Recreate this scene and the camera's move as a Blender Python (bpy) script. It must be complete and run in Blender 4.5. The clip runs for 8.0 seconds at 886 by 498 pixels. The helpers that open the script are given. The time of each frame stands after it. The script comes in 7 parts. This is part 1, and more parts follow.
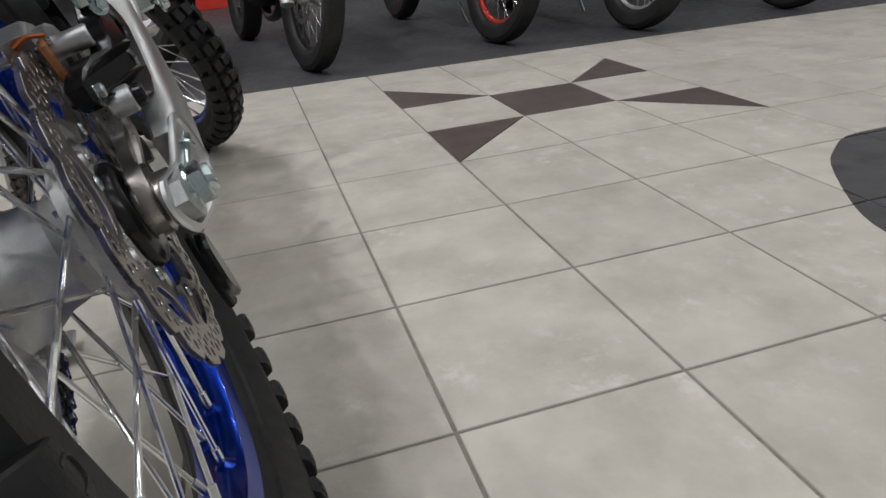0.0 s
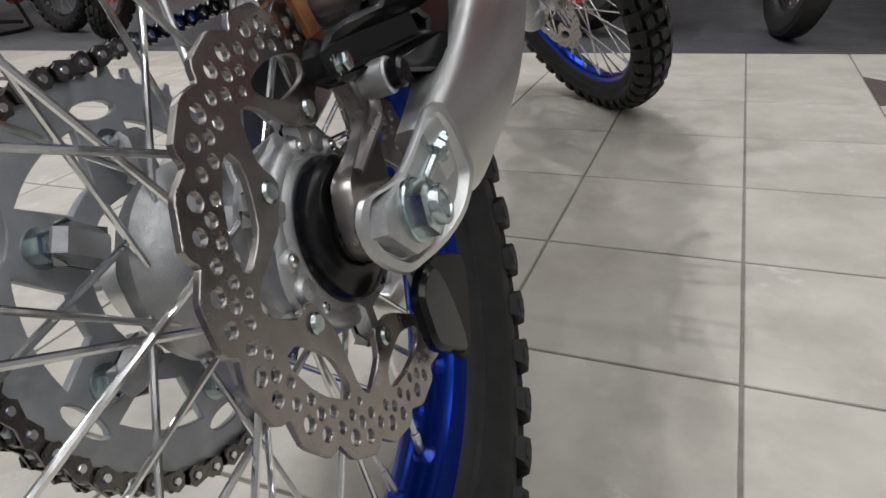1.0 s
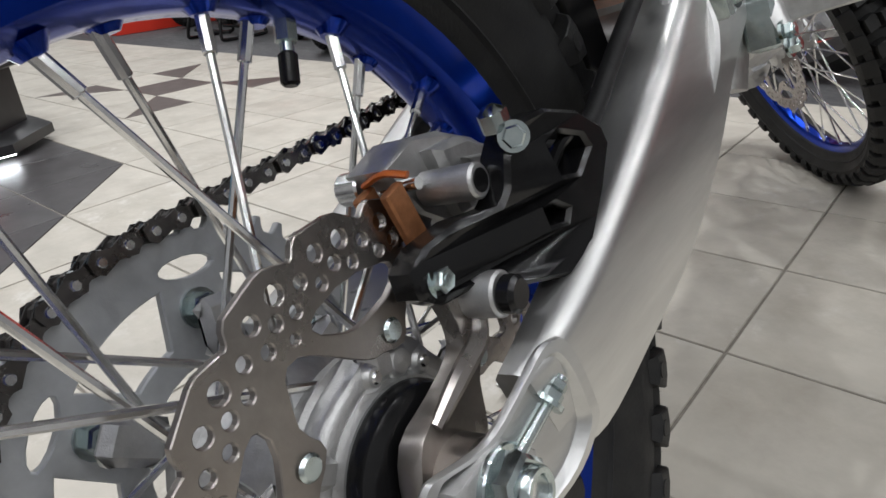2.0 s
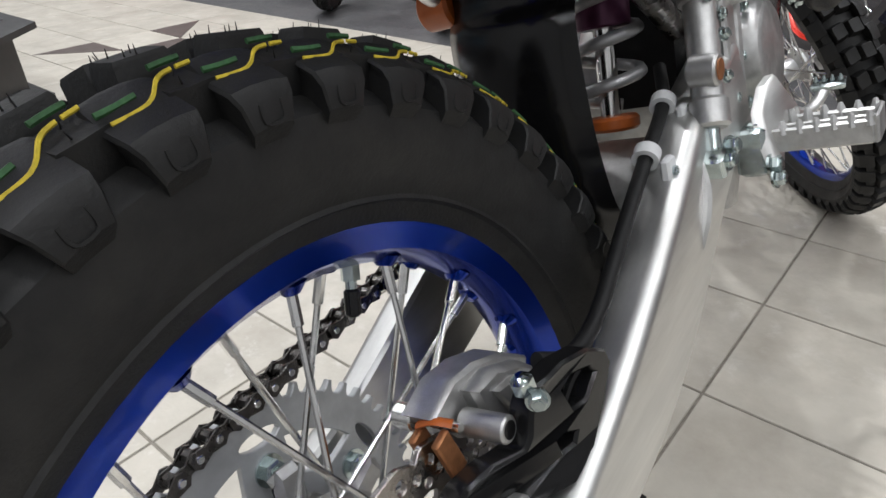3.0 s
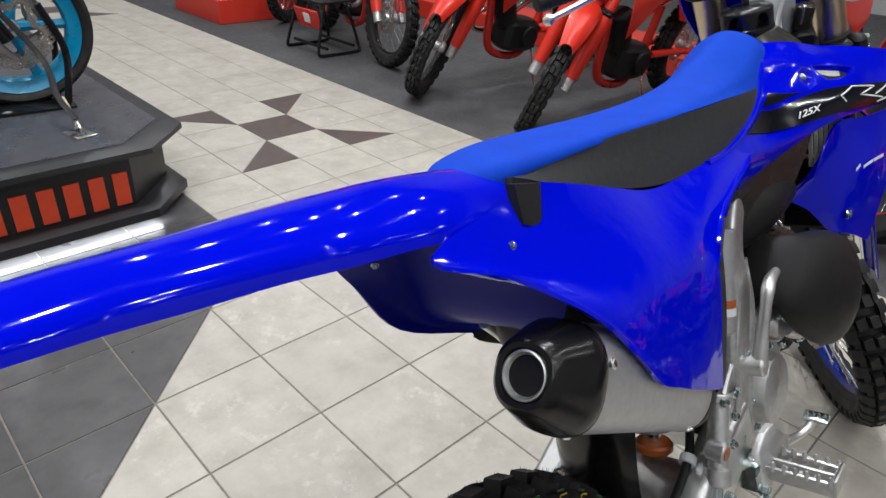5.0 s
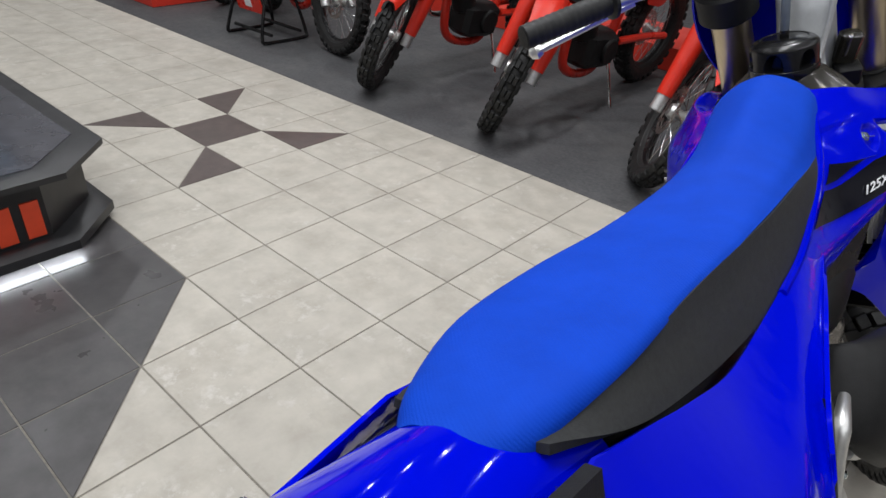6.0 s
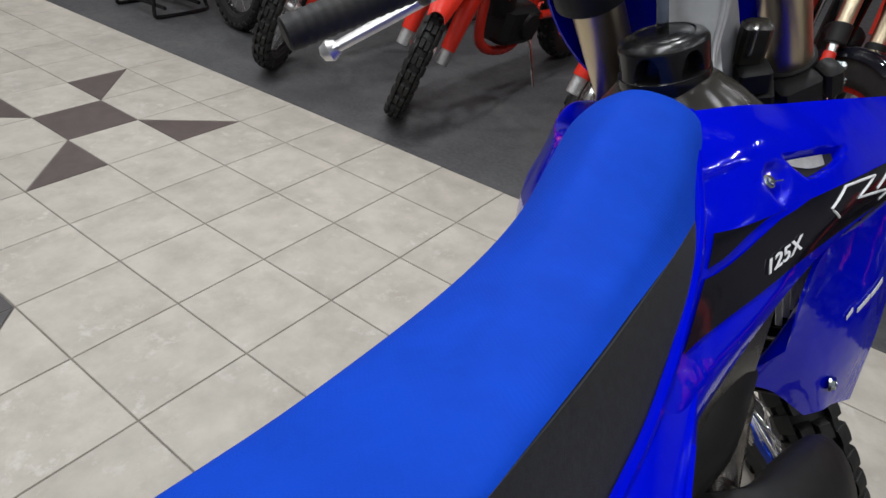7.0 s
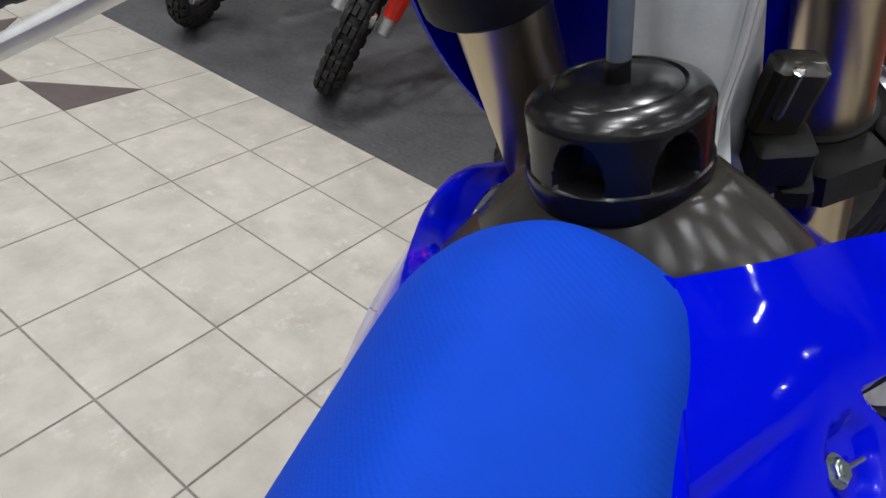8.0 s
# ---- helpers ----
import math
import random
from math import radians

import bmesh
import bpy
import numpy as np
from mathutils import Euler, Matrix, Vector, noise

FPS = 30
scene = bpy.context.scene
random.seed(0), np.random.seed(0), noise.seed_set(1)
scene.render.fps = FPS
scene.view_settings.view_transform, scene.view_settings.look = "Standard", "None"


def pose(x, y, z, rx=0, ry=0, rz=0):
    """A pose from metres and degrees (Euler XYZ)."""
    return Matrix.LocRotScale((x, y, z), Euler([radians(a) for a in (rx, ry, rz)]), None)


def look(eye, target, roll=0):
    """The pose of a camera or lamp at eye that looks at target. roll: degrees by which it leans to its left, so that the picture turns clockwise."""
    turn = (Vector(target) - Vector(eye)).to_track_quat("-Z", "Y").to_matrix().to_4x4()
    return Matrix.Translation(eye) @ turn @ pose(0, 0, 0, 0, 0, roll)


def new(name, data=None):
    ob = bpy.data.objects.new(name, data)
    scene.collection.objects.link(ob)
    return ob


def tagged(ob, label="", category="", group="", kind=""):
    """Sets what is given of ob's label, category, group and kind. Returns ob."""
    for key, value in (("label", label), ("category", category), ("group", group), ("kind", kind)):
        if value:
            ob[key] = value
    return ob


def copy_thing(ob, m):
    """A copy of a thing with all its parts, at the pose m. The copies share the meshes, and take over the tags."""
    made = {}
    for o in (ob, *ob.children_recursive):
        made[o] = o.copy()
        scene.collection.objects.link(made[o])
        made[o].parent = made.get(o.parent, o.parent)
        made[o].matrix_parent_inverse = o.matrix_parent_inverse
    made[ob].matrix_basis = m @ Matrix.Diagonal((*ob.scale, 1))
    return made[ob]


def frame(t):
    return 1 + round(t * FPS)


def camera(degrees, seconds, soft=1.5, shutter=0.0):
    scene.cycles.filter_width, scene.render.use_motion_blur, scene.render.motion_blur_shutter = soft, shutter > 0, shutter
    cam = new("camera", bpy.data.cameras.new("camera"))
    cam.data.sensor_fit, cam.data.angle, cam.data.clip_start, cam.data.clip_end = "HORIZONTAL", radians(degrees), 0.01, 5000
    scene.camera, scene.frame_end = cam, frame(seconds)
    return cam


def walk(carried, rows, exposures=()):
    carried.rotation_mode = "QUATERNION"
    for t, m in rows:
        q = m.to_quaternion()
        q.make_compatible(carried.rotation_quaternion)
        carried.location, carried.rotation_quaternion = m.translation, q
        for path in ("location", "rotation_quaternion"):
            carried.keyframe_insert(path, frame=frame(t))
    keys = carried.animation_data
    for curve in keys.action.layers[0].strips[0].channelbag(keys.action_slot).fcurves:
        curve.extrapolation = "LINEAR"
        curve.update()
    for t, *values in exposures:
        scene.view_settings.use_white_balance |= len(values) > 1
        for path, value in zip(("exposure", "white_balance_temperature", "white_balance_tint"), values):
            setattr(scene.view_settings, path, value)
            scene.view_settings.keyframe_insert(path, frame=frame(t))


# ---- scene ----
cam = camera(68.0, 8.0)
PATH = [
    (0, (3.158, -1.762, 0.519), (3.61, -0.024, -0.363), -5.2),
    (0.5, (3.23, -1.685, 0.533), (2.998, 0.081, -0.375), -5.3),
    (1, (3.242, -1.562, 0.504), (2.51, 0.057, -0.413), -4.7),
    (1.5, (3.236, -1.48, 0.516), (2.2, -0.037, -0.403), -4.6),
    (2, (3.217, -1.438, 0.566), (2.022, -0.085, -0.296), -4.3),
    (2.2, (3.207, -1.432, 0.599), (2.028, -0.084, -0.291), -3.2),
    (3.3, (3.194, -1.446, 0.803), (2.081, -0.154, -0.241), -1.7),
    (3.5, (3.191, -1.447, 0.852), (2.08, -0.145, -0.182), -0.8),
    (4, (3.194, -1.451, 0.965), (2.039, -0.169, -0.046), 1.9),
    (4.5, (3.212, -1.505, 1.079), (1.97, -0.275, 0.107), 3.3),
    (5, (3.189, -1.577, 1.205), (1.957, -0.347, 0.221), 3.0),
    (5.1, (3.164, -1.582, 1.235), (1.943, -0.351, 0.238), 3.3),
    (6.3, (2.917, -1.285, 1.241), (1.835, 0.023, 0.183), 3.3),
    (6.5, (2.901, -1.229, 1.221), (1.84, 0.09, 0.157), 3.6),
    (7, (2.914, -1.024, 1.203), (1.947, 0.327, 0.089), 4.7),
    (7.5, (2.898, -0.836, 1.179), (2.034, 0.543, 0.017), 6.8),
    (8, (2.79, -0.669, 1.145), (1.955, 0.703, -0.047), 9.6),
]
walk(cam, [(t, look(eye, target, roll)) for t, eye, target, roll in PATH], [(0.0, -1.1), (0.5, -1.15), (0.9, -1.0), (1.5, -0.79), (2.2, -0.65), (3.5, -0.38), (4.0, -0.53), (4.5, -0.66), (5.2, -0.78), (6.3, -1.0), (7.0, -1.08), (8.0, -0.95)])

# ---- light: an indoor showroom under rows of ceiling downlights ----
world = bpy.data.worlds.new("showroom_air")
scene.world = world
world.use_nodes = True
world.node_tree.nodes["Background"].inputs[0].default_value = (0.9, 0.93, 1.0, 1)
world.node_tree.nodes["Background"].inputs[1].default_value = 0.02
scene.view_settings.exposure = 0.0
CEIL = 4.8
LAMPS = [(x + (0.35 if j % 2 else 0), y, 36.0 if x < 2 and y > -1 else 25.0) for j, y in enumerate((-4.4, -2.4, -0.6, 1.2, 3.0, 4.8)) for x in (-5.6, -3.4, -1.2, 1.4, 4.6, 6.8)]
LAMPS += [(x, y, 15.0) for y in (-4.9, -3.4, -1.5, 0.3) for x in (3.2, 5.7, 7.9)]
LAMPS += [(1.65, y, w) for y, w in ((-2.9, 56.0), (-1.45, 80.0), (-0.15, 80.0), (1.3, 56.0))]
for x, y, watts in LAMPS:
    lamp = bpy.data.lights.new("downlight_bulb", "AREA")
    lamp.shape, lamp.size, lamp.energy, lamp.color = "DISK", 0.09, watts, (0.96, 0.975, 1.0)
    new("downlight_bulb", lamp).matrix_basis = pose(x, y, CEIL - 0.03)
# ---- mesh tools ----
V = Vector


def finish(name, bm, mat, parent=None, label="", basis=None, sharp=38, smooth=True):
    """Links a bmesh as one mesh object."""
    bmesh.ops.recalc_face_normals(bm, faces=bm.faces)
    if smooth:
        for fc in bm.faces:
            fc.smooth = True
        lim = radians(sharp)
        for e in bm.edges:
            if len(e.link_faces) != 2 or e.calc_face_angle(0) > lim:
                e.smooth = False
    me = bpy.data.meshes.new(name)
    bm.to_mesh(me)
    bm.free()
    for m in mat if isinstance(mat, (list, tuple)) else (mat,):
        me.materials.append(m)
    ob = new(name, me)
    if parent is not None:
        ob.parent = parent
    if basis is not None:
        ob.matrix_basis = basis
    if label:
        ob["label"] = label
    return ob


def B():
    return bmesh.new()


def frame_of(d):
    """Two unit vectors square to d."""
    d = V(d).normalized()
    a = V((0, 0, 1)) if abs(d.z) < 0.9 else V((1, 0, 0))
    u = d.cross(a).normalized()
    return u, d.cross(u).normalized()


def rings(bm, rows, close=True, caps=True, loop=False, mi=0):
    """Skins rows of equally many points."""
    vs = [[bm.verts.new(p) for p in row] for row in rows]
    n = len(vs[0])
    m = len(vs)
    for a in range(m if loop else m - 1):
        r0, r1 = vs[a], vs[(a + 1) % m]
        for k in range(n if close else n - 1):
            q = [r0[k], r0[(k + 1) % n], r1[(k + 1) % n], r1[k]]
            if len(set(q)) == 4:
                bm.faces.new(q).material_index = mi
    if caps and close and not loop:
        bm.faces.new(vs[0][::-1]).material_index = mi
        bm.faces.new(vs[-1]).material_index = mi
    return vs


def circle(c, u, v, r, n, r2=None):
    r2 = r if r2 is None else r2
    return [V(c) + u * (r * math.cos(2 * math.pi * k / n)) + v * (r2 * math.sin(2 * math.pi * k / n)) for k in range(n)]


def cyl(bm, a, b, r0, r1=None, n=14, bev=0.0, mi=0):
    """A rod from a to b, with eased ends."""
    a, b = V(a), V(b)
    r1 = r0 if r1 is None else r1
    d = (b - a).normalized()
    u, v = frame_of(d)
    rows = []
    if bev:
        rows += [circle(a, u, v, r0 - bev, n), circle(a + d * bev, u, v, r0, n), circle(b - d * bev, u, v, r1, n), circle(b, u, v, r1 - bev, n)]
    else:
        rows += [circle(a, u, v, r0, n), circle(b, u, v, r1, n)]
    rings(bm, rows, mi=mi)


def spline(pts, per=6):
    """Catmull-Rom through the points."""
    pts = [V(p) for p in pts]
    ext = [2 * pts[0] - pts[1]] + pts + [2 * pts[-1] - pts[-2]]
    out = []
    for k in range(1, len(ext) - 2):
        p0, p1, p2, p3 = ext[k - 1 : k + 3]
        for s in range(per):
            t = s / per
            out.append(0.5 * ((2 * p1) + (p2 - p0) * t + (2 * p0 - 5 * p1 + 4 * p2 - p3) * t * t + (3 * p1 - p0 - 3 * p2 + p3) * t ** 3))
    out.append(pts[-1])
    return out


def tube(bm, pts, r, n=10, per=6, caps=True, flat=1.0, mi=0):
    """A bent tube; r is one radius or one for each given point."""
    if isinstance(r, (int, float)):
        r = [r] * len(pts)
    line = spline(pts, per) if len(pts) > 2 else [V(p) for p in pts]
    rr = np.interp(np.linspace(0, 1, len(line)), np.linspace(0, 1, len(r)), r)
    d = (line[1] - line[0]).normalized()
    u, v = frame_of(d)
    rows = []
    for k, p in enumerate(line):
        e = (line[min(k + 1, len(line) - 1)] - line[max(k - 1, 0)]).normalized()
        u = (u - e * u.dot(e)).normalized()
        v = e.cross(u)
        rows.append(circle(p, u, v, rr[k], n, rr[k] * flat))
    rings(bm, rows, caps=caps, mi=mi)


def lathe(bm, prof, n=48, close=True, c=(0, 0, 0), mi=0):
    """Turns a profile of (radius, x) about the x axis."""
    rows = []
    for k in range(n):
        a = 2 * math.pi * k / n
        rows.append([V(c) + V((x, r * math.cos(a), r * math.sin(a))) for r, x in prof])
    rings(bm, rows, close=close, caps=False, loop=True, mi=mi)


def box(bm, c, s, m=None, bev=0.003, mi=0, seg=1):
    """A box with eased edges, about c, turned by m."""
    m = Matrix.Identity(3) if m is None else m
    hx, hy, hz = s[0] / 2, s[1] / 2, s[2] / 2
    b = min(bev, 0.45 * min(s))
    rows = []
    for z, q in ((-hz, b), (-hz + b, 0), (hz - b, 0), (hz, b)):
        row = []
        for sx, sy in ((1, 1), (-1, 1), (-1, -1), (1, -1)):
            X, Y = hx - q, hy - q
            p1, p2 = (sx * (X - b), sy * Y), (sx * X, sy * (Y - b))
            if sx * sy > 0:
                p1, p2 = p2, p1
            row += [V(c) + m @ V((p1[0], p1[1], z)), V(c) + m @ V((p2[0], p2[1], z))]
        rows.append(row)
    rings(bm, rows, mi=mi)


def rot(rx=0, ry=0, rz=0):
    return Euler([radians(a) for a in (rx, ry, rz)]).to_matrix()


def prism(bm, pts, off, bev=0.0, mi=0):
    """A slab: an outline and its copy at off, with an eased rim on the far side."""
    pts, off = [V(p) for p in pts], V(off)
    c = sum(pts, V()) / len(pts)
    rows = [pts]
    if bev:
        d = off.normalized()
        rows += [[p + off - d * bev for p in pts], [p + off + (c - p).normalized() * bev for p in pts]]
    else:
        rows += [[p + off for p in pts]]
    rings(bm, rows, mi=mi)


def grid_of(rows, nu, nv):
    """Smooth refinement of a control net."""
    fine = [spline(r, nv) for r in rows]
    cols = [spline([fine[a][k] for a in range(len(fine))], nu) for k in range(len(fine[0]))]
    return [[cols[k][a] for k in range(len(cols))] for a in range(len(cols[0]))]


def shell(bm, rows, thick=0.003, nu=5, nv=5, mi=0):
    """A curved panel with real thickness from a control net."""
    g = grid_of(rows, nu, nv)
    m, n = len(g), len(g[0])
    nor = []
    for a in range(m):
        line = []
        for k in range(n):
            du = g[min(a + 1, m - 1)][k] - g[max(a - 1, 0)][k]
            dv = g[a][min(k + 1, n - 1)] - g[a][max(k - 1, 0)]
            w = du.cross(dv)
            line.append(w.normalized() if w.length > 1e-9 else V((0, 0, 1)))
        nor.append(line)
    top = [[bm.verts.new(p) for p in row] for row in g]
    low = [[bm.verts.new(g[a][k] - nor[a][k] * thick) for k in range(n)] for a in range(m)]
    for a in range(m - 1):
        for k in range(n - 1):
            bm.faces.new((top[a][k], top[a][k + 1], top[a + 1][k + 1], top[a + 1][k])).material_index = mi
            bm.faces.new((low[a + 1][k], low[a + 1][k + 1], low[a][k + 1], low[a][k])).material_index = mi
    edge = [(0, k) for k in range(n)] + [(a, n - 1) for a in range(1, m)] + [(m - 1, k) for k in range(n - 2, -1, -1)] + [(a, 0) for a in range(m - 2, 0, -1)]
    for p, q in zip(edge, edge[1:] + edge[:1]):
        bm.faces.new((top[p[0]][p[1]], low[p[0]][p[1]], low[q[0]][q[1]], top[q[0]][q[1]])).material_index = mi
    return g


def plate(bm, outline, holes, thick, m, bev=0.0006):
    """A flat plate with holes through it; m lays its plane into space."""
    cu = bpy.data.curves.new("outline", "CURVE")
    cu.dimensions, cu.fill_mode, cu.extrude, cu.bevel_depth, cu.bevel_resolution = "2D", "BOTH", thick / 2 - bev, bev, 0
    for loop in [outline] + list(holes):
        sp = cu.splines.new("POLY")
        sp.points.add(len(loop) - 1)
        for p, (x, y) in zip(sp.points, loop):
            p.co = (x, y, 0, 1)
        sp.use_cyclic_u = True
    ob = bpy.data.objects.new("outline", cu)
    me = bpy.data.meshes.new_from_object(ob)
    me.transform(m)
    bm.from_mesh(me)
    bmesh.ops.remove_doubles(bm, verts=bm.verts, dist=1e-6)
    bpy.data.objects.remove(ob)
    bpy.data.meshes.remove(me)
    bpy.data.curves.remove(cu)


SIDE = Matrix(((0, 0, 1, 0), (1, 0, 0, 0), (0, 1, 0, 0), (0, 0, 0, 1)))  # plane (a, b) -> (y, z), thickness along x


def disc2(cx, cy, r, n=10, r2=None, turn=0.0):
    r2 = r if r2 is None else r2
    out = []
    for k in range(n):
        a = -2 * math.pi * k / n
        x, y = r * math.cos(a), r2 * math.sin(a)
        out.append((cx + x * math.cos(turn) - y * math.sin(turn), cy + x * math.sin(turn) + y * math.cos(turn)))
    return out


def bolt(bm, p, d, r, h=None, wash=True, mi=0):
    """A hexagon head with its washer, standing on p along d."""
    p, d = V(p), V(d).normalized()
    h = h or r * 0.9
    if wash:
        cyl(bm, p - d * 0.001, p + d * r * 0.22, r * 1.35, n=16, mi=mi)
    u, v = frame_of(d)
    q = p + d * r * 0.2
    rings(bm, [circle(q, u, v, r, 6), circle(q + d * h * 0.8, u, v, r, 6), circle(q + d * h, u, v, r * 0.82, 6)], mi=mi)
    cyl(bm, q + d * h * 0.9, q + d * h * 1.12, r * 0.5, n=10, mi=mi)


# ---- materials ----
def material(name, col, rough=0.5, metal=0.0, var=0.12, scale=40.0, bump=0.0, bscale=300.0, rvar=0.1, coat=0.0, coat_rough=0.05, stretch=(1, 1, 1), stain=0.0, stain_col=None, stain_scale=6.0, each=0.0, spec=0.5, scuff=None, ribs=0.0, deep=0.001):
    """Colour with grain and larger stains, uneven gloss and fine relief."""
    m = bpy.data.materials.new(name)
    m.use_nodes = True
    nt = m.node_tree
    N, L = nt.nodes, nt.links
    p = N["Principled BSDF"]
    p.inputs["Metallic"].default_value = metal
    p.inputs["Specular IOR Level"].default_value = spec
    p.inputs["Coat Weight"].default_value = coat
    p.inputs["Coat Roughness"].default_value = coat_rough
    tc, mp = N.new("ShaderNodeTexCoord"), N.new("ShaderNodeMapping")
    mp.inputs["Scale"].default_value = stretch
    if each:
        shift = N.new("ShaderNodeObjectInfo")
        away = N.new("ShaderNodeVectorMath")
        away.operation = "MULTIPLY_ADD"
        away.inputs[1].default_value, away.inputs[2].default_value = (40.0, 23.0, 0.0), (0, 0, 0)
        L.new(shift.outputs["Random"], away.inputs[0])
        L.new(tc.outputs["Object"], away.inputs[2])
        L.new(away.outputs[0], mp.inputs["Vector"])
    else:
        L.new(tc.outputs["Object"], mp.inputs["Vector"])

    def noise_tex(sc, detail=4.0, rg=0.6):
        t = N.new("ShaderNodeTexNoise")
        t.inputs["Scale"].default_value, t.inputs["Detail"].default_value, t.inputs["Roughness"].default_value = sc, detail, rg
        L.new(mp.outputs["Vector"], t.inputs["Vector"])
        return t

    def mix(fac, a, b, mode="MIX"):
        x = N.new("ShaderNodeMix")
        x.data_type, x.blend_type = "RGBA", mode
        for k, v in ((0, fac), (6, a), (7, b)):
            if isinstance(v, (int, float)):
                x.inputs[k].default_value = v
            elif isinstance(v, tuple):
                x.inputs[k].default_value = (*v, 1)
            else:
                L.new(v, x.inputs[k])
        return x.outputs[2]

    def ramp(src, a, b):
        r = N.new("ShaderNodeMapRange")
        r.inputs[1].default_value, r.inputs[2].default_value = a, b
        L.new(src, r.inputs[0])
        return r.outputs[0]

    grain = noise_tex(scale)
    lo, hi = tuple(c * (1 - var) for c in col), tuple(min(1, c * (1 + var)) for c in col)
    out = mix(ramp(grain.outputs[0], 0.3, 0.7), lo, hi)
    if stain:
        st = noise_tex(stain_scale, 6.0, 0.65)
        s = N.new("ShaderNodeMath")
        s.operation = "MULTIPLY"
        s.inputs[1].default_value = stain
        L.new(ramp(st.outputs[0], 0.48, 0.68), s.inputs[0])
        out = mix(s.outputs[0], out, stain_col or tuple(c * 0.6 for c in col))
    if scuff:
        sn = noise_tex(scuff[1], 5.0, 0.7)
        big = noise_tex(scuff[1] * 0.22, 2.0)
        k = N.new("ShaderNodeMath")
        k.operation = "MULTIPLY"
        L.new(ramp(sn.outputs[0], 0.53, 0.66), k.inputs[0])
        L.new(ramp(big.outputs[0], 0.47, 0.60), k.inputs[1])
        out = mix(k.outputs[0], out, scuff[0])
    if each:
        oi = N.new("ShaderNodeObjectInfo")
        hs = N.new("ShaderNodeHueSaturation")
        L.new(ramp(oi.outputs["Random"], 0, 1), hs.inputs["Value"])
        hs.inputs["Value"].default_value = 1
        r = N.new("ShaderNodeMapRange")
        r.inputs[3].default_value, r.inputs[4].default_value = 1 - each, 1 + each
        L.new(oi.outputs["Random"], r.inputs[0])
        L.new(r.outputs[0], hs.inputs["Value"])
        L.new(out, hs.inputs["Color"])
        out = hs.outputs[0]
    L.new(out, p.inputs["Base Color"])
    rn = noise_tex(scale * 0.35)
    rr = N.new("ShaderNodeMapRange")
    rr.inputs[1].default_value, rr.inputs[2].default_value = 0.3, 0.7
    rr.inputs[3].default_value, rr.inputs[4].default_value = max(0.02, rough - rvar / 2), min(1, rough + rvar / 2)
    L.new(rn.outputs[0], rr.inputs[0])
    L.new(rr.outputs[0], p.inputs["Roughness"])
    if bump:
        bt = noise_tex(bscale, 3.0)
        if ribs:
            wv = N.new("ShaderNodeTexWave")
            wv.bands_direction = "DIAGONAL"
            wv.inputs["Scale"].default_value = ribs
            wv.inputs["Distortion"].default_value = 0.6
            L.new(mp.outputs["Vector"], wv.inputs["Vector"])
        b = N.new("ShaderNodeBump")
        b.inputs["Strength"].default_value, b.inputs["Distance"].default_value = bump, deep
        L.new(bt.outputs[0], b.inputs["Height"])
        if ribs:
            b2 = N.new("ShaderNodeBump")
            b2.inputs["Strength"].default_value, b2.inputs["Distance"].default_value = 0.15, 0.0006
            L.new(wv.outputs[1], b2.inputs["Height"])
            L.new(b.outputs[0], b2.inputs["Normal"])
            b = b2
        L.new(b.outputs[0], p.inputs["Normal"])
    return m


def glow(name, col, power):
    m = bpy.data.materials.new(name)
    m.use_nodes = True
    p = m.node_tree.nodes["Principled BSDF"]
    p.inputs["Base Color"].default_value = (*col, 1)
    p.inputs["Emission Color"].default_value = (*col, 1)
    p.inputs["Emission Strength"].default_value = power
    return m


TILE = material("glazed_beige_tile", (0.425, 0.397, 0.346), 0.46, var=0.12, scale=9, bump=0.75, bscale=26, deep=0.0024, rvar=0.22, stain=0.65, stain_col=(0.318, 0.290, 0.245), stain_scale=6, each=0.04, spec=0.4, scuff=((0.50, 0.478, 0.435), 20.0))
TILE_DARK = material("dark_slate_tile", (0.055, 0.052, 0.053), 0.33, var=0.25, scale=14, bump=0.6, bscale=14, rvar=0.16, stain=0.4, stain_col=(0.09, 0.086, 0.086), each=0.08)
TILE_BROWN = material("brown_inlay_tile", (0.088, 0.068, 0.062), 0.34, var=0.2, scale=18, bump=0.25, bscale=25, stain=0.4, stain_col=(0.06, 0.05, 0.046), each=0.06)
GROUT = material("grey_grout", (0.205, 0.188, 0.16), 0.9, var=0.25, scale=60, bump=0.5, bscale=400, stain=0.5, stain_scale=3)
CARPET = material("dark_grey_floor", (0.058, 0.058, 0.061), 0.50, var=0.25, scale=60, bump=0.3, bscale=500, stain=0.7, stain_col=(0.085, 0.083, 0.083), stain_scale=3.5, rvar=0.2, spec=0.28)
BLUE = material("gloss_blue_plastic", (0.0, 0.003, 0.52), 0.05, var=0.03, scale=3, rvar=0.02, bump=0.012, bscale=30, spec=0.32)
# the bodywork's blue, darkened to hold the shade under the fender
SHADED_BLUE = material("satin_shaded_blue_plastic", (0.0, 0.003, 0.26), 0.38, var=0.08, scale=12, rvar=0.08, bump=0.1, bscale=200, spec=0.18)
BLUE_WRAP = material("blue_wrapped_plastic", (0.0, 0.003, 0.52), 0.05, var=0.03, scale=3, rvar=0.03, bump=0.6, bscale=15, spec=0.36, deep=0.0022)
SEAT_BLUE = material("blue_seat_vinyl", (0.001, 0.046, 0.44), 0.72, var=0.08, scale=25, bump=0.3, bscale=900, rvar=0.08, ribs=170.0, spec=0.12)
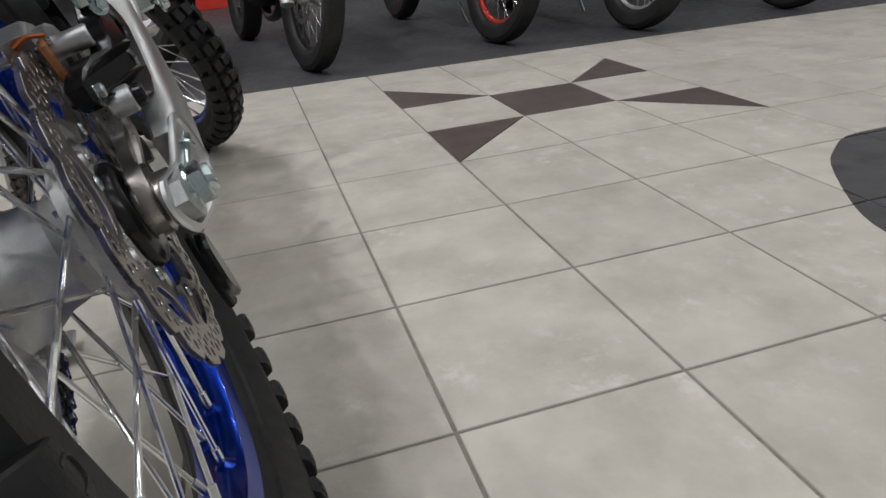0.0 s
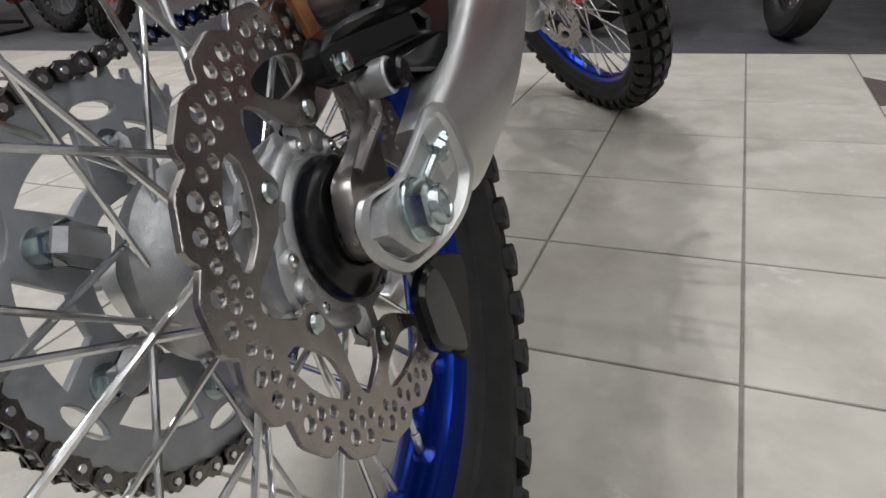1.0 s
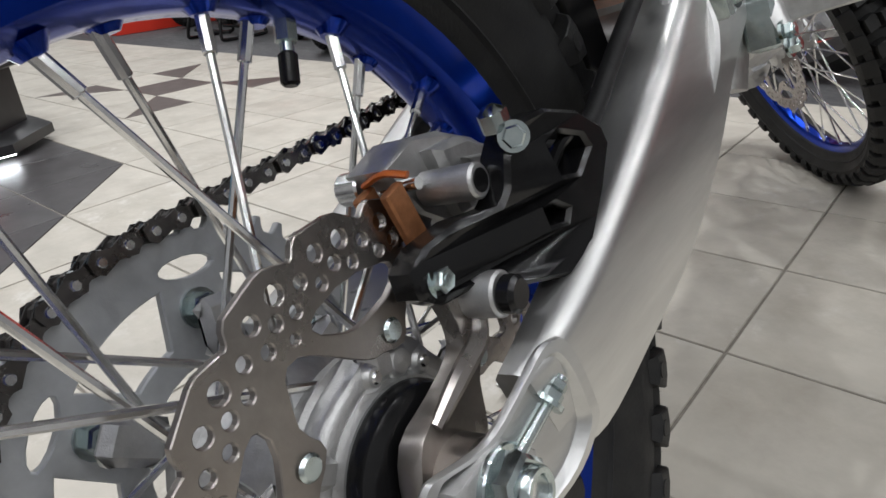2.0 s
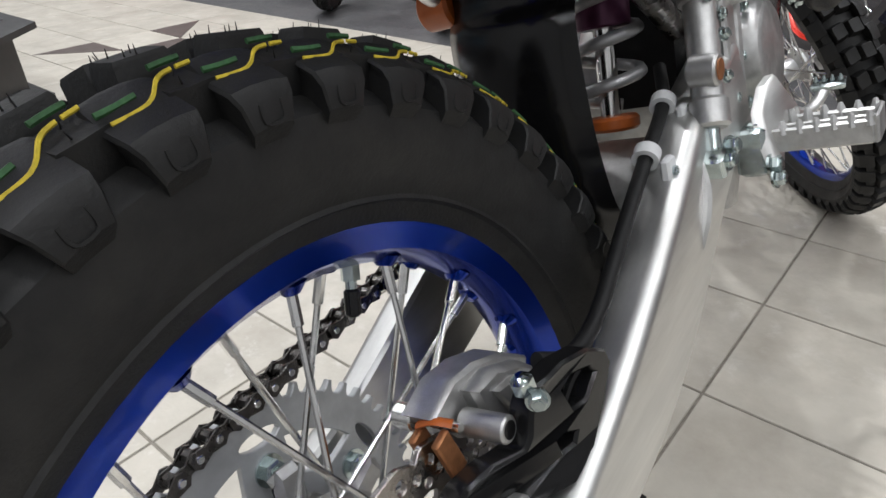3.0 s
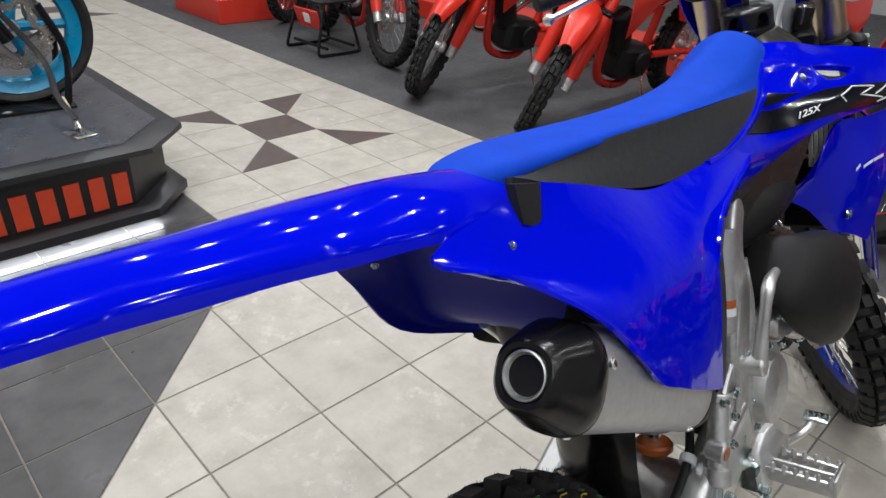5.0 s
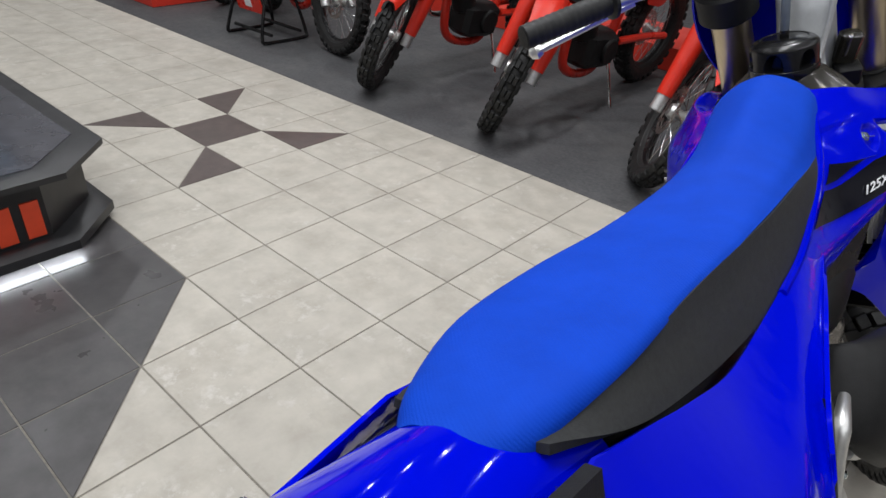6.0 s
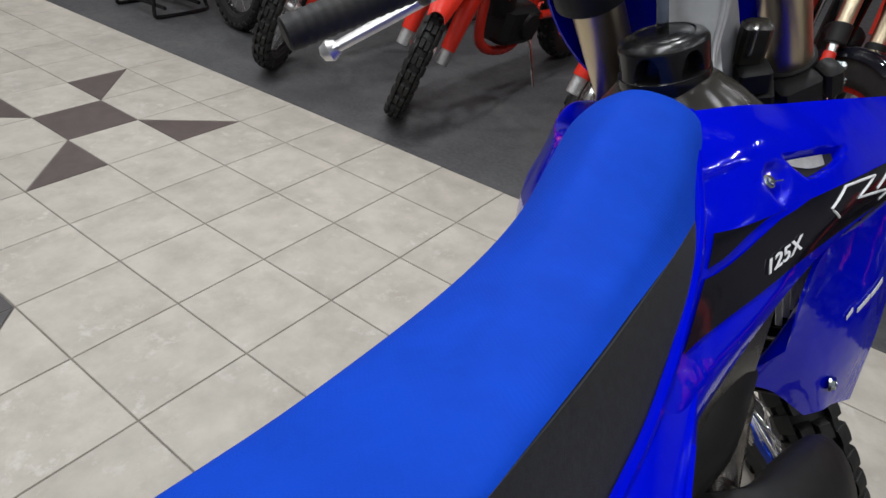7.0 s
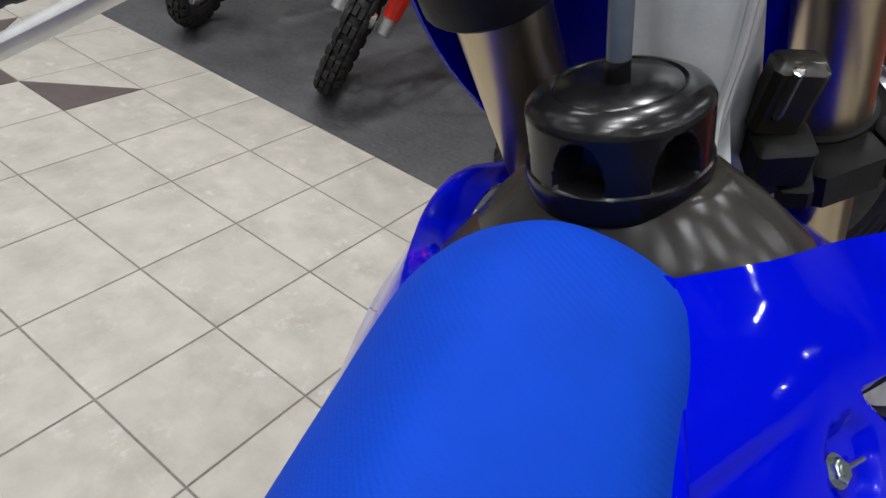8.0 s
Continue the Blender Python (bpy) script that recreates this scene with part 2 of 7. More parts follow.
SEAT_BLACK = material("black_gripper_vinyl", (0.024, 0.025, 0.025), 0.8, var=0.2, scale=300, bump=0.5, bscale=1500, spec=0.3)
RUBBER = material("tyre_rubber", (0.0105, 0.0105, 0.0107), 0.58, var=0.3, scale=60, bump=0.35, bscale=350, rvar=0.2, stain=0.5, stain_col=(0.024, 0.023, 0.021), stain_scale=24, spec=0.38)
PLASTIC = material("black_plastic", (0.007, 0.007, 0.0075), 0.20, var=0.2, scale=50, bump=0.08, bscale=250, rvar=0.12, spec=0.35)
PLASTIC_MATT = material("matt_black_plastic", (0.010, 0.010, 0.0105), 0.5, var=0.2, scale=90, bump=0.3, bscale=700, rvar=0.12, spec=0.24)
GLOSSBLACK = material("gloss_black_graphic", (0.006, 0.006, 0.010), 0.10, var=0.15, scale=8, rvar=0.04, spec=0.35)
ALU = material("brushed_aluminium", (0.70, 0.70, 0.69), 0.40, 1.0, var=0.10, scale=60, bump=0.14, bscale=420, rvar=0.18, stretch=(1, 0.12, 1), stain=0.4, stain_col=(0.58, 0.58, 0.57), stain_scale=10)
CAST = material("cast_aluminium", (0.56, 0.56, 0.555), 0.42, 0.9, var=0.12, scale=90, bump=0.3, bscale=900, rvar=0.16, stain=0.3, stain_scale=25)
SATIN = material("satin_aluminium", (0.50, 0.515, 0.525), 0.42, 0.5, var=0.12, scale=50, bump=0.12, bscale=500, rvar=0.16, stain=0.35, stain_col=(0.40, 0.41, 0.42), stain_scale=14)
SILVER = material("silver_paint", (0.45, 0.45, 0.46), 0.38, 0.6, var=0.08, scale=120, bump=0.15, bscale=900)
STAINLESS = material("brake_disc_steel", (0.36, 0.335, 0.315), 0.30, 1.0, var=0.1, scale=80, bump=0.08, bscale=700, rvar=0.14, stain=0.35, stain_col=(0.30, 0.25, 0.22), stain_scale=12)
CHROME = material("bright_steel", (0.84, 0.84, 0.83), 0.18, 1.0, var=0.08, scale=200, rvar=0.1)
ZINC = material("zinc_bolt", (0.55, 0.62, 0.62), 0.2, 1.0, var=0.12, scale=150, rvar=0.15, stain=0.4, stain_col=(0.40, 0.52, 0.55), stain_scale=90)
CHAIN = material("dark_chain_steel", (0.17, 0.16, 0.155), 0.26, 1.0, var=0.25, scale=150, rvar=0.2)
COPPER = material("copper_brake_pad", (0.42, 0.18, 0.08), 0.45, 0.7, var=0.25, scale=120, bump=0.2, bscale=600)
RIM_BLUE = material("blue_anodised_rim", (0.0, 0.028, 0.32), 0.22, 0.85, var=0.08, scale=40, rvar=0.08, coat=0.3)
RIM_BLACK = material("black_rim", (0.015, 0.015, 0.016), 0.3, 0.4, var=0.15, scale=40)
RIM_RED = material("red_rim", (0.50, 0.025, 0.012), 0.3, 0.3, var=0.1, scale=40)
GOLD = material("gold_fork_tube", (0.56, 0.47, 0.33), 0.32, 1.0, var=0.06, scale=60, stretch=(1, 1, 0.1), rvar=0.08)
RED = material("red_plastic", (0.62, 0.024, 0.010), 0.3, var=0.06, scale=10, coat=0.2, rvar=0.1)
RED_BOX = material("red_painted_plinth", (0.60, 0.035, 0.018), 0.45, var=0.08, scale=6, bump=0.06, bscale=60, stain=0.25)
ORANGE = material("orange_plastic", (0.42, 0.10, 0.018), 0.4, var=0.12, scale=60)
WHITE = material("white_plastic", (0.72, 0.73, 0.74), 0.42, var=0.05, scale=50)
DECAL = material("white_decal", (0.75, 0.76, 0.78), 0.3, var=0.04, scale=80)
YELLOW = material("yellow_tyre_paint", (0.55, 0.42, 0.03), 0.7, var=0.3, scale=160)
GREEN = material("green_tyre_paint", (0.03, 0.10, 0.035), 0.7, var=0.4, scale=160)
PODIUM = material("charcoal_podium", (0.018, 0.018, 0.0195), 0.36, var=0.2, scale=20, bump=0.15, bscale=90, stain=0.3, stain_col=(0.028, 0.028, 0.03))
PODIUM_TOP = material("grey_podium_top", (0.06, 0.06, 0.07), 0.28, var=0.2, scale=14, bump=0.2, bscale=60, rvar=0.15, stain=0.4, stain_col=(0.08, 0.08, 0.088))
CYAN = material("cyan_rim", (0.0, 0.22, 0.40), 0.28, var=0.05, scale=20, coat=0.2)
LETTER = material("orange_red_lettering", (0.85, 0.085, 0.03), 0.4, var=0.04, scale=30)
HOSE = material("clear_grey_hose", (0.10, 0.12, 0.15), 0.25, var=0.15, scale=60)
WALL = material("pale_grey_wall", (0.42, 0.42, 0.42), 0.8, var=0.05, scale=4, bump=0.1, bscale=90, stain=0.15)
CEILING = material("dark_ceiling_board", (0.13, 0.13, 0.135), 0.85, var=0.05, scale=5)
PURPLE = material("purple_shock_body", (0.10, 0.03, 0.07), 0.3, 0.5, var=0.2, scale=60)
LED = glow("led_strip_glow", (0.88, 0.94, 1.0), 60.0)
LAMP_TRIM = material("white_lamp_trim", (0.7, 0.7, 0.7), 0.5, var=0.03)
TANK = material("smoky_tank_plastic", (0.028, 0.026, 0.022), 0.24, var=0.15, scale=30, bump=0.1, bscale=200, rvar=0.12, spec=0.45)
# ---- the showroom shell ----
T0 = 0.30
EDGE = 0.905
X0, X1, Y0, Y1 = -8.4, 9.0, -6.0, 8.0


def slab(name, lo, hi, mat, label, category, kind="structure"):
    bm = B()
    c = [(a + b) / 2 for a, b in zip(lo, hi)]
    box(bm, c, [b - a for a, b in zip(lo, hi)], bev=0.002)
    return tagged(finish(name, bm, mat), label, category, kind=kind)


slab("carpet", (X0, EDGE, -0.1), (X1, Y1, 0.0), CARPET, "dark grey mottled floor strip beyond the tiles", "floor")
slab("wall_north", (X0 - 0.2, Y1, -0.1), (X1 + 0.2, Y1 + 0.2, CEIL + 0.1), WALL, "plain pale grey painted wall", "wall")
slab("wall_south", (X0 - 0.2, Y0 - 0.2, -0.1), (X1 + 0.2, Y0, CEIL + 0.1), WALL, "plain pale grey painted wall", "wall")
slab("wall_west", (X0 - 0.2, Y0, -0.1), (X0, Y1, CEIL + 0.1), WALL, "plain pale grey painted wall", "wall")
slab("wall_east", (X1, Y0, -0.1), (X1 + 0.2, Y1, CEIL + 0.1), WALL, "plain pale grey painted wall", "wall")
slab("ceiling", (X0, Y0, CEIL), (X1, Y1, CEIL + 0.1), CEILING, "plain dark grey showroom ceiling", "ceiling")
floor_ob = slab("floor", (X0, Y0, -0.1), (X1, EDGE, -0.0025), GROUT, "beige ceramic tile floor with grey joints and dark inlays", "floor")

bm = B()
lathe(bm, [(0.07, 0.0), (0.10, 0.0), (0.10, 0.012), (0.07, 0.02)], n=24)
bmesh.ops.rotate(bm, verts=bm.verts, matrix=rot(0, 90, 0))
trim0 = tagged(finish("downlight", bm, LAMP_TRIM), "round white recessed ceiling downlight", "lamp", "ceiling downlights")
trim0.matrix_basis = pose(LAMPS[0][0], LAMPS[0][1], CEIL - 0.002)
for x, y, _ in LAMPS[1:]:
    copy_thing(trim0, pose(x, y, CEIL - 0.002))


# ---- the podium with its bar-shaped lettering ----
def podium():
    root = tagged(new("podium"), "charcoal podium with clipped corners, orange-red bars and light strip", "podium")
    root.matrix_basis = pose(-1.0, -1.72, 0)

    def ring8(hx, hy, ch, z):
        return [(hx, hy - ch, z), (hx - ch, hy, z), (-hx + ch, hy, z), (-hx, hy - ch, z), (-hx, -hy + ch, z), (-hx + ch, -hy, z), (hx - ch, -hy, z), (hx, -hy + ch, z)]

    bm = B()
    rings(bm, [ring8(1.72, 1.06, 0.19, 0.02), ring8(1.72, 1.06, 0.19, 0.03)])
    finish("plinth_foot", bm, PODIUM, root)
    bm = B()
    rings(bm, [ring8(1.85, 1.145, 0.2, 0.028), ring8(1.85, 1.145, 0.2, 0.06), ring8(1.83, 1.125, 0.2, 0.075), ring8(1.80, 1.10, 0.2, 0.078)])
    finish("skirt", bm, PODIUM, root)
    bm = B()
    rings(bm, [ring8(1.79, 1.09, 0.2, 0.078), ring8(1.79, 1.09, 0.2, 0.265)])
    finish("body", bm, PODIUM, root)
    bm = B()
    rings(bm, [ring8(1.80, 1.10, 0.2, 0.262), ring8(1.86, 1.155, 0.2, 0.285), ring8(1.86, 1.155, 0.2, 0.305), ring8(1.83, 1.125, 0.2, 0.315), ring8(1.79, 1.09, 0.2, 0.315)])
    finish("top_rim", bm, PODIUM, root)
    bm = B()
    rings(bm, [ring8(1.785, 1.085, 0.2, 0.30), ring8(1.785, 1.085, 0.2, 0.317)])
    finish("deck", bm, PODIUM_TOP, root, "glossy grey deck")
    # orange-red marks on the face, one for each character
    for k in range(6):
        bm = B()
        yc = 0.845 - k * 0.083
        wd = 0.027
        prism(bm, [(1.79, yc - wd, 0.088), (1.79, yc + wd, 0.088), (1.79, yc + wd, 0.214), (1.79, yc - wd, 0.214)], (0.006, 0, 0), 0.001)
        finish("lettering_bar", bm, LETTER, root, "orange-red bar")
    bm = B()
    box(bm, (1.83, 0.45, 0.0265), (0.022, 1.0, 0.005), bev=0.001)
    finish("light_strip", bm, LED, root, "lit white strip")
    return root


podium()
# ---- the blue motocross motorcycle ----
# Its own axes: x to its right, y ahead, z up, from the rear axle; it leans on its side stand.
BIKE = pose(3.0036, -1.2924, 0.3373, 0, -16.25, 6.875)
RIGHT = pose(3.005, -1.29, 0.336, 0, -18.5, 4.24)  # the axes in which the right flank's fittings were laid out
BASE = pose(3.097, -1.281, 0.0, 0, -16.25, 6.875)
LOC = BASE.inverted() @ BIKE
moto = tagged(new("motocross_motorcycle"), "blue motocross motorcycle leaning on its side stand on the tiles", "motorcycle")
LOC_R = BASE.inverted() @ RIGHT
moto.matrix_basis = BASE


def mp(name, bm, mat, label="", sharp=38, basis=None):
    """A part of the blue motorcycle."""
    return finish(name, bm, mat, moto, label, basis or LOC, sharp)


def sub(name, bm, mat, parent, label="", sharp=38):
    return finish(name, bm, mat, parent, label, None, sharp)


def carcass(bm, R, half, bead, knob):
    c = R - knob
    prof = [(bead, half * 0.52), (bead + 0.012, half * 0.66), (bead + (c - bead) * 0.45, half * 0.98), (bead + (c - bead) * 0.72, half * 0.965), (c - 0.016, half * 0.80), (c - 0.005, half * 0.45), (c, 0)]
    prof = prof + [(r, -x) for r, x in prof[-2::-1]]
    inner = [(bead - 0.004, -half * 0.4), (bead - 0.004, half * 0.4)]
    lathe(bm, prof + inner, n=96)
    for s in (1, -1):
        # raised bead ring above the rim
        lathe(bm, [(bead + 0.010, s * half * 0.60), (bead + 0.013, s * half * 0.72), (bead + 0.016, s * half * 0.70)], n=96)


def lug(bm, a, x, r, tilt, sx, sy, h, skew=0.0):
    """A tread block standing on the carcass, narrower on top."""
    u = V((0, -math.sin(a), math.cos(a)))
    e = V((0, math.cos(a), math.sin(a)))
    ex = V((1, 0, 0)) * math.cos(tilt) - e * math.sin(tilt)
    up = V((1, 0, 0)) * math.sin(tilt) + e * math.cos(tilt)
    o = e * r + V((x, 0, 0))
    rows = []
    for z, k in ((-0.006, 1.30), (h * 0.22, 1.04), (h * 0.90, 0.96), (h, 0.89)):
        rows.append([o + up * z + ex * (sx * k * p) + u * (sy * k * q + skew * p * sx) for p, q in ((-1, -1), (0, -1.06), (1, -1), (1.05, 0), (1, 1), (0, 1.06), (-1, 1), (-1.05, 0))])
    rows.append([p.lerp(o + up * h * 0.93, 0.28) for p in rows[-1]])
    rings(bm, rows)
    return o + up * h, ex, u, up


def tread(bm, kind, s, R, half, knob, step, hairs=False):
    """One block of a row: centre, shoulder or side."""
    c = R - knob
    if kind == "centre":
        g = lug(bm, step * (0.5 + s * 0.03), s * half * 0.25, c - 0.001, s * 0.13, half * 0.215, R * step * 0.262, knob, 0.10 * s)
        spots, wid = (-0.75, -0.2, 0.3, 0.8), half * 0.2
    elif kind == "shoulder":
        g = lug(bm, step * 0.5, s * half * 0.60, c - 0.010, s * 0.52, half * 0.15, R * step * 0.245, knob * 0.84, -0.12 * s)
        spots, wid = (-0.5, 0.5), half * 0.14
    else:
        # shoulder knob whose outer face runs out flush into the sidewall, with a moulded U on it
        k = half / 0.056
        prof = ((c - 0.014, 0.034 * k, 0.36), (c + knob * 0.50, 0.0355 * k, 0.30), (c + knob * 0.45, 0.0392 * k, 0.335), (c + 0.0006, 0.0490 * k, 0.355), (c - 0.006, 0.0595 * k, 0.345), (c - 0.012, 0.0620 * k, 0.31), (c - 0.024, 0.0608 * k, 0.25), (c - 0.031, 0.0535 * k, 0.19))
        rows = []
        for q in (-1, -0.94, -0.35, 0.35, 0.94, 1):
            row = []
            for r, x, w in prof:
                a = q * w * step
                dip = 0.0012 if abs(q) == 1 else (-0.0009 if abs(q) < 0.5 else 0.0)
                row.append(V((s * (x - dip), (r - dip) * math.cos(a), (r - dip) * math.sin(a))))
            rows.append(row)
        rings(bm, rows)
        ro, w = c - 0.0185, 0.0062 * k
        pts = [(0.0055, -1), (-0.001, -1), (-0.0042, -0.6), (-0.0042, 0.6), (-0.001, 1), (0.0055, 1)]
        tube(bm, [V((s * 0.0619 * k, ro + dr * k, w * q)) for dr, q in pts], 0.0011, n=5, per=2)
        spots, wid = (), 0
    if hairs:
        for q in spots:
            h0 = g[0] + g[1] * (wid * q) + g[2] * random.uniform(-0.006, 0.006)
            cyl(bm, h0 - g[3] * 0.001, h0 + g[3] * random.uniform(0.0022, 0.0042) + g[2] * random.uniform(-0.002, 0.002), 0.0005, 0.0002, n=4)


def tyre_mesh(R, half, bead, knob, pitch):
    """A knobbly tyre about the x axis, in one piece."""
    bm = B()
    carcass(bm, R, half, bead, knob)
    step = 2 * math.pi / pitch
    one = B()
    for kind in ("centre", "shoulder", "side"):
        for s in (1, -1):
            tread(one, kind, s, R, half, knob, step)
    me = bpy.data.meshes.new("tread")
    one.to_mesh(me)
    one.free()
    for k in range(pitch):
        bm.from_mesh(me)
        me.transform(Matrix.Rotation(step, 4, "X"))
    bpy.data.meshes.remove(me)
    return bm


def tyre_parts(parent, R, half, bead, knob, pitch, hairs=False):
    """A tyre whose tread blocks are pieces of their own."""
    bm = B()
    carcass(bm, R, half, bead, knob)
    ty = sub("tyre", bm, RUBBER, parent, "knobbly black off-road tyre")
    step = 2 * math.pi / pitch
    ty.matrix_basis = Matrix.Rotation(0.28 * step, 4, "X")
    for kind in ("centre", "shoulder", "side"):
        for s in (1, -1):
            bm = B()
            tread(bm, kind, s, R, half, knob, step, hairs)
            ob = finish("tread_block", bm, RUBBER, ty, "", None, 30)
            for k in range(1, pitch):
                o = new("tread_block", ob.data)
                o.parent, o.matrix_basis = ty, Matrix.Rotation(k * step, 4, "X")
    return ty


def rim_mesh(r_in, r_out, half):
    bm = B()
    lathe(bm, [(r_in, -half * 0.28), (r_in, half * 0.28), (r_in + 0.008, half * 0.7), (r_out - 0.004, half * 0.92), (r_out, half), (r_out - 0.001, half * 0.86), (r_in + 0.016, half * 0.62), (r_in + 0.006, 0), (r_in + 0.016, -half * 0.62), (r_out - 0.001, -half * 0.86), (r_out, -half), (r_out - 0.004, -half * 0.92), (r_in + 0.008, -half * 0.7)], n=96)
    return bm


def rim_seats(bm, count, r_in, first, rx):
    """Punched bulges of the rim round the nipples."""
    for k in range(count):
        a = radians(first) + 2 * math.pi * k / count
        e = V((0, math.cos(a), math.sin(a)))
        c = V((rx if k % 2 else -rx, 0, 0))
        cyl(bm, c + e * (r_in + 0.003), c + e * (r_in - 0.0032), 0.0105, 0.0052, n=10)


def spoke_mesh(flange_r, flange_x, rim_r, rim_x, ahead, r=0.0021):
    """One spoke with its nipple; ahead is how far round the rim it leans."""
    bm = B()
    a = V((flange_x, flange_r, 0))
    b = V((rim_x, rim_r * math.cos(ahead), rim_r * math.sin(ahead)))
    d = (b - a).normalized()
    cyl(bm, a, b - d * 0.018, r, n=8)
    cyl(bm, b - d * 0.021, b + d * 0.003, 0.0034, n=8, bev=0.0006)
    cyl(bm, a - V((0.006 if flange_x > 0 else -0.006, 0, 0)), a + V((0.004 if flange_x > 0 else -0.004, 0, 0)), r * 1.2, n=8)
    return bm


def spoke_set(parent, count, flange_r, fx, rim_r, rx=0.006, lacing=(-4.8, 4.8, 5.2, 14.8)):
    """lacing: where round the hub the four kinds of spoke begin, in degrees."""
    kinds = []
    for side in (1, -1):
        for lean in (1, -1):
            ob = finish("spoke", spoke_mesh(flange_r, side * fx[0 if side > 0 else 1] + side * 0.003 * lean, rim_r, side * rx, lean * radians(52)), CHROME, parent)
            kinds.append((ob, side, lean))
    per = count // 4
    for (ob, side, lean), begin in zip(kinds, lacing):
        for k in range(per):
            o = ob if k == 0 else new("spoke", ob.data)
            o.parent, o.matrix_basis = parent, Matrix.Rotation(radians(begin) + 2 * math.pi * k / per, 4, "X")


# rear wheel
rear = new("rear_wheel")
rear.parent, rear.matrix_basis = moto, LOC
rear_tyre = tyre_parts(rear, 0.347, 0.052, 0.240, 0.021, 42, hairs=True)
bm = rim_mesh(0.216, 0.249, 0.031)
rim_seats(bm, 36, 0.216, 34, 0.006)
sub("rim", bm, RIM_BLUE, rear, "blue anodised rim")
spoke_set(rear, 36, 0.047, (0.034, 0.036), 0.216, lacing=(12, 16, 3, 7))
bm = B()
lathe(bm, [(0.012, -0.062), (0.030, -0.062), (0.048, -0.058), (0.060, -0.046), (0.062, -0.034), (0.050, -0.028), (0.040, -0.010), (0.036, 0.012), (0.044, 0.026), (0.056, 0.030), (0.058, 0.038), (0.046, 0.044), (0.040, 0.056), (0.026, 0.058), (0.012, 0.058)], n=40)
hub = sub("hub", bm, CAST, rear, "cast aluminium hub")
for k in range(6):
    bm = B()
    a = math.pi / 3 * k + radians(142)
    box(bm, (-0.058, 0.070 * math.cos(a), 0.070 * math.sin(a)), (0.012, 0.034, 0.024), Matrix.Rotation(a, 3, "X"), 0.005)
    sub("hub_lug", bm, CAST, hub)
    bm = B()
    a = math.pi / 3 * k + radians(143)
    box(bm, (0.048, 0.056 * math.cos(a), 0.056 * math.sin(a)), (0.014, 0.030, 0.020), Matrix.Rotation(a, 3, "X"), 0.006)
    sub("hub_lug", bm, CAST, hub)
bm = B()
rows = []
for x, r, lobe in ((0.034, 0.054, 0.006), (0.046, 0.056, 0.007), (0.0505, 0.0545, 0.007), (0.0525, 0.0515, 0.006), (0.0525, 0.0470, 0.0), (0.0505, 0.0445, 0.0), (0.0525, 0.0430, 0.0), (0.0550, 0.0425, 0.0), (0.0550, 0.0400, 0.0), (0.036, 0.0395, 0.0)):
    row = []
    for k in range(72):
        t = 2 * math.pi * k / 72
        w = max(0.0, math.cos(3 * (t - radians(72)))) ** 1.5
        row.append(V((x, (r + lobe * w) * math.cos(t), (r + lobe * w) * math.sin(t))))
    rows.append(row)
rings(bm, rows, caps=False)
hub_ring = sub("hub_ring", bm, CAST, rear, "cast hub flange ring")
for a in (53, 91, 173, 211, 293, 331):
    q = radians(a)
    bm = B()
    cyl(bm, (0.046, 0.049 * math.cos(q), 0.049 * math.sin(q)), (0.0545, 0.049 * math.cos(q), 0.049 * math.sin(q)), 0.0085, 0.0065, n=16, bev=0.002)
    sub("hub_boss", bm, CAST, rear)
    bm = B()
    cyl(bm, (0.053, 0.049 * math.cos(q), 0.049 * math.sin(q)), (0.0562, 0.049 * math.cos(q), 0.049 * math.sin(q)), 0.0032, n=10, bev=0.001)
    sub("hub_screw", bm, CHROME, rear)
for a in (72, 192, 312):
    q = radians(a)
    bm = B()
    lathe(bm, [(0.0085, 0.049), (0.0080, 0.053), (0.0055, 0.0555), (0.0, 0.0562)], n=18, close=False, c=(0, 0.050 * math.cos(q), 0.050 * math.sin(q)))
    sub("hub_dome", bm, CAST, rear)
bm = B()
lathe(bm, [(0.019, 0.046), (0.0405, 0.046), (0.0415, 0.052), (0.0412, 0.058), (0.0395, 0.0625), (0.035, 0.0652), (0.028, 0.0665), (0.021, 0.0665), (0.019, 0.066)], n=48)
sub("axle_seal", bm, PLASTIC, rear, "glossy black axle seal")
bm = B()
lathe(bm, [(0.012, 0.062), (0.0195, 0.062), (0.0205, 0.0665), (0.0202, 0.070), (0.0198, 0.094), (0.012, 0.094)], n=36)
sub("axle_collar", bm, STAINLESS, rear, "turned steel axle collar")
va = radians(70.5)
bm = B()
er = V((0, math.cos(va), math.sin(va)))
cyl(bm, er * 0.218, er * 0.206, 0.006, n=6)
cyl(bm, er * 0.207, er * 0.198, 0.0036, n=10)
valve = sub("valve_stem", bm, ZINC, rear)
bm = B()
cyl(bm, er * 0.201, er * 0.184, 0.0050, n=14, bev=0.0015)
sub("valve_cap", bm, PLASTIC, rear, "black valve cap")
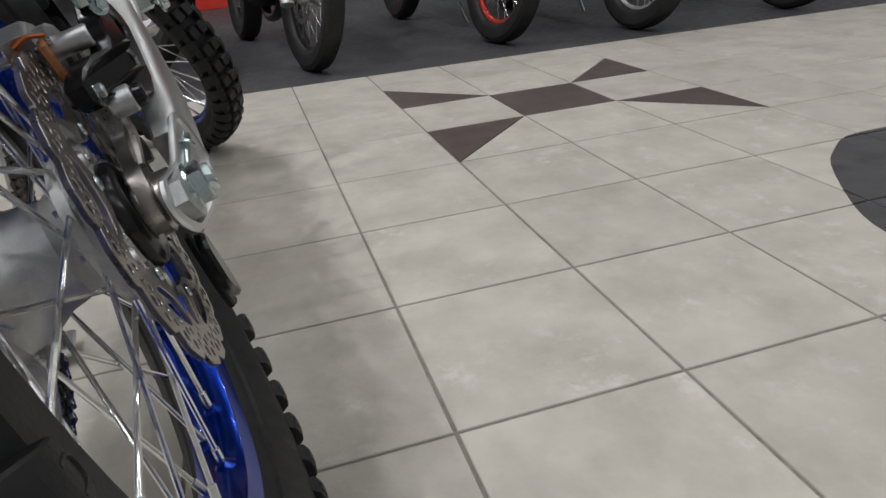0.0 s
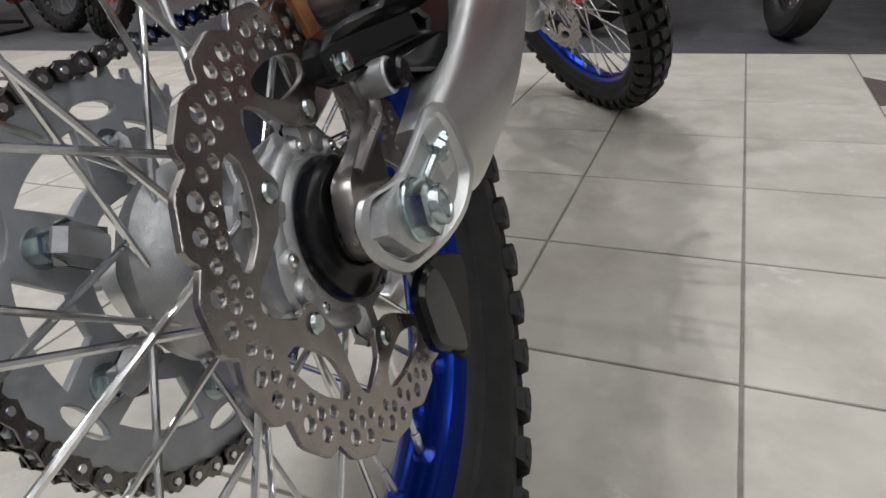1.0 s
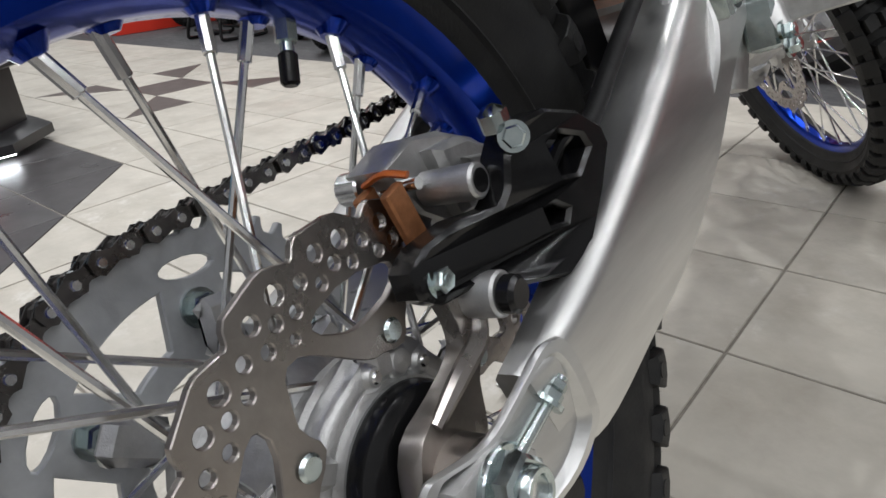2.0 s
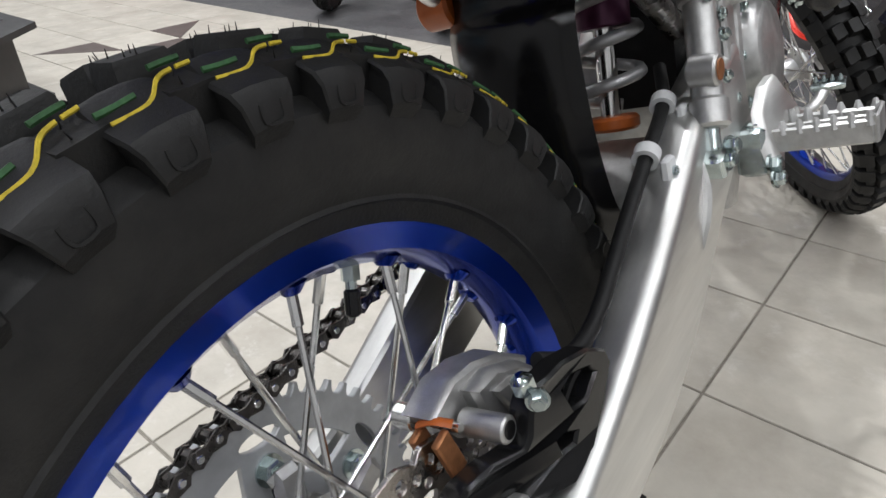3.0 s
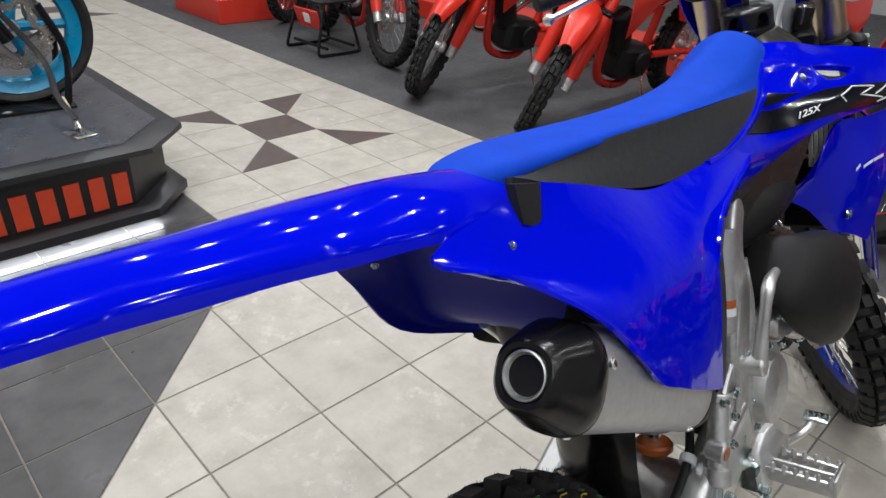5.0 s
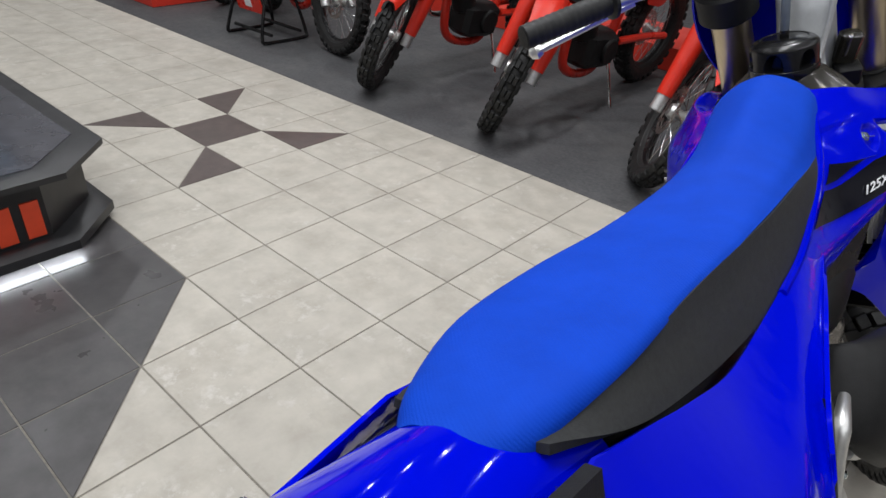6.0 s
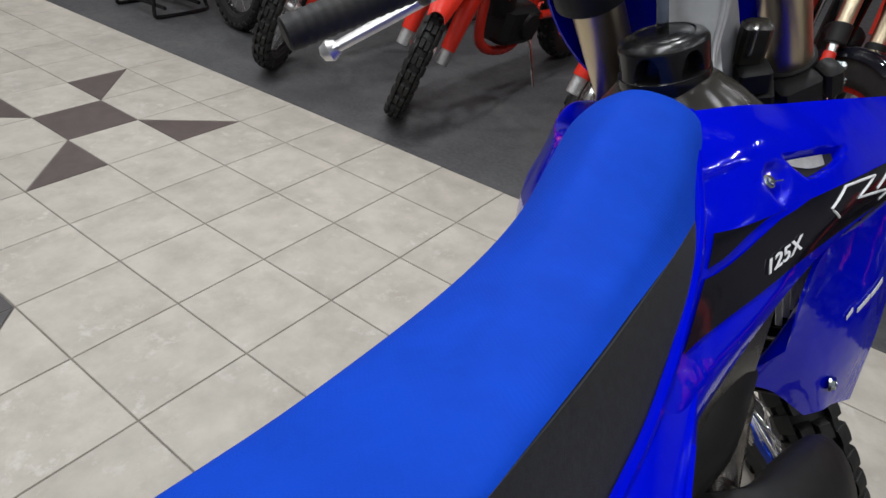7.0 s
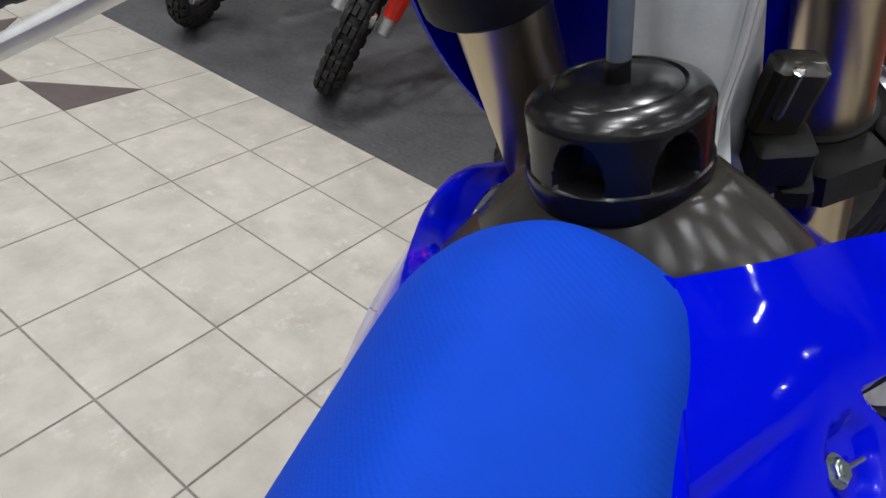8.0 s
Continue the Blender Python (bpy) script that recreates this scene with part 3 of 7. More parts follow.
# painted mould lines round the tyre's shoulder
step = 2 * math.pi / 42
kinds = []
for mat, rad, run in (
    (YELLOW, 0.0011, ((0.26, 0.0490, 0.3272), (0.10, 0.0494, 0.3270), (-0.08, 0.0488, 0.3276), (-0.20, 0.0460, 0.3300), (-0.30, 0.0425, 0.3335), (-0.40, 0.0402, 0.3352), (-0.50, 0.0396, 0.3358))),
    (YELLOW, 0.0011, ((-0.55, 0.0394, 0.3360), (-0.62, 0.0390, 0.3362), (-0.70, 0.0386, 0.3364))),
    (GREEN, 0.0015, ((0.30, 0.0450, 0.3318), (0.12, 0.0454, 0.3316), (-0.06, 0.0448, 0.3322))),
    (GREEN, 0.0015, ((-0.36, 0.0360, 0.3388), (-0.50, 0.0354, 0.3392), (-0.66, 0.0350, 0.3394))),
):
    bm = B()
    tube(bm, [(x * 0.942, r * math.cos(q * step), r * math.sin(q * step)) for q, x, r in run], rad, n=5, per=2, flat=0.7)
    ob = sub("paint_line", bm, mat, rear_tyre, "yellow mould paint line" if mat is YELLOW else "faded green mould paint line")
    for k in range(1, 42):
        o = new("paint_line", ob.data)
        o.parent, o.matrix_basis = rear_tyre, Matrix.Rotation(k * step, 4, "X")


# brake disc
def disc_mesh(R, tabs, x, th, first, waves=18):
    """A drilled disc: a petal-edged ring on swept arms with a window in each."""
    k_r = R / 0.1215

    def at(r, a):
        a = radians(a) + first
        return (r * k_r * math.cos(a), r * k_r * math.sin(a))

    out, holes = [], []
    for k in range(waves):
        for q, r in ((0.02, 0.1152), (0.07, 0.1163), (0.16, 0.1180), (0.30, 0.1210), (0.40, 0.1215), (0.82, 0.1215), (0.90, 0.1195), (0.97, 0.1158)):
            out.append(at(r, 2 + 360 * (k + q) / waves))
    gap = 360 / tabs
    inn = []
    for k in range(tabs):
        for d, r in ((-22, 0.0905), (-19, 0.0885), (-16, 0.0835), (-13, 0.0790), (-10, 0.0745), (-8.8, 0.0690), (-8.4, 0.0630), (-6.5, 0.0590), (0, 0.0578), (6.5, 0.0590), (12, 0.0595), (17, 0.0625), (22, 0.0680), (27, 0.0755), (31, 0.0830), (34.5, 0.0885)):
            inn.append(at(r, k * gap + d * gap / 60))
    holes.append(inn[::-1])
    for k in range(tabs):
        holes.append(disc2(*at(0.066, k * gap), 0.0032, 8))
        loop = ((-6.8, 0.0917), (-5.8, 0.0850), (-2, 0.0800), (3, 0.0772), (9, 0.0752), (14, 0.0748), (18, 0.0765), (22, 0.0800), (26, 0.0850), (27.2, 0.0895), (26, 0.0925), (23, 0.0940), (15, 0.0953), (7, 0.0957), (-2.5, 0.0953), (-5.5, 0.0942))
        holes.append([at(r, k * gap + d * gap / 60) for d, r in loop][::-1])
        if tabs == 6:
            holes.append(disc2(*at(0.0934, k * gap + 31.8), 0.0028, 10))
    for k in range(waves):
        for d, r, hr in ((6.9, 0.1112, 0.0047), (14.2, 0.1117, 0.0042), (0.6, 0.1068, 0.0036), (10.6, 0.1038, 0.0037), (5.4, 0.1000, 0.0034), (16.0, 0.1003, 0.0035)):
            holes.append(disc2(*at(r, 2 + (k + d / 20) * 360 / waves), hr, 12))
    bm = B()
    plate(bm, out, holes, th, Matrix.Translation((x, 0, 0)) @ SIDE, 0.0005)
    return bm


rotor = mp("brake_disc", disc_mesh(0.1215, 6, 0.058, 0.004, radians(140)), STAINLESS, "drilled wave-edged brake disc", 25)
for k in range(6):
    a = radians(140) + k * math.pi / 3
    bm = B()
    cyl(bm, (0.0595, 0.066 * math.cos(a), 0.066 * math.sin(a)), (0.0625, 0.066 * math.cos(a), 0.066 * math.sin(a)), 0.0056, n=16, bev=0.0014)
    sub("disc_bolt", bm, ZINC, rotor)

# sprocket and chain
SPX, SPR = -0.078, 0.1265
teeth = 50
out = []
for k in range(teeth):
    for q, r in ((-0.30, 0.1215), (-0.16, 0.1245), (-0.07, 0.1297), (0.07, 0.1297), (0.16, 0.1245), (0.30, 0.1215)):
        a = 2 * math.pi * (k + q) / teeth
        out.append((r * math.cos(a), r * math.sin(a)))
holes = [disc2(0, 0, 0.052, 32)]
for k in range(6):
    a0 = radians(142) + k * math.pi / 3
    mid = a0 + math.pi / 6
    loop = []
    for s in range(12):
        t = mid + (s / 11 - 0.5) * 2 * 0.34
        loop.append((0.097 * math.cos(t), 0.097 * math.sin(t)))
    for s in range(8):
        t = mid - (s / 7 - 0.5) * 2 * 0.20
        loop.append((0.066 * math.cos(t), 0.066 * math.sin(t)))
    holes.append(loop[::-1])
    holes.append(disc2(0.1035 * math.cos(a0), 0.1035 * math.sin(a0), 0.0065, 14, 0.0175, a0))
bm = B()
plate(bm, out, holes, 0.006, Matrix.Translation((SPX, 0, 0)) @ SIDE, 0.0008)
sprocket = mp("rear_sprocket", bm, SATIN, "aluminium rear sprocket with cut-outs", 28)
for k in range(6):
    a = radians(142) + k * math.pi / 3
    bm = B()
    p = V((SPX + 0.003, 0.080 * math.cos(a), 0.080 * math.sin(a)))
    bolt(bm, p, (1, 0, 0), 0.0085, 0.008)
    sub("sprocket_nut", bm, ZINC, sprocket)

# chain path: round the rear sprocket, along both runs to the front one
FS = V((0, 0.585, 0.150))
FR = 0.034
dv = FS - V((0, 0, 0))
base = math.atan2(dv.z, dv.y)
gap_ = math.acos((SPR - FR) / dv.length)
path = []
for k in range(61):
    a = base + gap_ + (2 * math.pi - 2 * gap_) * k / 60
    path.append(V((SPX, SPR * math.cos(a), SPR * math.sin(a))))
a_low, a_up = base - gap_, base + gap_
low0, low1 = V((SPX, SPR * math.cos(a_low), SPR * math.sin(a_low))), V((SPX, FS.y + FR * math.cos(a_low), FS.z + FR * math.sin(a_low)))
for k in range(1, 30):
    t = k / 30
    path.append(low0.lerp(low1, t) - V((0, 0, 0.018 * math.sin(math.pi * t))))
for k in range(13):
    a = a_low + (2 * gap_) * k / 12
    path.append(V((SPX, FS.y + FR * math.cos(a), FS.z + FR * math.sin(a))))
up0, up1 = V((SPX, FS.y + FR * math.cos(a_up), FS.z + FR * math.sin(a_up))), path[0].copy()
for k in range(1, 30):
    t = k / 30
    path.append(up0.lerp(up1, t) - V((0, 0, 0.006 * math.sin(math.pi * t))))
path.append(path[0].copy())
acc = [0.0]
for p, q in zip(path, path[1:]):
    acc.append(acc[-1] + (q - p).length)
links = int(acc[-1] / 0.015875) // 2 * 2
pins = []
for k in range(links):
    s = acc[-1] * k / links
    j = int(np.searchsorted(acc, s, side="right")) - 1
    pins.append(path[j].lerp(path[j + 1], (s - acc[j]) / max(1e-9, acc[j + 1] - acc[j])))
bm = B()
for k in range(links):
    p, q = pins[k], pins[(k + 1) % links]
    d = (q - p).normalized()
    n = V((1, 0, 0)).cross(d)
    outer = k % 2 == 0
    for s in (-1, 1):
        x = s * (0.0082 if outer else 0.0056)
        loop = []
        off = V((x - 0.0009, 0, 0))
        for e, c0, w in ((p, math.pi, -1), (q, 0.0, 1)):
            for g in (-1.3, -0.5, 0.5, 1.3):
                ang = c0 + g
                loop.append(e + d * (0.0066 * math.cos(ang)) + n * (0.0066 * math.sin(ang)) + off)
            loop.append(p.lerp(q, 0.5) + n * (w * 0.0036) + off)
        prism(bm, loop, (0.0018, 0, 0))
    cyl(bm, p - V((0.0044, 0, 0)), p + V((0.0044, 0, 0)), 0.0050, n=8)
chain_ob = mp("drive_chain", bm, CHAIN, "dark steel drive chain")
bm = B()
cyl(bm, (-0.0106, 0, 0), (0.0106, 0, 0), 0.0028, n=8, bev=0.0006)
pin = sub("link_pin", bm, CHROME, chain_ob, "bright riveted chain pin")
for k, p in enumerate(pins):
    ob = pin if k == 0 else new("link_pin", pin.data)
    ob.parent, ob.matrix_basis = chain_ob, Matrix.Translation(p)
# ---- swing arm, brake and exhaust ----
def section(c, hx, hz, tilt=0.0, n=16, p=3.2):
    """A rounded rectangle square to the arm's run."""
    out = []
    for k in range(n):
        a = 2 * math.pi * (k + 0.5) / n
        ca, sa = math.cos(a), math.sin(a)
        x = hx * math.copysign(abs(ca) ** (2 / p), ca)
        z = hz * math.copysign(abs(sa) ** (2 / p), sa)
        out.append(V(c) + V((x, -z * math.sin(tilt), z * math.cos(tilt))))
    return out


def interp_sections(rows, per=4):
    cols = [spline([r[k] for r in rows], per) for k in range(len(rows[0]))]
    return [[c[a] for c in cols] for a in range(len(cols[0]))]


def arm_section(c, hx, hz, side, tilt=0.30):
    """A box tube with a well-rounded outer top edge."""
    ch = min(0.0125, hz * 0.4, hx * 0.75)
    arc = [(hx - ch + ch * math.cos(a), hz - ch + ch * math.sin(a)) for a in np.linspace(0, math.pi / 2, 7)]
    out = []
    for x, z in [(-hx + 0.003, -hz), (hx - 0.005, -hz), (hx - 0.0012, -hz + 0.0015), (hx, -hz + 0.006)] + arc + [(-hx + 0.003, hz), (-hx, hz - 0.004), (-hx, -hz + 0.004)]:
        out.append(V(c) + V((side * x, -z * math.sin(tilt), z * math.cos(tilt))))
    return out


DROP = [(-0.0280, 0.0190), (-0.0345, 0.0100), (-0.0347, -0.0033), (-0.0295, -0.0152), (-0.0188, -0.0265), (-0.0064, -0.0284), (0.0170, -0.0275), (0.0393, -0.0199), (0.0549, -0.0042), (0.0562, 0.0073), (0.0539, 0.0259), (0.0497, 0.0390), (0.0451, 0.0430), (0.0366, 0.0422), (0.0223, 0.0326), (0.0045, 0.0215), (-0.0088, 0.0195), (-0.0218, 0.0203)]


def smooth_loop(pts, per=4):
    """A closed curve through the points of an outline."""
    n = len(pts)
    out = spline([(0, *pts[k % n]) for k in range(-2, n + 3)], per)
    return [(p.y, p.z) for p in out[2 * per : (n + 2) * per]]


DROP = smooth_loop(DROP, 3)


def drop_x(y):
    """The dropout's outer face stands further out towards the front."""
    return 0.1158 + 0.375 * (y - 0.0405)


def drop_ring(k, dx):
    c = (0.010, 0.004)
    return [V((drop_x(c[0] + (y - c[0]) * k) + dx, c[0] + (y - c[0]) * k, c[1] + (z - c[1]) * k)) for y, z in DROP]


for side in (1, -1):
    st = [(0.034, 0.010, 0.027, 0.1015, 0.0085), (0.06, 0.013, 0.033, 0.1055, 0.0120), (0.12, 0.0255, 0.038, 0.1050, 0.0150), (0.21, 0.051, 0.048, 0.105, 0.0175), (0.31, 0.088, 0.0535, 0.103, 0.019), (0.42, 0.136, 0.0535, 0.100, 0.020), (0.55, 0.172, 0.044, 0.097, 0.022)]
    rows = [arm_section((side * xc, y, zc), hw, h, side) for y, zc, h, xc, hw in st]
    bm = B()
    rings(bm, interp_sections(rows, 4))
    if side > 0:
        # dropout casting: a raised rim round a sunk floor
        rings(bm, [drop_ring(0.97, -0.0045), drop_ring(1.0, -0.0025), drop_ring(0.98, 0.0), drop_ring(0.87, 0.0006), drop_ring(0.84, -0.0010), drop_ring(0.80, -0.0050)])
        tube(bm, [(0.116, 0.334, 0.070), (0.121, 0.352, 0.100), (0.121, 0.366, 0.124), (0.117, 0.374, 0.150)], [0.003, 0.006, 0.006, 0.003], n=8)
        swing = mp("swing_arm", bm, ALU, "brushed aluminium swing arm", 24)
    else:
        rings(bm, [[V((-x, y, z)) for x, y, z in drop_ring(1.0, -0.013)], [V((-x, y, z)) for x, y, z in drop_ring(1.0, 0.0)]])
        mp("swing_arm", bm, ALU, "brushed aluminium swing arm", 24)
bm = B()
rings(bm, [[V((x, 0.405 + 0.055 * math.cos(a), 0.108 + 0.042 * math.sin(a) + 0.02 * math.cos(a))) for a in np.linspace(0, 2 * math.pi, 17)[:-1]] for x in (-0.085, -0.04, 0.0, 0.04, 0.085)])
sub("cross_member", bm, CAST, swing, "cast aluminium cross member")
bm = B()
o = [(-0.0240, 0.0150), (-0.0320, 0.0020), (-0.0140, -0.0190), (0.0020, -0.0220), (0.0220, -0.0170), (0.0240, 0.0010), (0.0060, 0.0190)]
rings(bm, [[V((drop_x(y) - 0.0058, y, z)) for y, z in o], [V((drop_x(y * 0.5) * 0.55 + 0.1015 * 0.45 + 0.0010, y, z)) for y, z in o], [V((drop_x(y * 0.5) * 0.55 + 0.1015 * 0.45 + 0.0018, y * 0.95, z * 0.95)) for y, z in o]])
sub("adjuster_block", bm, CAST, swing, "chain adjuster block")
bm = B()
cyl(bm, (0.0990, 0, 0), (0.1045, 0, 0), 0.0180, n=28, bev=0.0008)
u_, v_ = V((0, math.cos(0.25), math.sin(0.25))), V((0, -math.sin(0.25), math.cos(0.25)))
rings(bm, [circle((0.1040, 0, 0), u_, v_, 0.0140, 6), circle((0.1045, 0, 0), u_, v_, 0.0158, 6), circle((0.1130, 0, 0), u_, v_, 0.0158, 6), circle((0.1146, 0, 0), u_, v_, 0.0136, 6)])
lathe(bm, [(0.0110, 0.113), (0.0110, 0.1185), (0.0100, 0.1198), (0.0078, 0.1198), (0.0070, 0.1188), (0.0070, 0.110)], n=24)
sub("axle_nut", bm, ZINC, swing, "zinc-plated axle nut")
bm = B()
cyl(bm, (0.1040, 0.014, 0.007), (0.1145, 0.044, 0.0245), 0.0034, n=10)
bolt(bm, (0.1105, 0.0335, 0.0182), (0.29, 0.83, 0.48), 0.0058, 0.0055)
bolt(bm, (0.1122, 0.0385, 0.0212), (0.29, 0.83, 0.48), 0.0052, 0.004, wash=False)
sub("adjuster_bolt", bm, ZINC, swing)
bm = B()
cyl(bm, (-0.13, 0, 0), (0.116, 0, 0), 0.0098, n=16)
mp("axle", bm, CHROME)

# brake caliper
bm = B()
prism(bm, [(0.070, y, z) for y, z in smooth_loop([(-0.021, -0.012), (-0.0245, 0.006), (-0.0157, 0.0275), (0.0081, 0.0354), (0.028, 0.0440), (0.0315, 0.0561), (0.0275, 0.0715), (0.0235, 0.0830), (0.034, 0.0890), (0.054, 0.0740), (0.058, 0.0560), (0.046, 0.0420), (0.034, 0.0260), (0.026, 0.0), (0.004, -0.024)], 3)], (0.011, 0, 0), 0.003)
tube(bm, [(0.0815, -0.004, 0.029), (0.083, 0.014, 0.038), (0.083, 0.036, 0.046), (0.082, 0.044, 0.056)], [0.003, 0.0045, 0.005, 0.004], n=8)
bracket = mp("caliper_bracket", bm, STAINLESS, "grey cast caliper bracket")
bm = B()
prism(bm, [(0.040, y, z) for y, z in ((0.036, 0.128), (0.060, 0.136), (0.084, 0.133), (0.112, 0.122), (0.138, 0.102), (0.126, 0.080), (0.104, 0.074), (0.074, 0.086), (0.052, 0.102))], (0.022, 0, 0), 0.003)
prism(bm, [(0.060, y, z) for y, z in ((0.064, 0.128), (0.086, 0.128), (0.116, 0.114), (0.130, 0.100), (0.120, 0.084), (0.100, 0.080), (0.072, 0.094))], (0.013, 0, 0), 0.004)
prism(bm, [(0.070, y, z) for y, z in ((0.078, 0.119), (0.100, 0.115), (0.118, 0.103), (0.112, 0.090), (0.090, 0.094))], (0.007, 0, 0), 0.002)
caliper = mp("brake_caliper", bm, CAST, "cast brake caliper")
for y, z, x0, x1, r in ((0.0575, 0.1118, 0.064, 0.0945, 0.0082), (0.0450, 0.0640, 0.072, 0.0980, 0.0105)):
    bm = B()
    cyl(bm, (x0, y, z), (x1, y, z), r, n=22, bev=0.0012)
    sub("slide_pin_boss", bm, CAST, caliper)
    # no hollow here: a black disc gives the recess its darkness
    bm = B()
    cyl(bm, (x1 - 0.003, y, z), (x1 + 0.0006, y, z), r * 0.66, n=16)
    sub("pin_recess", bm, PLASTIC, caliper, "black disc for the dark recess in the pin end")
bm = B()
cyl(bm, (0.0970, 0.0450, 0.0640), (0.1065, 0.0450, 0.0635), 0.0086, n=18, bev=0.002)
sub("pin_boot", bm, PLASTIC, caliper, "black rubber pin boot")
bm = B()
cyl(bm, (0.036, 0.045, 0.118), (0.072, 0.045, 0.118), 0.0030, n=10)
cyl(bm, (0.030, 0.043, 0.121), (0.044, 0.043, 0.121), 0.0080, n=16, bev=0.001)
sub("pad_pin", bm, CHROME, caliper)
for x, y, z, h in ((0.0665, 0.036, 0.106, 0.030), (0.0505, 0.036, 0.106, 0.030)):
    bm = B()
    box(bm, (x, y, z), (0.0050, 0.013, h), rot(14, 0, 0), 0.001)
    pad = sub("brake_pad", bm, COPPER, caliper, "copper-coloured brake pad")
bm = B()
tube(bm, [(0.050, 0.036, 0.123), (0.060, 0.038, 0.126), (0.070, 0.042, 0.123)], 0.0036, n=8, flat=0.45)
sub("pad_spring", bm, ORANGE, caliper, "orange-brown pad spring")


def guard_x(y):
    return float(np.interp(y, (0.018, 0.040, 0.060, 0.085, 0.15), (0.0745, 0.086, 0.099, 0.106, 0.112)))


bm = B()
o = [(0.018, 0.087), (0.026, 0.094), (0.042, 0.0985), (0.058, 0.0975), (0.064, 0.104), (0.069, 0.118), (0.077, 0.128), (0.098, 0.128), (0.125, 0.120), (0.143, 0.108), (0.146, 0.099), (0.130, 0.080), (0.108, 0.060), (0.085, 0.055), (0.060, 0.063), (0.042, 0.072), (0.026, 0.071), (0.018, 0.077)]
fine = []
for k in range(len(o)):
    p, q = o[k], o[(k + 1) % len(o)]
    fine += [(p[0] * (1 - t) + q[0] * t, p[1] * (1 - t) + q[1] * t) for t in (0, 0.5)]
pocket = [(0.091, 0.116), (0.104, 0.119), (0.126, 0.111), (0.131, 0.102), (0.114, 0.092), (0.098, 0.096)]
slot = [(0.078, 0.090), (0.088, 0.090), (0.100, 0.082), (0.094, 0.075), (0.080, 0.078)]
plate(bm, fine[::-1], [pocket, slot], 0.016, SIDE, 0.002)
for v in bm.verts:
    v.co.x += guard_x(v.co.y) - 0.004
guard = mp("caliper_guard", bm, PLASTIC, "black plastic caliper guard")
bm = B()
prism(bm, [(guard_x(y) - 0.016, y, z) for y, z in ((0.090, 0.112), (0.128, 0.106), (0.112, 0.091), (0.082, 0.079))], (0.004, 0, 0))
tube(bm, [(0.104, 0.096, 0.098), (0.106, 0.110, 0.108), (0.108, 0.122, 0.112)], 0.003, n=8)
sub("guard_rib", bm, PLASTIC, guard)
bm = B()
cyl(bm, (0.070, 0.0275, 0.0795), (0.0800, 0.0275, 0.0795), 0.0100, n=18, bev=0.0015)
sub("guard_boss", bm, PLASTIC, guard)
bm = B()
bolt(bm, (0.0795, 0.0275, 0.0795), (1, 0, 0), 0.0058, 0.005)
sub("guard_bolt", bm, ZINC, guard)
bm = B()
bolt(bm, (0.1085, 0.0700, 0.1250), (0.5, -0.8, 0.1), 0.0052, 0.005)
box(bm, (0.101, 0.071, 0.133), (0.012, 0.012, 0.014), rot(10, 0, 0), 0.003)
sub("guard_bolt", bm, ZINC, guard)
bm = B()
prism(bm, [(0.082, y, z) for y, z in smooth_loop([(-0.0042, -0.0457), (0.0126, -0.0402), (0.0256, -0.0458), (0.0308, -0.0735), (0.0247, -0.1047), (0.008, -0.0945), (-0.0097, -0.0792), (-0.0092, -0.0593)], 3)], (0.008, 0, 0), 0.003)
dg = mp("disc_guard", bm, PLASTIC, "black plastic disc guard")
bm = B()
prism(bm, [(0.072, y, z) for y, z in smooth_loop([(0.0400, -0.0480), (0.0660, -0.0560), (0.0945, -0.0730), (0.0890, -0.0880), (0.0776, -0.1002), (0.056, -0.1199), (0.0397, -0.1222), (0.030, -0.1000), (0.0320, -0.0760)], 2)], (0.006, 0, 0), 0.002)
sub("guard_wing", bm, PLASTIC_MATT, dg, "matt black wing of the disc guard")
# hose along the arm with two white clips
hp = [(0.080, 0.120, 0.112), (0.088, 0.145, 0.100), (0.092, 0.180, 0.104), (0.093, 0.225, 0.126), (0.092, 0.265, 0.144), (0.090, 0.329, 0.170), (0.085, 0.400, 0.193), (0.070, 0.45, 0.215)]
bm = B()
tube(bm, hp, 0.0060, n=12, per=8)
hose = mp("brake_hose", bm, PLASTIC_MATT, "black brake hose along the swing arm")
for k, (p, d) in enumerate((((0.090, 0.329, 0.170), (-0.05, 0.92, 0.36)), ((0.085, 0.400, 0.193), (-0.1, 0.9, 0.35)))):
    bm = B()
    u, v = frame_of(d)
    dd = V(d).normalized()
    n = 20
    rows = []
    for a in range(n):
        t = 2 * math.pi * a / n
        e = u * math.cos(t) + v * math.sin(t)
        rows.append([V(p) + e * 0.0068 - dd * 0.006, V(p) + e * 0.0110 - dd * 0.006, V(p) + e * 0.0110 + dd * 0.006, V(p) + e * 0.0068 + dd * 0.006])
    rings(bm, rows, loop=True)
    box(bm, V(p) + V((0.016, 0.0, -0.012)), (0.008, 0.018, 0.020), bev=0.002)
    clip = sub("hose_clip", bm, WHITE, hose, "white hose clip")
    bm = B()
    bolt(bm, V(p) + V((0.019, 0.0, -0.014)), (1, 0, 0), 0.0045, 0.004)
    finish("clip_bolt", bm, ZINC, hose)

# silencer
A0, A1 = V((0.136, 0.068, 0.512)), V((0.112, 0.315, 0.372))
ax = (A1 - A0).normalized()
su = V((1, 0, 0)) - ax * ax.x
su.normalize()
sv = ax.cross(su)


def oval(c, a, b, n=40, p=2.5):
    out = []
    for k in range(n):
        t = 2 * math.pi * k / n
        ca, sa = math.cos(t), math.sin(t)
        out.append(c + su * (a * math.copysign(abs(ca) ** (2 / p), ca)) + sv * (b * math.copysign(abs(sa) ** (2 / p), sa)))
    return out


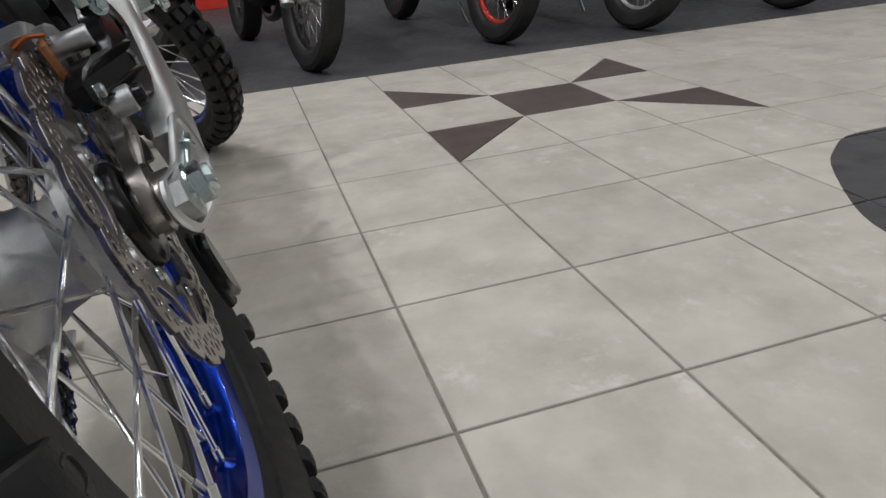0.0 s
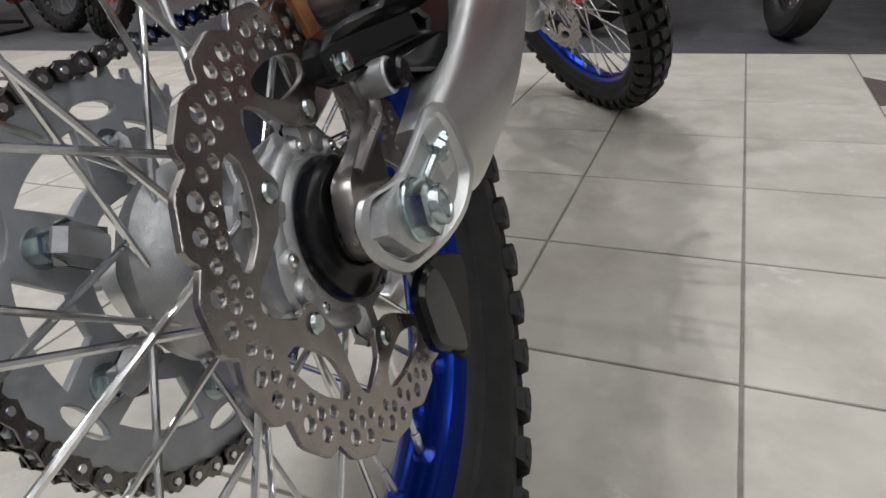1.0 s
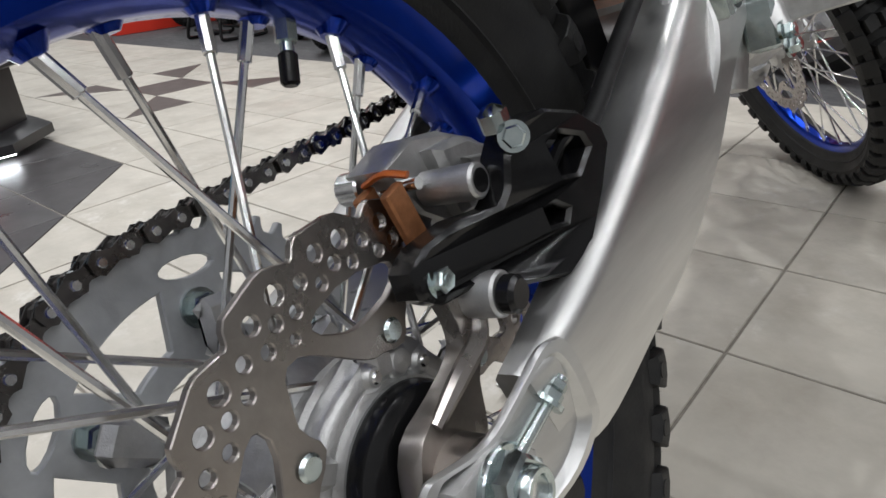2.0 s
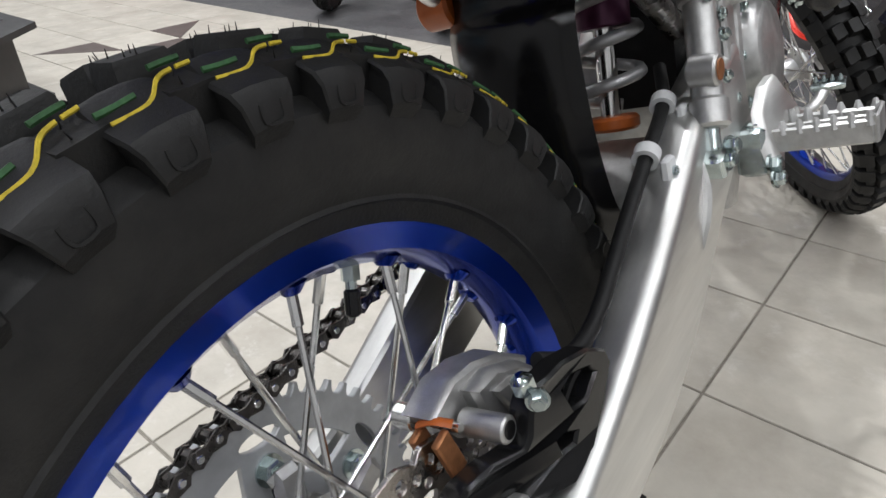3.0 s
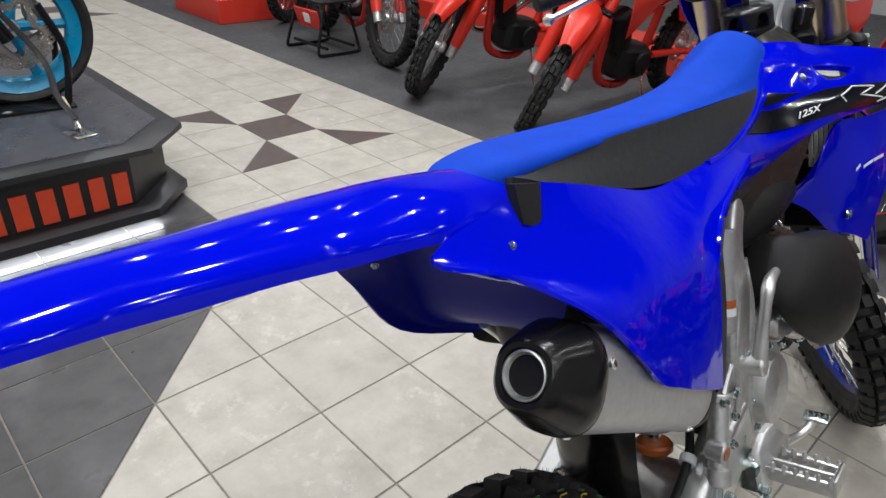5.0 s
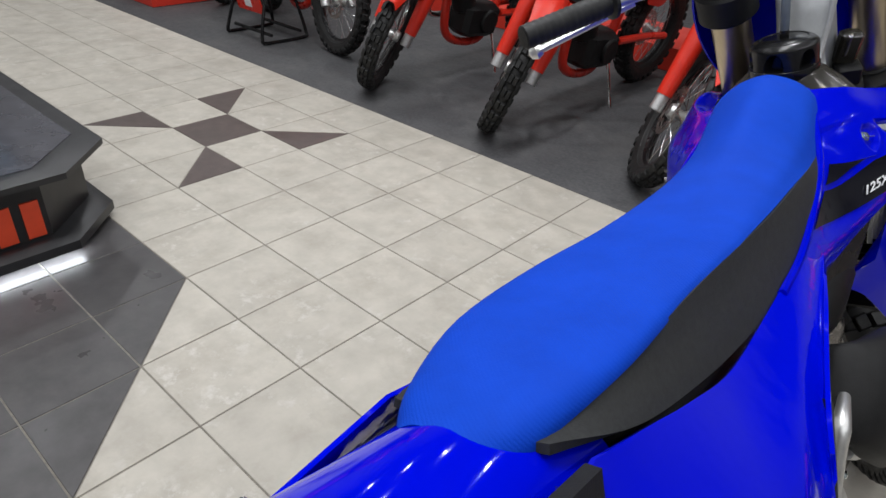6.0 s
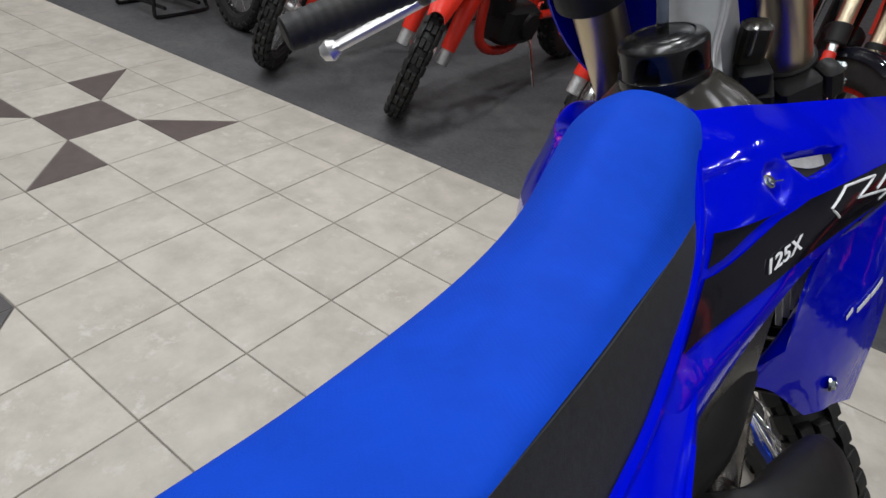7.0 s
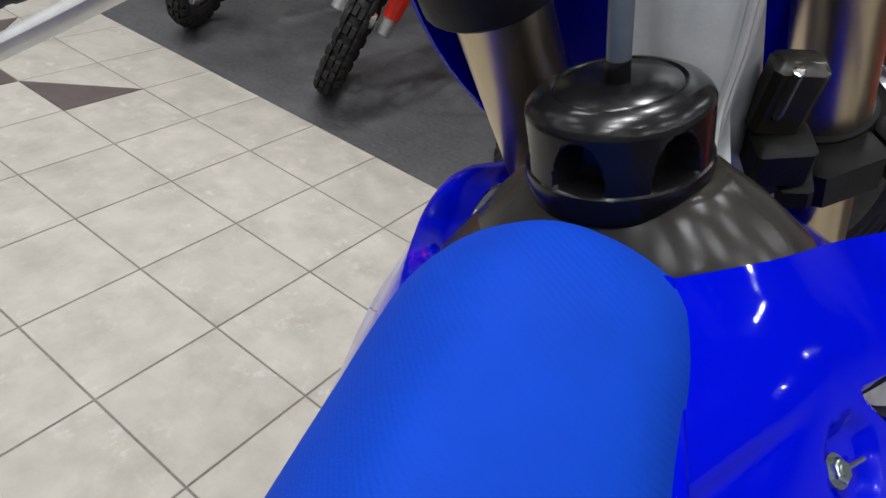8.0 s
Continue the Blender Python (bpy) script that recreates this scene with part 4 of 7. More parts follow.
bm = B()
rings(bm, [oval(A0 + ax * s, a, b) for s, a, b in ((-0.006, 0.038, 0.042), (-0.004, 0.040, 0.0445), (0.10, 0.0425, 0.0480), (0.27, 0.0460, 0.0545), (0.274, 0.045, 0.0535))])
sil = mp("silencer", bm, SILVER, "satin aluminium silencer", basis=LOC_R)
bm = B()
rings(bm, [oval(A0 + ax * s, a, b) for s, a, b in ((-0.040, 0.0185, 0.0185), (-0.0440, 0.0200, 0.0205), (-0.0450, 0.0240, 0.0245), (-0.0425, 0.0275, 0.0285), (-0.036, 0.0300, 0.0315), (-0.022, 0.0345, 0.0375), (-0.006, 0.0400, 0.0445), (0.001, 0.0418, 0.0465), (0.010, 0.0420, 0.0468), (0.012, 0.0412, 0.0455), (0.0, 0.036, 0.036))])
sub("end_cap", bm, PLASTIC, sil, "black plastic end cap")
bm = B()
n = 32
rows = []
prof = ((-0.040, 0.0200), (-0.0445, 0.0192), (-0.0450, 0.0178), (-0.0425, 0.0165), (-0.032, 0.0128), (-0.022, 0.0112), (0.0, 0.0110), (0.0, 0.0150), (-0.030, 0.0200))
tu, tv = su, sv
for k in range(n):
    t = 2 * math.pi * k / n
    e = tu * math.cos(t) + tv * math.sin(t)
    rows.append([A0 + ax * s + e * r for s, r in prof])
rings(bm, rows, loop=True)
sub("outlet_ring", bm, ALU, sil, "bare metal outlet ring")
bm = B()
cyl(bm, A0 - ax * 0.004, A0 - ax * 0.002, 0.0140, n=24)
sub("outlet_bore", bm, PLASTIC_MATT, sil)
bm = B()
rings(bm, [oval(A0 + ax * s, a, b) for s, a, b in ((0.268, 0.0465, 0.0550), (0.285, 0.046, 0.054), (0.305, 0.036, 0.040), (0.33, 0.022, 0.022), (0.36, 0.018, 0.018))])
sub("front_cap", bm, PLASTIC_MATT, sil)
for s, t in ((0.018, -0.35), (0.018, 1.35), (0.018, 2.9), (0.255, 1.0), (0.255, 2.4), (0.255, -0.8)):
    bm = B()
    e = su * math.cos(t) + sv * math.sin(t)
    o = oval(A0 + ax * s, 0.0405 + 0.021 * s, 0.0450 + 0.034 * s)
    p = o[int(round((t % (2 * math.pi)) / (2 * math.pi) * 40)) % 40]
    cyl(bm, p - e * 0.002, p + e * 0.0035, 0.0048, n=12, bev=0.0015)
    sub("rivet", bm, CHROME, sil)
bm = B()
tube(bm, [A0 + ax * 0.33, (0.10, 0.38, 0.345), (0.075, 0.46, 0.33), (0.03, 0.56, 0.33), (0.02, 0.66, 0.33)], [0.018, 0.019, 0.020, 0.024, 0.03], n=14)
sub("link_pipe", bm, CAST, sil)

# mud flap, air box and shock
bm = B()
net = []
for y, z in ((0.322, 0.355), (0.323, 0.322), (0.319, 0.306), (0.309, 0.290), (0.304, 0.25), (0.306, 0.19), (0.320, 0.13), (0.348, 0.09), (0.375, 0.06)):
    net.append([(-0.075, y + 0.030, z), (-0.050, y + 0.010, z), (0.0, y - 0.006, z), (0.035, y - 0.002, z), (0.056, y + 0.012, z)])
shell(bm, net, 0.003, 4, 4)
flap = mp("mud_flap", bm, PLASTIC, "glossy black curved mud flap")
for x, y, z in ((0.040, 0.321, 0.338), (-0.042, 0.329, 0.338)):
    bm = B()
    bolt(bm, (x, y - 0.002, z), (0, -1, 0.1), 0.0043, 0.004)
    sub("flap_bolt", bm, ZINC, flap)
bm = B()
rows = []
for y, zl, zh, hw in ((0.212, 0.45, 0.56, 0.050), (0.235, 0.40, 0.59, 0.070), (0.28, 0.352, 0.60, 0.085), (0.36, 0.345, 0.58, 0.085), (0.46, 0.36, 0.57, 0.075), (0.56, 0.40, 0.56, 0.06)):
    rows.append(section((0, y, (zl + zh) / 2), hw, (zh - zl) / 2, 0.0, p=4))
rings(bm, interp_sections(rows, 3))
mp("air_box", bm, PLASTIC_MATT, "black air box under the seat")
for s in (1, -1):
    bm = B()
    tube(bm, [(s * 0.074, 0.225, 0.455), (s * 0.076, 0.26, 0.420), (s * 0.078, 0.32, 0.345), (s * 0.076, 0.40, 0.30), (s * 0.074, 0.50, 0.24)], [0.009, 0.011, 0.012, 0.012, 0.012], n=12)
    mp("subframe_tube", bm, ALU if s < 0 else CHAIN, "aluminium subframe tube" if s < 0 else "dark steel subframe tube")
bm = B()
cyl(bm, (-0.100, 0.352, 0.320), (-0.066, 0.352, 0.320), 0.020, n=20, bev=0.003)
roller = mp("chain_roller", bm, ORANGE, "orange plastic chain roller")
bm = B()
bolt(bm, (-0.068, 0.352, 0.320), (1, 0, 0), 0.0075, 0.006)
sub("roller_bolt", bm, ZINC, roller)
S0, S1 = V((0.020, 0.437, 0.166)), V((0.022, 0.480, 0.400))
bm = B()
cyl(bm, S0, S0.lerp(S1, 0.45), 0.010, n=16)
shock = mp("rear_shock", bm, CHROME, "rear shock absorber")
bm = B()
cyl(bm, S0.lerp(S1, 0.40), S1, 0.026, n=20, bev=0.002)
sub("shock_body", bm, PURPLE, shock, "dark purple shock body")
bm = B()
d = (S1 - S0).normalized()
u, v = frame_of(d)
pts = []
for k in range(5 * 14 + 1):
    t = 2 * math.pi * k / 14
    pts.append(S0 + d * (0.02 + 0.20 * k / 70) + (u * math.cos(t) + v * math.sin(t)) * 0.032)
tube(bm, pts, 0.0060, n=10, per=1)
sub("spring", bm, SILVER, shock, "silver coil spring")
# added block, no known part: keeps the space behind the shock dark
bm = B()
rings(bm, [[V((x, 0.515 + 0.018 * math.cos(a) + 0.10 * (z - 0.25), z)) for a, z in ((0.0, 0.17), (0.0, 0.34), (math.pi, 0.34), (math.pi, 0.17))] for x in (0.004, 0.072)])
mp("shock_guard", bm, PLASTIC_MATT, "matt black filler added to darken the space behind the shock")
bm = B()
cyl(bm, S0 - d * 0.002, S0 + d * 0.012, 0.027, n=24, bev=0.003)
sub("spring_seat", bm, ORANGE, shock, "orange spring seat")
# ---- seat, bodywork, frame and engine ----
def both(name, net, mat, label, thick=0.0035, nu=6, nv=6, mid=0.0):
    """The same panel on the right and, mirrored, on the left."""
    made = []
    for s in (1, -1):
        bm = B()
        shell(bm, [[(s * x + (2 * mid if s < 0 else 0), y, z) for x, y, z in row][:: s] for row in net], thick, nu, nv)
        made.append(mp(name, bm, mat, label))
    return made


SIDE_NET = [
    [(0.072, 0.158, 0.648), (0.078, 0.215, 0.629), (0.083, 0.27, 0.609), (0.087, 0.345, 0.585), (0.088, 0.44, 0.5755), (0.089, 0.55, 0.572), (0.089, 0.66, 0.575)],
    [(0.080, 0.005, 0.640), (0.124, 0.14, 0.576), (0.140, 0.21, 0.553), (0.143, 0.27, 0.541), (0.140, 0.33, 0.540), (0.118, 0.46, 0.553), (0.098, 0.67, 0.552)],
    [(0.116, 0.045, 0.612), (0.148, 0.128, 0.550), (0.156, 0.18, 0.520), (0.159, 0.23, 0.500), (0.159, 0.28, 0.494), (0.154, 0.338, 0.512), (0.142, 0.392, 0.543)],
    [(0.150, 0.100, 0.560), (0.162, 0.150, 0.502), (0.167, 0.19, 0.472), (0.169, 0.23, 0.452), (0.170, 0.265, 0.440), (0.167, 0.300, 0.440), (0.163, 0.327, 0.475)],
    [(0.164, 0.142, 0.502), (0.168, 0.165, 0.466), (0.171, 0.195, 0.446), (0.172, 0.225, 0.427), (0.172, 0.250, 0.412), (0.171, 0.275, 0.397), (0.170, 0.302, 0.384)],
]
panels = both("side_panel", SIDE_NET, BLUE_WRAP, "glossy blue plastic side panel")
for s, pn in ((1, panels[0]), (-1, panels[1])):
    bm = B()
    bolt(bm, (s * 0.107, 0.062, 0.628), (s, 0, 0.3), 0.0026, 0.002)
    sub("panel_bolt", bm, ZINC, pn)
both("panel_edge_guard", [
    [(0.147, 0.394, 0.540), (0.126, 0.432, 0.522)],
    [(0.159, 0.341, 0.500), (0.130, 0.430, 0.484)],
    [(0.162, 0.324, 0.455), (0.130, 0.436, 0.416)],
    [(0.164, 0.314, 0.415), (0.129, 0.434, 0.358)],
    [(0.165, 0.300, 0.378), (0.1285, 0.427, 0.3105)],
], PLASTIC_MATT, "matt black edge of the side panel", 0.003, 4, 4)

bm = B()
# black slab laid on the panel in place of the dark open gap
prism(bm, [(0.078, 0.114, 0.659), (0.078, 0.1515, 0.649), (0.083, 0.1415, 0.634), (0.090, 0.128, 0.618), (0.088, 0.106, 0.628)], (-0.010, 0, 0), 0.001)
mp("airbox_lid", bm, PLASTIC_MATT, "matt black patch for the dark gap between fender and side panel")
bm = B()
net = []
for y, zc, hw, drop, edge, mid in ((0.200, 0.650, 0.060, 0.030, 0.042, 0), (0.12, 0.669, 0.066, 0.038, 0.064, 0), (0.05, 0.681, 0.072, 0.032, 0.047, 0), (0.0, 0.686, 0.073, 0.028, 0.041, -0.003), (-0.05, 0.690, 0.072, 0.024, 0.038, -0.007), (-0.10, 0.693, 0.063, 0.022, 0.035, -0.012), (-0.15, 0.696, 0.055, 0.020, 0.034, -0.016), (-0.20, 0.700, 0.049, 0.020, 0.032, -0.018), (-0.26, 0.704, 0.046, 0.018, 0.028, -0.014), (-0.33, 0.706, 0.038, 0.014, 0.022, -0.012), (-0.37, 0.706, 0.020, 0.010, 0.016, -0.012)):
    net.append([(mid + sx * hw * fx, y, zc - dz) for sx, fx, dz in ((-1, 1.0, edge), (-1, 0.94, drop), (-1, 0.66, drop * 0.42), (-1, 0.3, drop * 0.1), (0, 0, 0), (1, 0.3, drop * 0.1), (1, 0.66, drop * 0.42), (1, 0.94, drop), (1, 1.0, edge))])
shell(bm, net, 0.004, 5, 4)
fender = mp("rear_fender", bm, BLUE, "glossy blue plastic rear fender")
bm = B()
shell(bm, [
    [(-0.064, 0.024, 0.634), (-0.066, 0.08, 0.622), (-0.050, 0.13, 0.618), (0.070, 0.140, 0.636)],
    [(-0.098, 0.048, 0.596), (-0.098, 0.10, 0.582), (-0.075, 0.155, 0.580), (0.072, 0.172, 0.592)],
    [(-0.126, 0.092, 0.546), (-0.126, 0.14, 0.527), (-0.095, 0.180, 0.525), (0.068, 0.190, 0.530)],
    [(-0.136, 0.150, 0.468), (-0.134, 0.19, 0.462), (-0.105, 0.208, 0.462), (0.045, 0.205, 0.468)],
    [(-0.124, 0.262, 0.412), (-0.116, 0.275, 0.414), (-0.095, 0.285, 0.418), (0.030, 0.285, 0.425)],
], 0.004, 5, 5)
# the wing's shade is in its colour
sub("inner_wing", bm, SHADED_BLUE, fender, "blue inner wing beside the wheel, coloured dark for the shade there")
bm = B()
shell(bm, [
    [(-0.126, 0.255, 0.424), (-0.116, 0.270, 0.424), (-0.095, 0.280, 0.425), (0.030, 0.282, 0.430)],
    [(-0.129, 0.270, 0.396), (-0.116, 0.285, 0.400), (-0.095, 0.292, 0.405), (0.026, 0.294, 0.412)],
    [(-0.118, 0.322, 0.364), (-0.110, 0.328, 0.368), (-0.090, 0.332, 0.376), (0.020, 0.335, 0.388)],
    [(-0.108, 0.368, 0.331), (-0.104, 0.370, 0.336), (-0.085, 0.372, 0.346), (0.015, 0.372, 0.362)],
], 0.004, 4, 4)
sub("wheel_arch_liner", bm, PLASTIC_MATT, fender, "matt black liner of the wheel arch")
for x, y, z in ((-0.098, 0.10, 0.574), (0.03, 0.09, 0.612)):
    bm = B()
    bolt(bm, (x, y, z), (0.6, -0.6, -0.5), 0.0034, 0.003)
    sub("fender_bolt", bm, ZINC, fender)

# seat: blue cover on top, black gripper sides
SY = [0.125, 0.16, 0.24, 0.34, 0.44, 0.54, 0.62, 0.70, 0.77, 0.83, 0.868, 0.884]
SZ = [0.661, 0.664, 0.660, 0.651, 0.6445, 0.6455, 0.654, 0.669, 0.684, 0.694, 0.684, 0.660]
SW = [0.022, 0.038, 0.053, 0.056, 0.0635, 0.069, 0.071, 0.072, 0.071, 0.068, 0.061, 0.052]  # right edge
SL = [0.030, 0.048, 0.068, 0.065, 0.052, 0.047, 0.046, 0.050, 0.058, 0.062, 0.054, 0.040]  # left edge
SB = [0.640, 0.649, 0.6505, 0.6455, 0.638, 0.630, 0.6245, 0.6190, 0.6130, 0.610, 0.615, 0.632]
bm = B()
net = []
for y, z, wr, wl, b in zip(SY, SZ, SW, SL, SB):
    h = z - b
    k = max(0.0, min(1.0, (y - 0.40) / 0.20))
    k1, k2, k3, k4 = [(1 - k) * flat + k * float(np.interp(y, (0.70, 0.84), crown)) for flat, crown in ((0.35, (0.18, 0.30)), (0.72, (0.43, 0.66)), (0.93, (0.67, 0.86)), (0.99, (0.88, 0.96)))]
    w, m = (wr + wl) / 2, (wr - wl) / 2
    nw = w * (1 - 0.07 * k)
    half = [(w, b), (nw * 0.985, b + k1 * h), (nw * 0.86, b + k2 * h), (nw * 0.58, b + k3 * h), (nw * 0.28, b + k4 * h)]
    net.append([(m - x, y, zz) for x, zz in half] + [(m, y, z)] + [(m + x, y, zz) for x, zz in half[::-1]])
shell(bm, net, 0.006, 5, 3)
seat = mp("seat", bm, SEAT_BLUE, "blue ribbed vinyl seat with black sides")
GY = [0.150, 0.22, 0.30, 0.38, 0.46, 0.54, 0.62, 0.68, 0.735, 0.775]
GL = [0.648, 0.621, 0.597, 0.578, 0.568, 0.564, 0.566, 0.576, 0.594, 0.609]
for s in (1, -1):
    bm = B()
    net = []
    for y, lo in zip(GY, GL):
        w, b = float(np.interp(y, SY, SW if s > 0 else SL)), float(np.interp(y, SY, SB))
        out = float(np.interp(y, (0.48, 0.60), (0.016, 0.011)))
        net.append([(s * w, y, b + 0.002), (s * (w + 0.004), y, b * 0.7 + lo * 0.3), (s * (w + out * 0.7), y, b * 0.3 + lo * 0.7), (s * (w + out), y, lo)][:: s])
    shell(bm, net, 0.006, 5, 3)
    sub("seat_side", bm, SEAT_BLACK, seat, "black gripper side of the seat")
bm = B()
rows = [section((0, y, (z + lo) / 2 - 0.008), max(0.02, w - 0.018), max(0.008, (z - lo) / 2 - 0.012), 0, p=3) for y, z, w, lo in ((0.18, 0.652, 0.036, 0.635), (0.24, 0.651, 0.052, 0.615), (0.38, 0.644, 0.066, 0.585), (0.54, 0.634, 0.060, 0.570), (0.68, 0.645, 0.056, 0.58), (0.80, 0.670, 0.050, 0.61), (0.858, 0.675, 0.042, 0.63))]
rings(bm, interp_sections(rows, 3))
sub("seat_foam", bm, SEAT_BLACK, seat)
# round emblem disc on the seat's tail
bm = B()
e0, ez = V((0.004, 0.200, 0.6640)), V((0, 0.10, 0.995))
cyl(bm, e0 - ez * 0.004, e0 + ez * 0.001, 0.017, n=32, bev=0.0008)
emblem = sub("emblem", bm, PLASTIC, seat, "round black and silver emblem")
bm = B()
u, v = frame_of(ez)
rows = []
for k in range(32):
    t = 2 * math.pi * k / 32
    e = u * math.cos(t) + v * math.sin(t)
    rows.append([e0 + e * 0.0125 + ez * 0.0008, e0 + e * 0.0150 + ez * 0.0008, e0 + e * 0.0145 + ez * 0.0018, e0 + e * 0.0130 + ez * 0.0018])
rings(bm, rows, loop=True)
for k in range(3):
    t = 2 * math.pi * k / 3 + 0.5
    e = u * math.cos(t) + v * math.sin(t)
    tube(bm, [e0 + ez * 0.0012, e0 + e * 0.0125 + ez * 0.0012], 0.0011, n=6)
sub("emblem_ring", bm, CHROME, seat)

# tank and cap
C0, CN = V((0.005, 0.940, 0.690)), V((0.03, -0.13, 0.99)).normalized()
bm = B()
rows = []
for y, zl, zh, hw in ((0.49, 0.475, 0.525, 0.056), (0.54, 0.460, 0.550, 0.078), (0.62, 0.440, 0.575, 0.088), (0.70, 0.425, 0.590, 0.094), (0.79, 0.43, 0.610, 0.104), (0.87, 0.45, 0.655, 0.106), (0.93, 0.47, 0.670, 0.108), (0.99, 0.50, 0.658, 0.092), (1.03, 0.52, 0.63, 0.05)):
    rows.append(section((0, y, (zl + zh) / 2), hw, (zh - zl) / 2, -0.2, n=24, p=2.6))
rings(bm, interp_sections(rows, 4))
rows = []
for h, r in ((-0.046, 0.084), (-0.034, 0.074), (-0.022, 0.064), (-0.012, 0.053), (-0.006, 0.0475), (-0.003, 0.043)):
    rows.append([C0 + CN * h + V((1, 0, 0)) * (r * math.cos(t) * (1.12 if math.cos(t) > 0 else 1.0)) + CN.cross(V((1, 0, 0))) * (r * 0.80 * math.sin(t)) for t in np.linspace(0, 2 * math.pi, 41)[:-1]])
rings(bm, rows)
tank = mp("fuel_tank", bm, TANK, "smoky black plastic fuel tank")
bm = B()
shell(bm, [
    [(0.085, 0.61, 0.530), (0.097, 0.72, 0.540), (0.130, 0.850, 0.532)],
    [(0.084, 0.625, 0.488), (0.096, 0.71, 0.492), (0.123, 0.820, 0.490)],
    [(0.086, 0.655, 0.446), (0.095, 0.70, 0.442), (0.110, 0.775, 0.437)],
    [(0.084, 0.675, 0.420), (0.090, 0.70, 0.416), (0.098, 0.740, 0.418)],
], 0.004, 5, 5)
sub("tank_side", bm, TANK, tank, "smoky dark side wall of the tank")
cu_, cv_ = V((1, 0, 0)), CN.cross(V((1, 0, 0)))
bm = B()
rows = []
prof = [(-0.012, 0.047), (0.0, 0.0485), (0.004, 0.0480)] + [(0.005 + 0.0012 * k, 0.0468 - 0.00003 * k) for k in range(25)] + [(0.0358, 0.0450), (0.039, 0.0418), (0.0418, 0.036), (0.0424, 0.033), (0.0412, 0.0315), (0.0424, 0.030), (0.0435, 0.012)]
for h, r in [(h * 0.93, r * 0.925) for h, r in prof]:
    row = []
    for k in range(240):
        t = 2 * math.pi * k / 240
        p = abs(((t + 0.64) * 6 / (2 * math.pi) + 0.5) % 1.0 - 0.5) / 0.27
        q = max(0.0, (h - 0.009) / 0.0200)
        deep = 1 - math.hypot(p, q)
        dip = 0.0150 * (1 - (1 - min(1.0, deep / 0.34)) ** 2) if deep > 0 and h > 0.0049 else 0.0
        row.append(C0 + CN * h + (cu_ * math.cos(t) + cv_ * math.sin(t)) * (r - dip))
    rows.append(row)
rings(bm, rows)
cap = mp("fuel_cap", bm, PLASTIC, "black scalloped fuel cap")
bm = B()
cyl(bm, C0 + CN * 0.038, C0 + CN * 0.050, 0.006, n=12)
sub("vent_nipple", bm, PLASTIC, cap)
bm = B()
tube(bm, [C0 + CN * 0.041, C0 + CN * 0.080 + V((0.0, 0.006, 0)), C0 + CN * 0.13 + V((-0.004, 0.03, 0)), C0 + CN * 0.17 + V((-0.012, 0.075, 0)), C0 + CN * 0.15 + V((-0.02, 0.13, 0))], 0.0058, n=12)
sub("vent_hose", bm, HOSE, cap, "translucent grey vent hose")

# shrouds
UP_NET = [
    [(0.047, 0.868, 0.672), (0.080, 0.910, 0.664), (0.106, 0.968, 0.648), (0.150, 1.035, 0.632), (0.190, 1.112, 0.612)],
    [(0.064, 0.815, 0.651), (0.098, 0.860, 0.640), (0.128, 0.915, 0.626), (0.165, 0.990, 0.607), (0.225, 1.146, 0.573)],
    [(0.082, 0.748, 0.615), (0.110, 0.800, 0.598), (0.140, 0.860, 0.585), (0.175, 0.940, 0.572), (0.225, 1.100, 0.536)],
    [(0.088, 0.680, 0.586), (0.100, 0.714, 0.566), (0.115, 0.752, 0.556), (0.132, 0.796, 0.548), (0.149, 0.850, 0.539)],
    [(0.092, 0.585, 0.571), (0.101, 0.608, 0.556), (0.105, 0.627, 0.540), (0.104, 0.644, 0.526), (0.101, 0.661, 0.513)],
    [(0.092, 0.500, 0.572), (0.101, 0.523, 0.556), (0.106, 0.542, 0.540), (0.105, 0.560, 0.526), (0.102, 0.577, 0.513)],
]
LOW_NET = [
    [(0.135, 0.836, 0.455), (0.155, 0.885, 0.530), (0.182, 0.975, 0.524), (0.221, 1.075, 0.526)],
    [(0.102, 0.822, 0.425), (0.150, 0.880, 0.455), (0.193, 0.955, 0.456), (0.214, 1.040, 0.429)],
    [(0.125, 0.850, 0.395), (0.158, 0.890, 0.405), (0.187, 0.945, 0.395), (0.206, 1.005, 0.383)],
    [(0.150, 0.885, 0.345), (0.165, 0.905, 0.340), (0.173, 0.935, 0.327), (0.188, 0.985, 0.299)],
]
def shroud_rows(s):
    """The panel's net on one side; the left one's top edge spreads away from the tank."""
    rows = [[(s * x + (0.014 if s < 0 else 0), y, z) for x, y, z in row] for row in UP_NET]
    if s < 0:
        rows[0] = [(-0.040, 0.868, 0.664), (-0.090, 0.905, 0.640), (-0.120, 0.955, 0.638), (-0.124, 1.000, 0.644), (-0.120, 1.045, 0.632)]
        rows.insert(0, [(-0.034, 0.868, 0.655), (-0.070, 0.905, 0.628), (-0.094, 0.955, 0.628), (-0.098, 1.000, 0.636), (-0.095, 1.045, 0.622)])
        rows[2][-2:] = [(-0.160, 0.990, 0.590), (-0.196, 1.085, 0.535)]
    return rows


RECESS = [(0.25, 0.318), (0.246, 0.375), (0.267, 0.410), (0.30, 0.420), (0.333, 0.420), (0.360, 0.388), (0.342, 0.350), (0.308, 0.308), (0.275, 0.298)]
OPENING = [(0.233, 0.415), (0.225, 0.625), (0.230, 0.708), (0.267, 0.700), (0.292, 0.637), (0.308, 0.555), (0.308, 0.521), (0.275, 0.467)]


